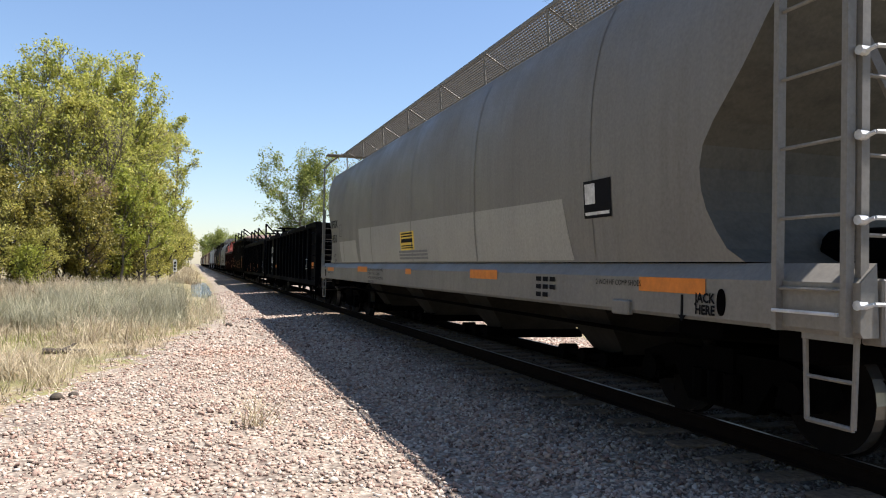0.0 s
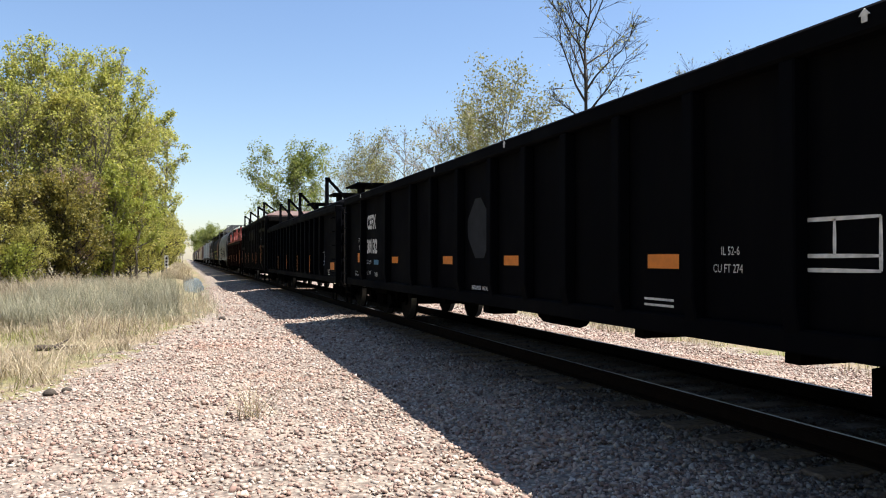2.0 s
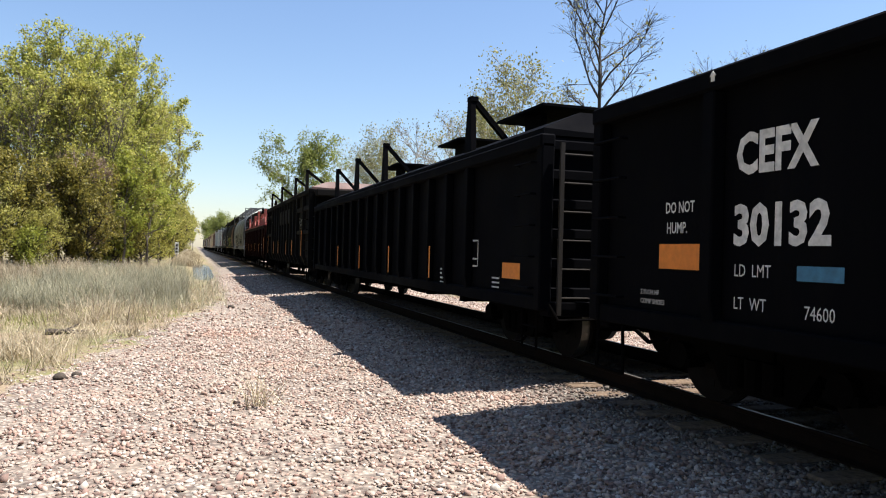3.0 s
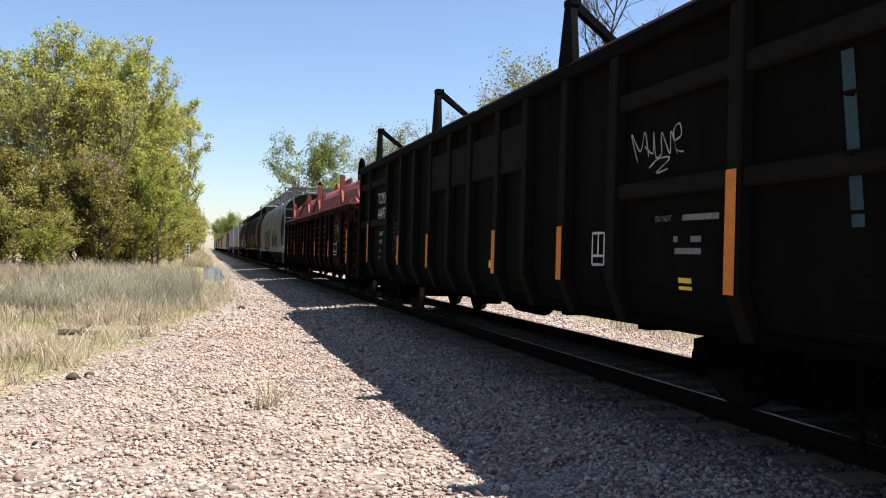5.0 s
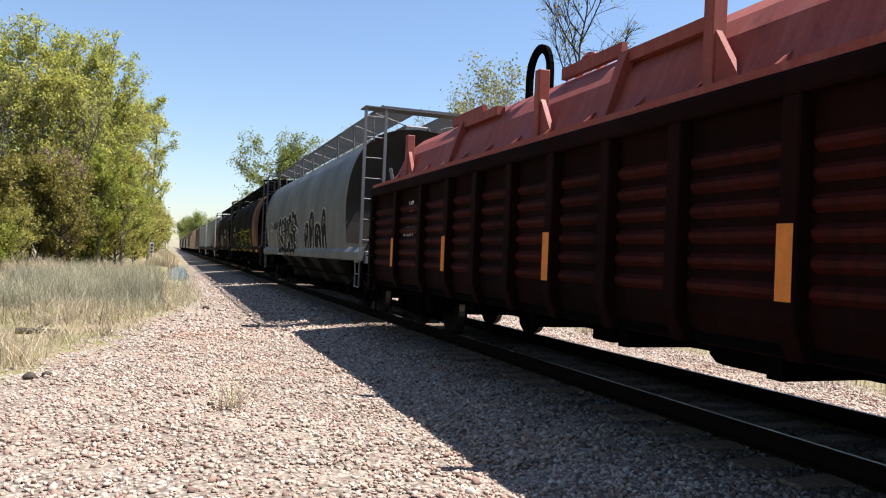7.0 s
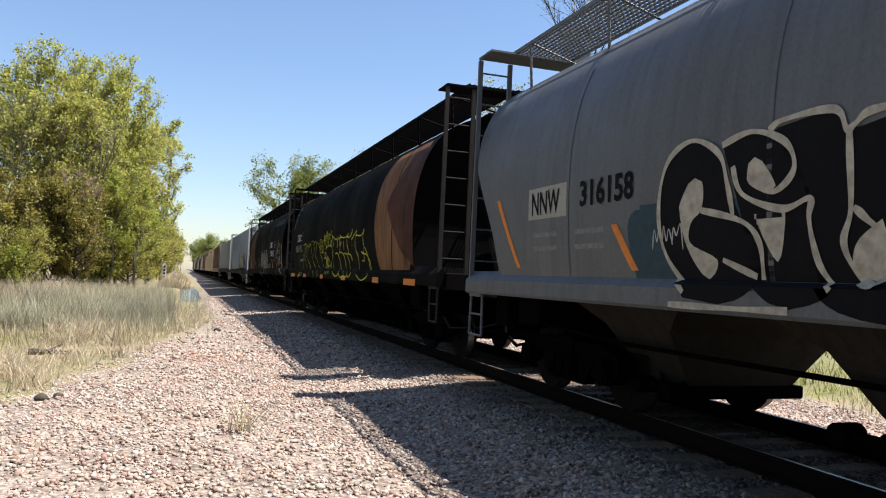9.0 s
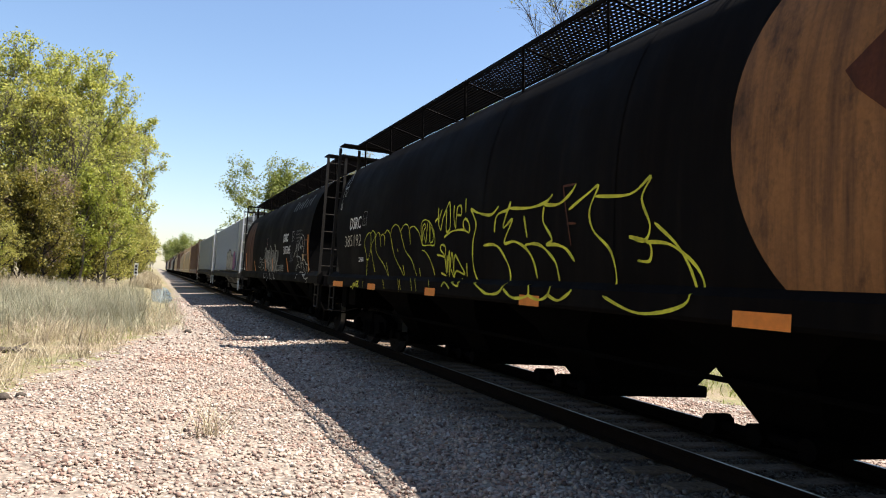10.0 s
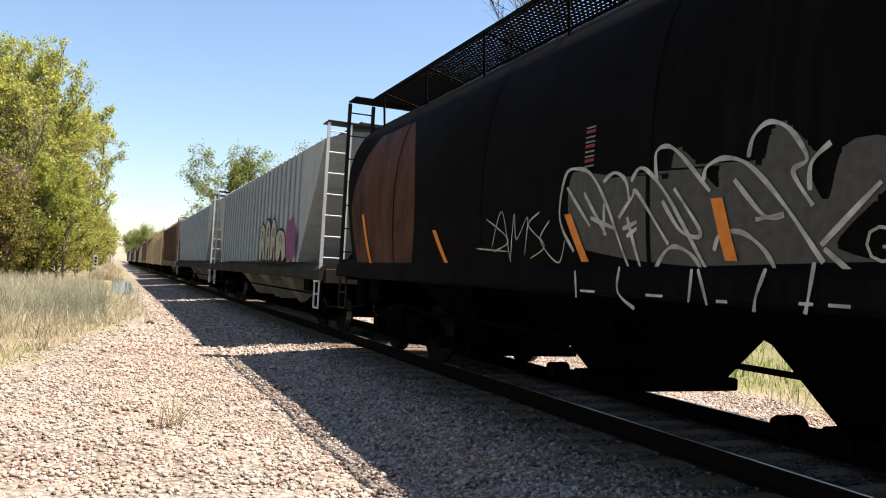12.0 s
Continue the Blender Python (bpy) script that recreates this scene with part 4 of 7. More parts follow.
        part("end_sill", bevelled(boxes((-1.5, 1.5, *sorted((y - w * 0.02, y + w * 0.2)), z0 - 0.12, z0 + 0.05))), mat, car)
        ladder(car, (-1.38, y - w * 0.05), (-0.95, y - w * 0.05), z0 - 0.1, z1 - 0.1, 6, ladder_mat or mat, 0.025)
        for i in range(5):
            z = z0 + 0.2 + i * 0.36
            grab_iron(car, (-1.6, y + w * 0.15, z), (-1.6, y + w * 0.62, z), (-0.07, 0, 0), mat)
        step(car, y + w * 0.12, y + w * 0.55, -1.56, z0, M_DARK, 0.5)
        coupler(car, y, -w)
        bogie(car, y + w * 1.75)
    part("floor", boxes((-1.45, 1.45, 0.1, L - 0.1, z0 + 0.02, z0 + 0.1)), M_DARK, car)
    part("centre_sill", boxes((-0.3, 0.3, 0.1, L - 0.1, 0.55, z0 + 0.01)), M_DARK, car)
    for i in range(7):
        y = 3.2 + (L - 6.4) * i / 6
        part("crossbearer", boxes((-1.4, 1.4, y - 0.07, y + 0.07, z0 - deep, z0 + 0.01)), M_DARK, car)
    bm = tube(bmesh.new(), (-0.75, L * 0.42, 0.62), (-0.75, L * 0.42 + 0.8, 0.62), 0.19, 12)
    part("air_reservoir", bm, M_DARK, car)
    bm = boxes((-0.95, -0.55, L * 0.55, L * 0.55 + 0.4, 0.45, 0.7))
    part("brake_valve", bevelled(bm), M_DARK, car)
    part("brake_rod", path_tube(bmesh.new(), [(-0.6, 2.6, 0.55), (-0.6, L - 2.6, 0.5)], 0.022), M_DARK, car)
    CARS.append((car, s))
    return car, xat


S0 = 24.25
car, xa = gondola("gondola", "black high-sided steel gondola with white stencils and grey diamond patch", S0, 17.4, 0.72, 2.72, [1.75, 3.02, 4.05, 5.09, 6.1, 7.08, 8.12, 9.35, 10.6, 11.75, 13.5, 15.62], M_GON, ladder_mat=M_DIMGREY)
letters(car, "CEFX", 39.67 - S0, 1.92, 0.40, M_WHITE, xa, 0.016, 0.8)
letters(car, "30132", 39.69 - S0, 1.40, 0.40, M_WHITE, xa, 0.016, 0.92)
letters(car, "LD  LMT", 39.67 - S0, 1.16, 0.13, M_WHITE, xa, 0.0, 0.8)
letters(car, "LT  WT", 39.67 - S0, 0.92, 0.13, M_WHITE, xa, 0.0, 0.8)
letters(car, "74600", 38.98 - S0, 0.90, 0.13, M_WHITE, xa, 0.0, 0.8)
plate(car, 38.66 - S0, 39.05 - S0, 1.15, 1.25, M_BLUETXT, xa, "text_bar", "blue painted-out stencil")
letters(car, "DO NOT", 40.55 - S0, 1.66, 0.13, M_WHITE, xa, 0.002, 0.75)
letters(car, "HUMP.", 40.53 - S0, 1.49, 0.13, M_WHITE, xa, 0.002, 0.75)
letters(car, "2 INCH HF", 40.90 - S0, 0.96, 0.06, M_WHITE, xa)
letters(car, "COMP SHOES", 40.90 - S0, 0.88, 0.06, M_WHITE, xa)
letters(car, "RETAINER  VALVE", 33.24 - S0, 0.85, 0.075, M_WHITE, xa, 0.002)
plate(car, 40.08 - S0, 40.63 - S0, 1.19, 1.40, M_ORANGE, xa, label="orange reflective square")
plate(car, 25.35 - S0, 25.76 - S0, 1.22, 1.42, M_ORANGE, xa, label="orange reflective square")
for a in (28.55, 31.68, 34.06, 37.13):
    plate(car, a - S0, a + 0.44 - S0, 1.19, 1.31, M_ORANGE, xa, label="orange reflective strip")
patch(car, [(32.80 - S0, 1.28), (33.12 - S0, 1.28), (33.42 - S0, 1.58), (33.42 - S0, 1.82), (33.12 - S0, 2.10), (32.92 - S0, 2.10), (32.58 - S0, 1.82), (32.58 - S0, 1.56)], xa, M_DIAMOND, "primer_diamond", "grey primer diamond")


def stencil_box(car, y, z, w, h, mat, xat):
    bm = bmesh.new()
    for a, b in (((0, 0), (w, 0)), ((0, h), (w, h)), ((0, 0), (0, h)), ((w, 0), (w, h)), ((w * 0.5, h * 0.3), (w * 0.5, h)), ((0, h * 0.28), (w, h * 0.28))):
        stroke(bm, [(y - a[0], z + a[1]), (y - b[0], z + b[1])], 0.022, xat, taper=False)
    part("stencil_box", bm, mat, car)


stencil_box(car, 27.32 - S0, 1.20, 0.66, 0.32, M_WHITE, xa)
letters(car, "IL 52-6", 28.04 - S0, 1.30, 0.09, M_WHITE, xa, 0.0, 0.8)
letters(car, "CU FT 274", 28.13 - S0, 1.17, 0.09, M_WHITE, xa, 0.0, 0.8)
for i in range(2):
    plate(car, 28.62 - S0, 29.04 - S0, 0.92 - i * 0.05, 0.94 - i * 0.05, M_WHITE, xa, "text_bar")
for i in range(5):
    plate(car, 26.18 - S0, 26.45 - S0, 0.95 - i * 0.05, 0.97 - i * 0.05, M_WHITE, xa, "text_bar")
for y in [2.4, 7.57, 10.3, 15.55]:
    bm = prism(bmesh.new(), [(y - 0.02, 2.62), (y + 0.02, 2.62), (y + 0.02, 2.66), (y + 0.04, 2.66), (y, 2.70), (y - 0.04, 2.66), (y - 0.02, 2.66)], "x", -1.637, -1.632)
    part("arrow", bm, M_WHITE, car)
    bm = prism(bmesh.new(), [(y - 0.05, 2.70), (y + 0.05, 2.70), (y + 0.045, 3.02), (y, 3.16), (y - 0.045, 3.02)], "x", 1.50, 1.58)
    part("stake", bm, M_GON, car, "short steel stake on the far top rail")
# chalked end letters, thin rows of stencil
bm = bmesh.new()
for pts in ([(-0.75, 2.4), (-0.95, 2.45), (-0.95, 2.3), (-0.75, 2.25), (-0.78, 2.12), (-0.98, 2.12)], [(-0.62, 2.1), (-0.6, 2.45), (-0.45, 2.42), (-0.46, 2.3), (-0.6, 2.28)], [(-0.2, 2.1), (-0.2, 2.45), (-0.02, 2.45)], [(-0.2, 2.28), (-0.05, 2.28)]):
    ps = smooth_path(pts)
    path_tube(bm, [(p.x, 0.022, p.y) for p in ps], 0.02, 4)
part("chalk_mark", bm, M_SPRAY, car)
for i in range(4):
    part("text_bar", boxes((-0.45, -0.05, 0.018, 0.022, 1.92 - i * 0.12, 1.96 - i * 0.12)), M_WHITE, car)

# second gondola: covered, with lifting hooks
S0 = 42.8
car, xa = gondola("covered_gondola", "black steel gondola with flat covers and tall lifting hooks", S0, 17.2, 0.70, 2.66, [2.52, 3.46, 4.41, 5.35, 6.29, 7.24, 8.18, 9.13, 10.07, 11.01, 11.96, 12.90, 13.85, 14.79, 15.94], M_GON, ladder_mat=M_DIMGREY)


def lid(car, y0, y1, z, mat, rise=0.35, half=1.55, steps=1):
    bm = bmesh.new()
    if steps == 1:
        sec = [(-half, z), (-half, z + 0.08), (-half * 0.62, z + rise), (half * 0.62, z + rise), (half, z + 0.08), (half, z)]
    else:
        sec = [(-half, z), (-half, z + 0.06), (-half + 0.22, z + 0.12)] + [((half - 0.3) * -math.cos(a), z + 0.2 + (rise - 0.2) * math.sin(a)) for a in np.linspace(0.12, math.pi - 0.12, 13)] + [(half - 0.22, z + 0.12), (half, z + 0.06), (half, z)]
    inset = 0.9 if steps > 1 else 0.25
    ring = []
    for y, k in ((y0, 0.0), (y0 + inset, 1.0), (y1 - inset, 1.0), (y1, 0.0)):
        ring.append([bm.verts.new((x, y, z + 0.06 + (q - z - 0.06) * (k if q > z + 0.1 else 1) if q > z + 0.1 else q)) for x, q in sec])
    n = len(sec)
    for a, b in zip(ring, ring[1:]):
        for i in range(n):
            bm.faces.new((a[i], a[(i + 1) % n], b[(i + 1) % n], b[i]))
    bm.faces.new(ring[0][::-1])
    bm.faces.new(ring[-1])
    bmesh.ops.recalc_face_normals(bm, faces=bm.faces[:])
    return part("cover", bm, mat, car)


def hook(car, y, x, z0, z1, mat, reach=0.8):
    bm = bmesh.new()
    prism(bm, [(y - 0.16, z0), (y + 0.22, z0), (y + 0.07, z1), (y - 0.06, z1)], "x", x - 0.04, x + 0.04)
    prism(bm, [(x + 0.04, z1), (x + 0.04, z1 - 0.11), (x + reach, z0 + 0.12), (x + reach + 0.1, z0 + 0.12)], "y", y - 0.05, y + 0.05)
    box(bm, x - 0.05, x + 0.08, y - 0.08, y + 0.08, z1 - 0.07, z1)
    part("lifting_hook", bm, mat, car)


for y0, y1 in ((0.1, 8.5), (8.7, 17.1)):
    lid(car, y0, y1, 2.66, M_GON, 0.34)
for y in (46.16, 51.82, 54.97, 57.91):
    hook(car, y - S0, -1.25, 2.7, 3.72, M_GON)
for y, dy in ((45.95, 0.9), (49.41, 0.7), (54.23, 0.8)):
    bm = boxes((-0.55, 0.95, y - dy - S0, y + dy - S0, 3.46, 3.50), (-0.3, -0.2, y - S0 - 0.3, y - S0 + 0.3, 2.9, 3.46), (0.5, 0.6, y - S0 - 0.3, y - S0 + 0.3, 2.9, 3.46))
    part("stacking_table", bm, M_GON, car)
plate(car, 43.57 - S0, 44.14 - S0, 0.97, 1.17, M_ORANGE, xa, label="orange reflective square")
for y in (46.94, 49.72, 52.56, 55.39):
    plate(car, y - S0, y + 0.07 - S0, 0.86, 1.38, M_ORANGE, lambda z: -1.626, label="orange reflective strip")
stencil_box(car, 45.54 - S0, 1.1, 0.5, 0.36, M_WHITE, xa)
letters(car, "CEFX", 58.34 - S0, 2.02, 0.32, M_WHITE, xa, 0.012, 0.8)
letters(car, "30148", 58.34 - S0, 1.55, 0.32, M_WHITE, xa, 0.012, 0.75)
for i in range(4):
    plate(car, 46.49 - S0, 46.75 - S0, 1.0 - i * 0.07, 1.03 - i * 0.07, M_WHITE, xa, "text_bar")
    plate(car, 44.23 - S0, 44.49 - S0, 0.95 - i * 0.06, 0.97 - i * 0.06, M_WHITE, xa, "text_bar")

# third gondola: taller, slab ribs
S0 = 61.3
car, xa = gondola("tall_gondola", "dull black tall gondola with slab ribs, lifting hooks and orange strips", S0, 16.1, 0.66, 3.36, [1.69, 3.47, 4.53, 5.6, 6.53, 7.67, 8.67, 9.75, 10.83, 11.86, 13.03, 14.87], M_GON2, 0.4, 0.16, deep=0.05, rib_mat=M_LITRIBS)
for z, hgt, ya, yb in ((2.34, 0.60, 5.6, 9.75), (2.66, 0.16, 0.2, 3.47), (1.82, 0.15, 0.2, 3.47), (2.78, 0.16, 13.0, 16.0), (1.86, 0.16, 13.0, 16.0)):
    part("side_band", bevelled(boxes((-1.585, -1.49, ya, yb, z, z + hgt)), 0.02), M_LITRIBS, car)
for y0, y1 in ((0.15, 7.6), (7.8, 15.9)):
    lid(car, y0, y1, 3.36, M_BROWN, 0.3, 1.5)
for y in (62.6, 65.9, 70.95, 75.55):
    hook(car, y - S0, -1.52, 3.36, 4.12, M_GON2)
letters(car, "TCMX", 75.66 - S0, 2.37, 0.36, M_WHITE, xa, 0.0, 0.85)
letters(car, "44497", 75.63 - S0, 2.02, 0.36, M_WHITE, xa, 0.0, 0.85)
letters(car, "DO NOT", 75.44 - S0, 1.64, 0.13, M_WHITE, xa, 0.0, 0.75)
letters(car, "HUMP.", 75.40 - S0, 1.46, 0.13, M_WHITE, xa, 0.0, 0.75)
letters(car, "LD LMT", 75.44 - S0, 1.26, 0.1, M_WHITE, xa, 0.0, 0.7)
letters(car, "LT WT", 75.42 - S0, 1.10, 0.1, M_WHITE, xa, 0.0, 0.7)
letters(car, "194500", 74.93 - S0, 1.25, 0.1, M_WHITE, xa, 0.0, 0.7)
letters(car, "68500", 74.88 - S0, 1.09, 0.1, M_WHITE, xa, 0.0, 0.7)
letters(car, "MRH 02-01", 73.81 - S0, 1.11, 0.12, M_WHITE, xa, 0.0, 0.8)
for y in (1.69, 4.53, 6.53, 9.75, 11.86, 14.87):
    plate(car, y - 0.06, y + 0.06, 1.02, 1.60 if 2 < y < 14 else 1.95, M_ORANGE, lambda z: -1.627, label="orange reflective strip")
stencil_box(car, 4.0, 1.2, 0.24, 0.32, M_WHITE, xa)
letters(car, "DO NOT", 2.86, 1.60, 0.075, M_GREYTXT, xa, 0.0, 0.8)
for y0, y1, z in ((1.98, 2.46, 1.60), (2.20, 2.34, 1.42), (2.52, 2.58, 1.42), (2.20, 2.56, 1.32)):
    plate(car, y0, y1, z, z + 0.05, M_GREYTXT, xa, "text_bar")
plate(car, 2.32, 2.50, 1.02, 1.12, M_YELLOW, xa, label="small yellow reflector")
plate(car, 68.08 - S0, 68.30 - S0, 1.09, 1.19, M_YELLOW, xa, label="small yellow reflector")
plate(car, 70.2 - S0, 70.34 - S0, 1.09, 1.19, M_YELLOW, xa, label="small yellow reflector")


def tag(car, y, z, w, h, n, width, mat, xat, seed, name="graffiti", label="", loopy=0.5):
    """A sprayed signature: n joined looping letters from y towards smaller y."""
    rnd = random.Random(seed)
    bm = bmesh.new()
    for i in range(n):
        a = y - w * i / n
        cw = w / n
        pts = [(a, z + h * rnd.uniform(0, 0.3)), (a - cw * 0.2, z + h * rnd.uniform(0.8, 1.05)), (a - cw * rnd.uniform(0.4, 0.6), z + h * rnd.uniform(0.3, 0.7)), (a - cw * rnd.uniform(0.7, 0.95), z + h * rnd.uniform(0.75, 1.0)), (a - cw * rnd.uniform(0.9, 1.1), z + h * rnd.uniform(0.0, 0.25))]
        if rnd.random() < loopy:
            pts += [(a - cw * 0.5, z - h * 0.05), (a - cw * 0.45, z + h * 0.4)]
        stroke(bm, pts, width, xat)
    return part(name, bm, mat, car, label)


def bubble(car, y, z, w, h, n, mat_line, mat_fill, xat, seed, width=0.04, name="graffiti", label=""):
    """Rounded throw-up letters: arched outlines, with a filled inside where a fill is given."""
    rnd = random.Random(seed)
    ws = [rnd.uniform(0.65, 1.35) for _ in range(n)]
    a = y
    for i in range(n):
        cw = w * ws[i] / sum(ws)
        a, hh = y - w * sum(ws[:i]) / sum(ws), h * rnd.uniform(0.7, 1.12)
        shape = [(a, z + 0.02 * h), (a + cw * 0.06, z + hh * 0.45), (a - cw * 0.08, z + hh * 0.85), (a - cw * 0.45, z + hh), (a - cw * 0.85, z + hh * 0.86), (a - cw * 1.0, z + hh * 0.5), (a - cw * 1.02, z + hh * rnd.uniform(0.0, 0.1)), (a - cw * 0.72, z - 0.04 * h), (a - cw * 0.6, z + hh * 0.3), (a - cw * 0.45, z + hh * 0.02), (a - cw * 0.25, z - 0.05 * h)]
        lean = rnd.uniform(-0.25, 0.15) * cw
        shape = [(p + lean * (q - z) / h, q) for p, q in shape]
        lines = bmesh.new()
        if mat_fill:
            fill = bmesh.new()
            blob(fill, shape, xat)
            part("graffiti_fill", fill, mat_fill, car)
        stroke(lines, shape + shape[:1], width, xat, 0.010, False)
        stroke(lines, [(a - cw * 0.35, z + hh * 0.55), (a - cw * 0.5, z + hh * 0.78), (a - cw * 0.66, z + hh * rnd.uniform(0.45, 0.6))], width * 0.8, xat, 0.012)
        stroke(lines, [(a - cw * 0.2, z), (a - cw * rnd.uniform(0.2, 0.24), z - h * rnd.uniform(0.08, 0.22))], width * 0.35, xat, 0.010)
        part(name, lines, mat_line, car, label)


for pts in (
        [(3.17, 2.16), (3.29, 2.44), (3.13, 2.26), (3.06, 2.43), (2.99, 2.19)],
        [(3.06, 2.3), (2.92, 2.22), (2.92, 2.41), (2.87, 2.18), (2.78, 2.2)],
        [(2.78, 2.2), (2.79, 2.39), (2.66, 2.19), (2.65, 2.38), (2.55, 2.17)],
        [(2.59, 2.29), (2.5, 2.33), (2.53, 2.43), (2.61, 2.38), (2.57, 2.22), (2.46, 2.18)],
        [(2.98, 2.09), (2.84, 2.16), (2.66, 2.15), (2.86, 2.04), (2.68, 2.06)]):
    bm = bmesh.new()
    stroke(bm, pts, 0.014, xa, 0.008)
    part("graffiti", bm, M_SPRAY, car, "white sprayed scrawl")
for pts in (
        [(12.77, 2.08), (12.76, 1.96), (12.8, 1.88), (12.73, 1.83), (12.68, 1.87), (12.75, 1.91)],
        [(12.9, 1.83), (12.79, 1.79), (12.63, 1.79), (12.56, 1.72), (12.79, 1.68), (12.86, 1.71)],
        [(12.52, 1.84), (12.46, 1.88), (12.38, 1.84), (12.32, 1.91), (12.22, 1.93)],
        [(12.39, 1.81), (12.39, 1.71), (12.37, 1.61), (12.19, 1.67)],
        [(12.22, 1.72), (12.2, 1.58), (12.34, 1.54)],
        [(12.9, 1.67), (12.87, 1.56), (12.77, 1.5), (12.79, 1.32), (12.61, 1.3), (12.58, 1.36), (12.45, 1.37), (12.3, 1.33)],
        [(12.65, 1.62), (12.59, 1.52), (12.52, 1.62), (12.47, 1.52), (12.43, 1.59)],
        [(12.3, 1.3), (12.23, 1.51), (12.17, 1.56)],
        [(12.44, 1.52), (12.4, 1.4), (12.28, 1.42), (12.12, 1.25)]):
    bm = bmesh.new()
    stroke(bm, pts, 0.008, xa, 0.008)
    part("graffiti", bm, M_GREYTXT, car, "faded sprayed scrawl")
for z, hgt, out in ((3.10, 0.24, 0.42), (2.55, 0.18, 0.22), (1.72, 0.18, 0.15)):
    for y, w in ((0.0, -1), (16.1, 1)):
        part("end_beam", bevelled(boxes((-1.42, 1.42, *sorted((y - w * 0.02, y + w * out)), z, z + hgt)), 0.03), M_LITRIBS, car)
plate(car, 0.60, 0.70, 1.5, 2.62, M_TEAL, xa, "spray_bar", "dark blue sprayed bar", lean=0.12)

# fourth gondola: rust red with arched cover
S0 = 78.8
RIBS = [1.35, 3.46, 4.20, 5.35, 6.61, 7.81, 8.83, 9.89, 10.93, 12.0, 13.06, 14.3, 15.73]
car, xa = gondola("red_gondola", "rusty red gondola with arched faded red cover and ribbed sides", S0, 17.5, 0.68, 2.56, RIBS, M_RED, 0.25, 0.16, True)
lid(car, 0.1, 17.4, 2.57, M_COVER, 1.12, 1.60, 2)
for y in np.arange(0.9, 16.9, 0.86):
    bm = prism(bmesh.new(), [(-1.52, 2.63), (-1.1, 2.63), (-1.1, 3.0)], "y", y - 0.02, y + 0.02)
    part("cover_gusset", bm, M_COVER, car)
for y, zt in ((81.52, 3.60), (86.50, 3.66), (89.47, 3.47), (94.6, 3.42)):
    y -= S0
    bm = bevelled(boxes((-1.42, -1.28, y - 0.06, y + 0.06, 2.6, zt)), 0.01)
    prism(bm, [(y - 0.36, 2.66), (y - 0.06, 2.66), (y - 0.06, 3.12)], "x", -1.39, -1.33)
    part("stacking_post", bm, M_COVER, car)
for y in (88.0, 92.4):
    y -= S0
    bm = prism(bmesh.new(), [(-1.46, 2.62), (-1.34, 2.62), (-1.10, 3.34), (-1.22, 3.34)], "y", y - 0.07, y + 0.07)
    prism(bm, [(-1.36, 2.62), (-0.9, 2.62), (-0.9, 3.2)], "y", y - 0.3, y - 0.28)
    box(bm, -1.2, -1.08, y - 1.3, y + 0.07, 3.24, 3.36)
    part("cover_brace", bm, M_COVER, car)
for y in (81.60, 90.75):
    y -= S0
    for x in (-0.75, 0.0):
        bm = bmesh.new()
        arch = [(y + 0.30 * math.cos(a), 3.75 + 0.30 * math.sin(a) * 1.2) for a in np.linspace(0, math.pi, 13)]
        arch = [(y + 0.30, 3.2)] + arch + [(y - 0.30, 3.2)]
        for a, b in zip(arch, arch[1:]):
            tube(bm, (x, *a), (x, *b), 0.06, 6)
        part("lifting_loop", bm, M_COVER if x > -0.5 else M_DARK, car)
for y in (80.63, 83.43, 89.46, 93.23):
    y -= S0
    part("cover_strap", boxes((-0.95, -0.88, y - 1.0, y + 0.3, 3.46, 3.60)), M_COVER, car)
for y in (0.20, 3.46, 6.61, 9.89, 13.06, 15.73):
    plate(car, y - 0.07, y + 0.07, 1.07 if y > 1 else 0.95, 1.57 if y > 1 else 1.85, M_ORANGE, lambda z: -1.628, label="orange reflective strip")
# round toothed emblem with a plain bird-like shape across it
bm = bmesh.new()
cy, cz = 81.38 - S0, 1.90
ring = [(cy + 0.33 * math.cos(a), cz + 0.36 * math.sin(a)) for a in np.linspace(0.35, 2 * math.pi - 0.55, 40)]
for i, p in enumerate(ring):
    q = (cy + 0.38 * math.cos(0.35 + i * 0.138), cz + 0.41 * math.sin(0.35 + i * 0.138))
    stroke(bm, [p, q], 0.018, xa, taper=False)
stroke(bm, ring, 0.014, xa, taper=False)
for i in range(3):
    stroke(bm, [(cy + 0.42, cz + 0.02 - i * 0.1 + 0.08), (cy + 0.1, cz - i * 0.09 + 0.12), (cy - 0.1, cz + 0.1 - i * 0.05)], 0.03, xa)
blob(bm, [(cy + 0.05, cz + 0.1), (cy - 0.16, cz + 0.2), (cy - 0.2, cz + 0.08), (cy - 0.45, cz + 0.0), (cy - 0.2, cz - 0.05), (cy - 0.12, cz - 0.18), (cy - 0.06, cz - 0.05)], xa)
part("emblem", bm, M_OLDPAINT, car, "faded cream toothed wheel emblem")
plate(car, 80.50 - S0, 80.92 - S0, 1.50, 1.61, M_OLDPAINT, xa, "text_bar")
stencil_box(car, 81.92 - S0, 1.14, 0.56, 0.34, M_WHITE, xa)
plate(car, 80.60 - S0, 81.98 - S0, 1.08, 1.52, M_DARK, xa, "black_panel", gap=0.003)
letters(car, "MP", 94.00 - S0, 2.02, 0.26, M_WHITE, xa, 0, 0.8)
letters(car, "643310", 94.27 - S0, 1.60, 0.24, M_WHITE, xa, 0, 0.8)
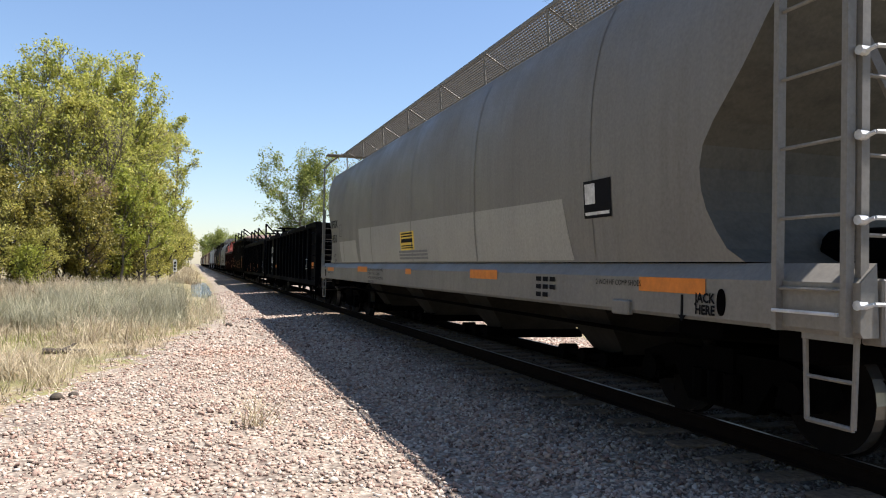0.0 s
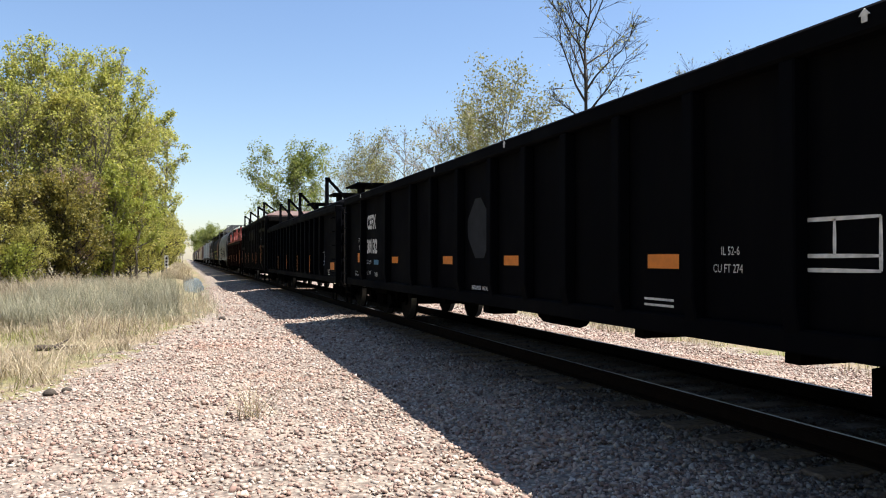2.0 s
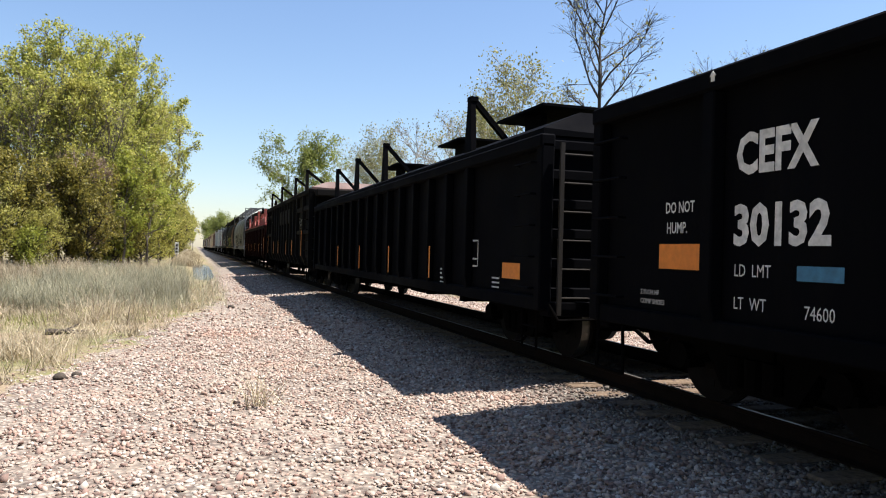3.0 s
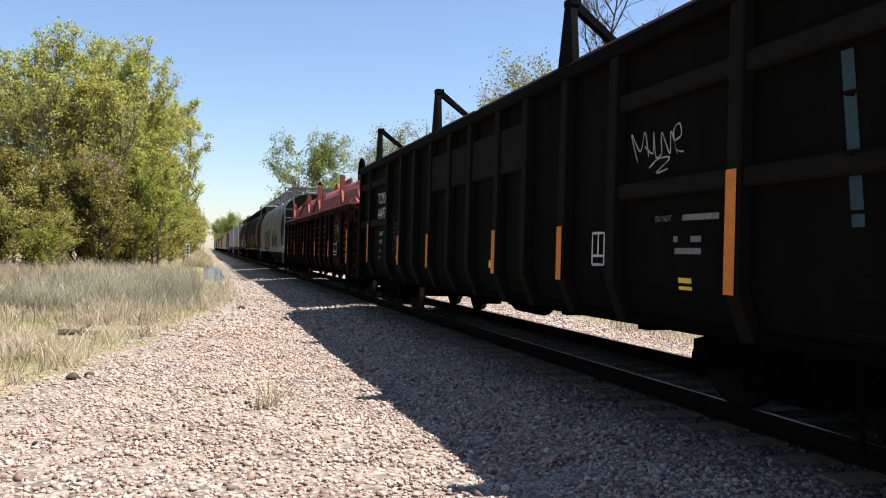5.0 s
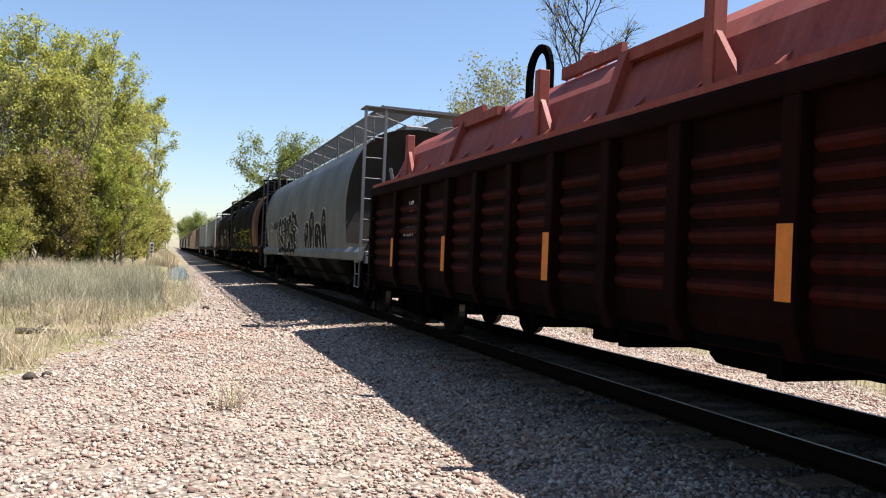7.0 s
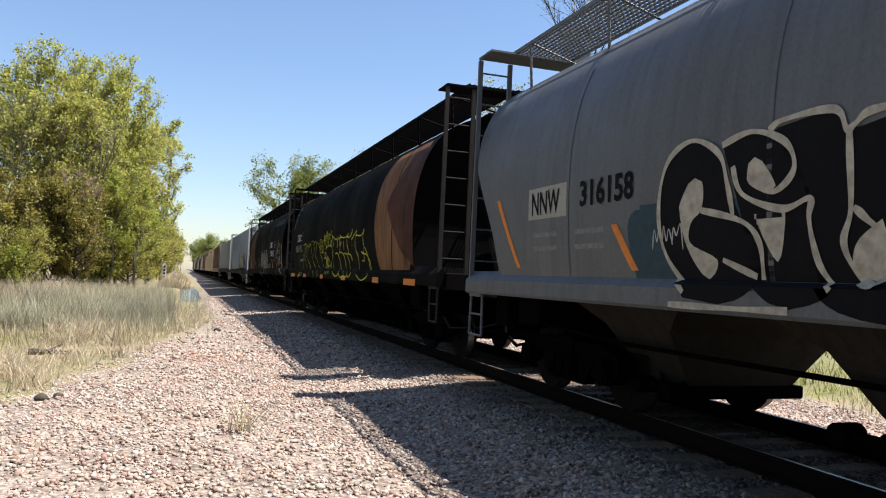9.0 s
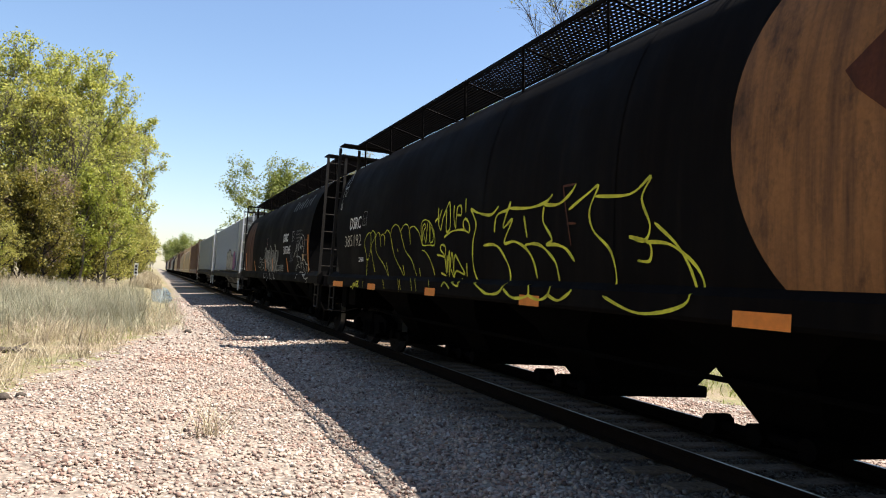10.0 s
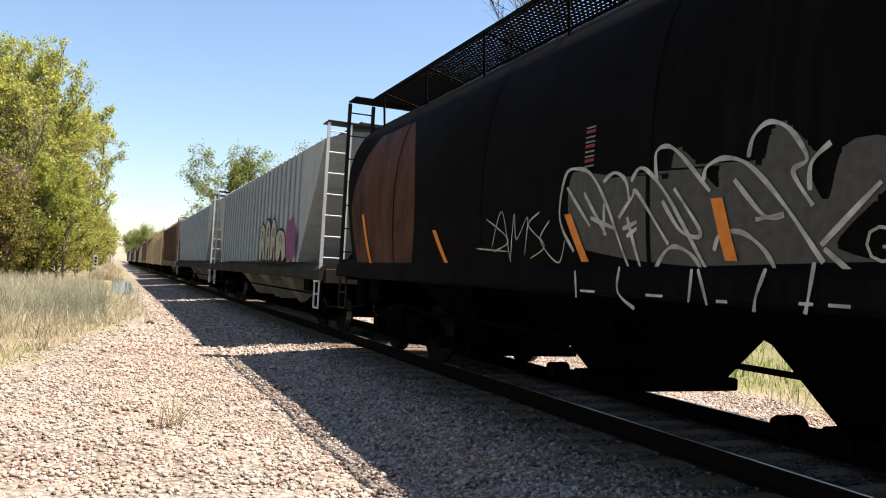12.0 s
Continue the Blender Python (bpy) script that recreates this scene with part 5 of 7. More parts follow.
tag(car, 81.18 - S0, 2.72, 1.0, 0.16, 5, 0.012, M_SPRAY, lambda z: -1.36 + (z - 2.7) * 0.9, 11, "chalk_mark")

# ---------------------------------------------------------------- rounded hoppers
S0 = 97.1
car, xa = hopper("covered_hopper", "blue-grey rounded covered hopper with large black and white graffiti", S0, 17.1, SEC_C, END_N, M_BLUEGREY, (1.12, 1.3), (4.44, 1.2), 4, bay_mat=M_DIMGREY, end_mat=M_DIMGREY, bay_shift=0.85, far_ends=END_F)
letters(car, "NNW", 112.20 - S0, 2.05, 0.36, M_BLACKTXT, xa, 0.004, 0.72)
letters(car, "316158", 111.10 - S0, 2.08, 0.34, M_BLACKTXT, xa, 0.010, 0.95)
plate(car, 111.33 - S0, 112.28 - S0, 2.0, 2.35, M_PATCH, xa, "paint_patch", "cream patch behind the initials", 0.003)
plate(car, 112.51 - S0, 112.61 - S0, 1.46, 2.3, M_ORANGE, xa, lean=0.6, label="faded orange strip")
plate(car, 110.08 - S0, 110.19 - S0, 1.44, 1.86, M_ORANGE, xa, lean=0.32, label="faded orange strip")
for i in range(2):
    for k in range(2):
        plate(car, 111.59 - k * 0.95 - S0, 112.15 - k * 0.95 - S0, 1.80 - i * 0.15, 1.85 - i * 0.15, M_GREYTXT, xa, "text_bar")
bm = bmesh.new()
blob(bm, [(110.10 - S0, 1.3), (110.21 - S0, 1.9), (109.59 - S0, 2.0), (108.67 - S0, 1.9), (108.67 - S0, 1.3), (109.39 - S0, 1.2)], xa, 0.004)
part("graffiti_ground", bm, M_TEAL, car, "teal sprayed ground")
def xg(z):
    return min(xa(z), -1.616) if z < 1.36 else xa(z)


# five fat sprayed letters: black bodies, pale edges and pale counters
for pts in (
        [(12.27, 1.22), (12.59, 1.57), (12.65, 1.92), (12.54, 2.31), (12.23, 2.45), (11.91, 2.31), (11.79, 2.03), (11.66, 1.79), (11.47, 1.59), (11.47, 1.36), (11.79, 1.2)],
        [(11.87, 2.36), (11.56, 2.41), (11.25, 2.29), (11.14, 2.13), (11.04, 1.9), (10.99, 1.48), (10.85, 1.3), (11.25, 1.19), (11.58, 1.4), (11.66, 1.79)],
        [(11.4, 2.39), (10.86, 2.43), (10.73, 2.29), (10.19, 2.35), (10.26, 2.18), (10.39, 1.93), (10.35, 1.67), (10.14, 1.73), (9.94, 1.63), (9.83, 1.38), (10.1, 1.13), (10.78, 1.19), (11.01, 1.4), (11.04, 1.84), (11.21, 2.14)],
        [(10.19, 2.4), (10.05, 2.49), (9.81, 2.5), (9.62, 2.41), (9.46, 2.18), (9.43, 1.92), (9.25, 1.8), (9.18, 1.5), (9.09, 1.15), (9.72, 1.18), (9.86, 1.35), (10.19, 1.6), (10.34, 1.87), (10.29, 2.12)],
        [(9.52, 2.33), (9.54, 2.58), (9.15, 2.52), (8.83, 2.44), (8.8, 2.61), (8.49, 2.31), (8.24, 2.07), (8.23, 1.98), (8.66, 2.06), (8.24, 1.86), (8.65, 1.84), (8.61, 1.59), (8.56, 1.38), (8.86, 1.17), (9.17, 1.37), (9.25, 1.8), (9.42, 1.92)]):
    bm = bmesh.new()
    blob(bm, pts, xg, 0.006)
    part("graffiti", bm, M_BLACKTXT, car, "large black sprayed letter")
for pts in (
        [(12.27, 1.27), (12.56, 1.57), (12.65, 1.92), (12.54, 2.31), (12.23, 2.45), (11.91, 2.31), (11.81, 2.08), (11.75, 1.84)],
        [(12.11, 1.9), (11.66, 1.79), (11.49, 1.63), (11.47, 1.38)],
        [(11.53, 1.4), (11.87, 1.52)],
        [(11.87, 2.36), (11.56, 2.41), (11.25, 2.29), (11.17, 2.1), (11.35, 1.97), (11.56, 2.06)],
        [(11.75, 2.19), (11.65, 1.98), (11.28, 1.85), (11.04, 1.9), (11.05, 1.76), (10.98, 1.48), (10.85, 1.32)],
        [(11.4, 2.39), (11.27, 2.44), (10.86, 2.43), (10.76, 2.29), (10.7, 2.31), (10.58, 2.37), (10.19, 2.36)],
        [(10.74, 2.27), (10.73, 1.82), (10.79, 1.61), (10.69, 1.42), (10.55, 1.37), (10.49, 1.61), (10.63, 1.75), (10.71, 1.82)],
        [(10.19, 2.29), (10.37, 2.06), (10.42, 1.87), (10.35, 1.67), (10.27, 1.57), (10.13, 1.74), (9.94, 1.63), (9.83, 1.38)],
        [(10.19, 2.4), (10.05, 2.49), (9.81, 2.5), (9.62, 2.41), (9.51, 2.24), (9.45, 2.07), (9.44, 1.9)],
        [(9.92, 1.89), (9.74, 1.9), (9.36, 1.85), (9.25, 1.77), (9.2, 1.5), (9.21, 1.36), (9.46, 1.53)],
        [(9.93, 1.89), (9.93, 1.75), (9.8, 1.56), (9.67, 1.5), (9.68, 1.38), (9.84, 1.37)],
        [(9.52, 2.33), (9.54, 2.57), (9.47, 2.59), (9.15, 2.52), (8.84, 2.44), (8.8, 2.61), (8.68, 2.47), (8.24, 2.07)],
        [(9.41, 2.13), (9.35, 2.32), (8.91, 2.23), (8.91, 2.11), (8.54, 2.04), (8.23, 1.98)],
        [(9.03, 2.23), (9.15, 1.98), (8.8, 1.96), (8.71, 1.84), (8.68, 1.57)],
        [(8.24, 1.86), (8.67, 1.85), (8.66, 1.59), (8.56, 1.37)],
        [(8.97, 1.56), (8.77, 1.55), (8.68, 1.57)],
        [(12.45, 1.17), (11.78, 1.17), (11.18, 1.18)],
        [(10.45, 1.19), (10.0, 1.19)],
        [(9.67, 1.2), (9.46, 1.2)],
        [(9.27, 1.2), (9.0, 1.2)]):
    bm = bmesh.new()
    stroke(bm, pts, 0.045, xg, 0.014, False)
    part("graffiti_rim", bm, M_CREAM, car, "pale sprayed rim")
for pts in (
        [(12.38, 1.95), (12.23, 2.14), (12.09, 2.11), (12.1, 1.91), (12.23, 1.81), (12.24, 1.65), (11.93, 1.52), (12.07, 1.38), (12.3, 1.65)],
        [(11.61, 2.06), (11.58, 2.21), (11.47, 2.2), (11.33, 2.0), (11.46, 1.98)],
        [(11.54, 1.82), (11.33, 1.5), (11.25, 1.82), (11.34, 1.78)],
        [(9.98, 2.06), (9.84, 2.2), (9.77, 2.12), (9.79, 1.94), (9.91, 1.9), (9.95, 1.92)],
        [(8.66, 2.04), (8.23, 1.97), (8.24, 1.87), (8.49, 1.94)],
        [(8.97, 1.55), (8.69, 1.56), (8.56, 1.38), (8.75, 1.46)],
        [(10.52, 1.74), (10.48, 1.57), (10.55, 1.39), (10.72, 1.44), (10.7, 1.61)]):
    bm = bmesh.new()
    blob(bm, pts, xg, 0.011)
    part("graffiti_fill", bm, M_CREAM, car, "pale sprayed counter")
bubble(car, 7.1, 1.38, 3.4, 0.95, 4, M_CREAM, M_BLACKTXT, xa, 44, 0.05, label="black sprayed letter with a pale edge")
tag(car, 109.85 - S0, 1.6, 0.4, 0.22, 3, 0.014, M_SPRAY, xa, 4)

S0 = 115.45
car, xa = hopper("covered_hopper", "faded black rounded covered hopper with orange end panel and yellow graffiti", S0, 17.15, SEC_C, END_N, M_BLACKCAR, (1.17, 1.36), (4.40, 1.2), 4, end_mat=M_ENDSHADE, bay_shift=0.45, far_ends=END_G, ladder_mat=M_DIMGREY)


def disc_panel(car, cy, r, xat, mat, name, label, gap, zc=2.2, zlo=1.2, zhi=3.6):
    bm = bmesh.new()
    rows = []
    for i in range(25):
        z = zlo + (zhi - zlo) * i / 24
        d = r * r - (z - zc) ** 2
        w = math.sqrt(max(d, 0.0004))
        y0, y1 = max(cy - w * 0.9, interp(END_N, z) + 0.02), min(cy + w, 17.13 - interp(END_G, z))
        rows.append([bm.verts.new((xat(z) - gap, y0, z)), bm.verts.new((xat(z) - gap, y1, z))])
    for a, b in zip(rows, rows[1:]):
        bm.faces.new((a[1], a[0], b[0], b[1]))
    return part(name, bm, mat, car, label)


disc_panel(car, 118.14 - S0, 1.6, xa, M_SCORCH, "primer_panel", "round orange primer panel", 0.004, 2.6, 1.3, 3.75)
patch(car, [(118.85 - S0, 2.7), (117.68 - S0, 3.6), (116.52 - S0, 3.6), (116.36 - S0, 1.35), (117.68 - S0, 1.75)], xa, M_SCORCH2, "primer_panel", "burnt orange panel", 0.008, END_N)
letters(car, "DSRC", 130.84 - S0, 2.34, 0.34, M_WHITE, xa, 0.004, 1.05)
letters(car, "385192", 131.20 - S0, 1.99, 0.34, M_CREAM, xa, -0.004, 1.35)
letters(car, "224800", 129.98 - S0, 1.68, 0.12, M_WHITE, xa, 0.002)
bm = bmesh.new()
for a, b in (((129.81, 2.38), (129.81, 2.64)), ((129.54, 2.38), (129.54, 2.64)), ((129.81, 2.64), (129.54, 2.64)), ((129.81, 2.38), (129.54, 2.38))):
    stroke(bm, [(a[0] - S0, a[1]), (b[0] - S0, b[1])], 0.010, xa, taper=False)
part("plate_mark", bm, M_GREYTXT, car)
letters(car, "C", 129.73 - S0, 2.43, 0.12, M_GREYTXT, xa)


def xg(z):
    return -1.622 if z < 1.38 else xa(z)


def scrawl(car, lines, width, mat, xat, label):
    bm = bmesh.new()
    for pts in lines:
        stroke(bm, [(y - S0, z) for y, z in pts], width, xat)
    return part("graffiti", bm, mat, car, label)


scrawl(car, [[(121.92, 2.12), (121.60, 2.24), (121.41, 2.30), (121.54, 2.09), (121.47, 1.90), (121.18, 1.70), (121.11, 1.42), (121.35, 1.27), (121.77, 1.26)]], 0.026, M_NEON, xa, "large thin yellow sprayed letter")
scrawl(car, [[(121.46, 2.21), (120.91, 2.18), (120.63, 2.30), (120.74, 2.13), (120.62, 1.90), (120.70, 1.78), (120.91, 1.82), (120.63, 1.76), (120.62, 1.62), (120.79, 1.62)]], 0.026, M_NEON, xa, "large thin yellow sprayed letter")
scrawl(car, [[(120.68, 1.77), (120.36, 1.74), (120.07, 1.58), (119.98, 1.41), (120.13, 1.26), (120.44, 1.19), (120.96, 1.21), (121.26, 1.30)]], 0.026, M_NEON, xa, "large thin yellow sprayed letter")
for pts in (
        [(13.97, 1.4), (13.9, 1.7), (14.1, 2.0), (13.98, 2.16), (13.71, 2.2), (13.65, 1.93), (13.79, 1.73), (13.9, 1.72)],
        [(13.67, 2.19), (13.55, 2.24), (13.36, 2.14), (13.62, 1.96), (13.53, 1.76), (13.34, 1.47)],
        [(13.35, 2.09), (13.25, 2.18), (13.09, 2.16), (12.97, 1.93)],
        [(13.35, 2.13), (13.24, 1.83), (12.79, 1.62), (12.51, 1.41)],
        [(13.0, 2.11), (12.86, 2.15), (12.75, 2.06), (12.74, 1.95)],
        [(12.76, 2.14), (12.63, 2.21), (12.45, 2.14), (12.35, 2.03)],
        [(12.4, 2.12), (12.35, 2.22), (12.16, 2.28), (11.96, 2.23), (11.86, 2.14)],
        [(12.4, 2.11), (12.17, 1.78), (11.78, 1.52), (11.65, 1.43)],
        [(11.86, 2.13), (11.73, 2.23), (11.56, 2.25), (11.41, 2.17), (11.31, 1.92)],
        [(11.83, 2.12), (11.57, 1.84), (11.23, 1.67), (11.02, 1.44)],
        [(11.38, 2.18), (11.19, 2.2), (10.97, 2.12), (10.84, 2.02), (10.73, 1.88)],
        [(10.75, 1.82), (10.62, 1.8), (10.44, 1.71), (10.29, 1.58), (10.21, 1.45)],
        [(10.88, 1.56), (10.83, 1.43)],
        [(11.69, 1.61), (11.61, 1.44)],
        [(12.62, 1.65), (12.51, 1.43)],
        [(11.98, 1.87), (11.95, 1.81)]):
    bm = bmesh.new()
    stroke(bm, pts, 0.016, xg, 0.010)
    part("graffiti", bm, M_NEON, car, "thin yellow sprayed letter")
for pts in (
        [(10.8, 2.05), (10.83, 2.21), (10.7, 2.27), (10.51, 2.24), (10.35, 2.16), (10.24, 2.04), (10.22, 1.89), (10.44, 1.89), (10.73, 1.9), (10.8, 2.05)],
        [(10.73, 1.94), (10.77, 2.13), (10.69, 2.21), (10.63, 2.16), (10.71, 2.08), (10.58, 1.92)],
        [(10.58, 1.94), (10.54, 2.2), (10.46, 2.21), (10.44, 1.93)],
        [(10.41, 1.92), (10.41, 2.15), (10.28, 2.05), (10.3, 1.94), (10.41, 1.92)]):
    bm = bmesh.new()
    stroke(bm, pts, 0.016, xg, 0.010)
    part("graffiti", bm, M_NEON, car, "small yellow sprayed bubble")
for pts in (
        [(10.23, 2.21), (10.11, 2.26), (10.06, 2.2)],
        [(10.12, 2.41), (10.08, 2.18), (9.97, 2.08)],
        [(9.98, 2.38), (10.06, 2.24)],
        [(9.97, 2.09), (9.9, 2.27), (9.79, 2.34), (9.76, 2.06), (9.62, 2.12), (9.7, 2.45), (9.84, 2.32), (9.91, 2.26)],
        [(9.51, 2.4), (9.5, 2.24), (9.42, 2.09), (9.4, 2.25), (9.24, 2.25), (9.27, 2.37), (9.39, 2.36), (9.4, 2.25)],
        [(9.84, 1.98), (9.53, 2.05), (9.15, 2.05), (8.95, 2.01), (8.96, 2.12), (9.08, 2.19), (9.16, 2.14), (9.11, 2.05)],
        [(9.12, 2.46), (9.09, 2.28)]):
    bm = bmesh.new()
    stroke(bm, pts, 0.026, xg, 0.010)
    part("graffiti", bm, M_NEON, car, "yellow sprayed word")
for pts in (
        [(10.1, 1.74), (9.97, 1.73), (9.8, 1.72), (9.78, 1.84), (9.93, 1.88), (9.96, 1.81), (9.8, 1.71), (9.74, 1.48)],
        [(9.7, 1.73), (9.72, 1.49), (9.62, 1.79), (9.64, 1.45), (9.53, 1.77), (9.46, 1.44), (9.57, 1.55)],
        [(9.42, 1.74), (9.25, 1.62), (9.09, 1.48), (9.35, 1.52), (9.46, 1.48), (9.44, 1.73)],
        [(9.95, 1.49), (9.75, 1.45)],
        [(9.76, 1.3), (9.65, 1.36), (9.45, 1.28)],
        [(9.43, 1.39), (9.27, 1.33), (9.15, 1.33), (9.19, 1.43)],
        [(9.01, 1.63), (9.01, 1.44)]):
    bm = bmesh.new()
    stroke(bm, pts, 0.026, xg, 0.010)
    part("graffiti", bm, M_NEON, car, "yellow sprayed word")
for pts in (
        [(12.63, 1.36), (12.49, 1.19)],
        [(11.77, 1.38), (11.65, 1.18)],
        [(11.7, 1.39), (11.56, 1.19)],
        [(11.11, 1.39), (10.99, 1.18)],
        [(10.91, 1.4), (10.8, 1.2)],
        [(10.29, 1.39), (10.22, 1.2)],
        [(13.94, 1.35), (13.95, 1.17)]):
    bm = bmesh.new()
    stroke(bm, pts, 0.010, sill_x, 0.010)
    part("graffiti_drip", bm, M_NEON, car, "run of yellow spray paint")
for pts in (
        [(8.93, 2.31), (8.83, 2.22), (8.73, 2.09), (8.81, 1.89), (8.81, 1.64), (8.68, 1.41), (8.4, 1.29), (8.19, 1.25), (7.9, 1.28), (7.75, 1.43), (7.78, 1.58), (7.99, 1.76), (8.18, 1.83), (8.49, 1.83)],
        [(8.93, 2.31), (8.68, 2.24), (8.3, 2.19), (8.08, 2.28)],
        [(8.18, 1.97), (8.12, 2.17), (7.82, 2.22), (7.78, 2.29), (7.94, 2.02), (7.7, 2.1), (7.9, 1.85), (7.64, 1.85), (7.36, 1.77), (7.18, 1.63), (7.1, 1.45)],
        [(7.78, 2.23), (7.3, 2.2), (6.95, 2.23), (6.8, 2.3)],
        [(6.98, 2.21), (6.68, 2.19), (6.46, 2.27), (6.35, 2.36)],
        [(7.42, 2.12), (7.33, 1.88)],
        [(7.79, 1.32), (7.59, 1.24), (7.39, 1.23), (7.18, 1.27), (7.18, 1.39)],
        [(7.4, 1.77), (7.32, 1.81), (7.06, 1.8), (6.85, 1.71), (6.7, 1.6), (6.64, 1.43)],
        [(6.97, 2.19), (6.98, 2.04), (6.83, 1.9), (6.79, 1.83), (6.9, 1.79), (6.7, 1.79), (6.5, 1.74), (6.34, 1.62)],
        [(7.18, 1.27), (6.94, 1.23), (6.76, 1.28), (6.7, 1.38)],
        [(6.76, 1.29), (6.55, 1.24), (6.37, 1.3), (6.29, 1.35)]):
    bm = bmesh.new()
    stroke(bm, pts, 0.030, xg, 0.010)
    part("graffiti", bm, M_NEON, car, "large yellow sprayed letter")
bm = bmesh.new()
stroke(bm, [(5.11, 1.92), (4.8, 1.71), (4.63, 1.46), (4.67, 1.28), (5.22, 1.19), (5.76, 1.31)], 0.026, xg, 0.010)
part("graffiti", bm, M_NEON, car, "large yellow sprayed letter")
for pts in (
        [(6.6, 2.36), (6.35, 2.36)],
        [(6.6, 2.36), (6.41, 1.77)],
        [(6.5, 1.99), (6.33, 1.98)]):
    bm = bmesh.new()
    stroke(bm, pts, 0.02, xa, 0.008, False)
    part("placard_frame", bm, M_SCORCH2, car, "rusty placard frame")
for pts in (
        [(14.91, 1.18), (14.77, 1.18), (14.65, 1.25), (14.69, 1.14), (14.76, 1.22)],
        [(14.62, 1.28), (14.64, 1.19), (14.55, 1.26), (14.57, 1.19), (14.49, 1.26), (14.48, 1.19)],
        [(14.46, 1.29), (14.28, 1.29), (14.43, 1.22), (14.26, 1.19), (14.35, 1.25), (14.43, 1.19)]):
    bm = bmesh.new()
    stroke(bm, pts, 0.022, sill_x, 0.010)
    part("graffiti", bm, M_NEON, car, "small yellow sprayed scrawl")
for pts in (
        [(16.70, 3.52), (16.57, 3.15), (16.47, 2.85), (16.37, 2.88), (16.42, 2.97), (16.5, 2.93)],
        [(16.72, 3.52), (16.70, 3.72), (16.58, 3.55), (16.66, 3.45), (16.52, 3.6), (16.40, 3.45), (16.60, 3.33), (16.34, 3.36)],
        [(16.55, 3.29), (16.38, 3.34), (16.28, 3.14), (16.39, 3.15), (16.53, 3.34)]):
    bm = bmesh.new()
    stroke(bm, pts, 0.016, xa, 0.010)
    part("graffiti", bm, M_SPRAY, car, "upright white sprayed scrawl")
for y0, y1 in ((131.03, 131.93), (128.54, 129.05), (125.46, 125.88), (122.38, 122.83), (119.10, 119.61), (116.57, 117.28)):
    plate(car, y0 - S0, y1 - S0, 1.16, 1.27, M_ORANGE, sill_x, label="orange reflective strip")

S0 = 133.75
car, xa = hopper("covered_hopper", "faded black rounded covered hopper with grey graffiti and stencilled initials", S0, 17.35, SEC_C, END_N, M_BLACKCAR, (1.17, 1.36), (4.40, 1.2), 4, end_mat=M_ENDSHADE, bay_shift=0.25, far_ends=END_G, ladder_mat=M_DIMGREY)
letters(car, "DSRC", 139.55 - S0, 2.36, 0.34, M_WHITE, xa, 0.012, 1.05)
letters(car, "385345", 139.42 - S0, 1.98, 0.34, M_WHITE, xa, 0.004, 1.3)
bm = bmesh.new()
for a, b in (((137.96, 2.34), (137.96, 2.62)), ((137.66, 2.34), (137.66, 2.62)), ((137.96, 2.62), (137.66, 2.62)), ((137.96, 2.34), (137.66, 2.34))):
    stroke(bm, [(a[0] - S0, a[1]), (b[0] - S0, b[1])], 0.010, xa, taper=False)
part("plate_mark", bm, M_WHITE, car)
letters(car, "C", 137.86 - S0, 2.38, 0.14, M_WHITE, xa)
for i, line in enumerate(("This Car To Be Used In", "International Service Only", "Car Must Not Be Loaded", "In Domestic Service")):
    letters(car, line, 137.26 - S0, 2.57 - i * 0.095, 0.085, M_GREYTXT, xa, 0.0, 1.0)
disc_panel(car, 148.79 - S0, 1.6, xa, M_SCORCH2, "primer_panel", "round brown primer panel", 0.004, 2.1, 1.2, 3.5)
M_DIMFILL = plain("dull grey spray paint", (0.045, 0.045, 0.04), 0.7, 0, 0.3)
bm = bmesh.new()
blob(bm, [(9.61, 1.56), (9.78, 1.84), (9.72, 2.23), (9.36, 2.19), (9.00, 2.13), (8.68, 2.14), (8.45, 2.07), (8.37, 2.27), (8.21, 2.19), (7.95, 1.95), (7.93, 2.08), (7.75, 2.11), (7.56, 2.08), (7.50, 2.25), (7.39, 2.30), (7.16, 2.07), (7.21, 1.99), (7.09, 1.80), (6.97, 2.11), (6.68, 2.10), (6.67, 1.90), (7.04, 1.55), (6.75, 1.46), (7.67, 1.44), (8.50, 1.43)], xa, 0.004)
part("graffiti_fill", bm, M_DIMFILL, car, "dull grey fill of the sprayed letters")
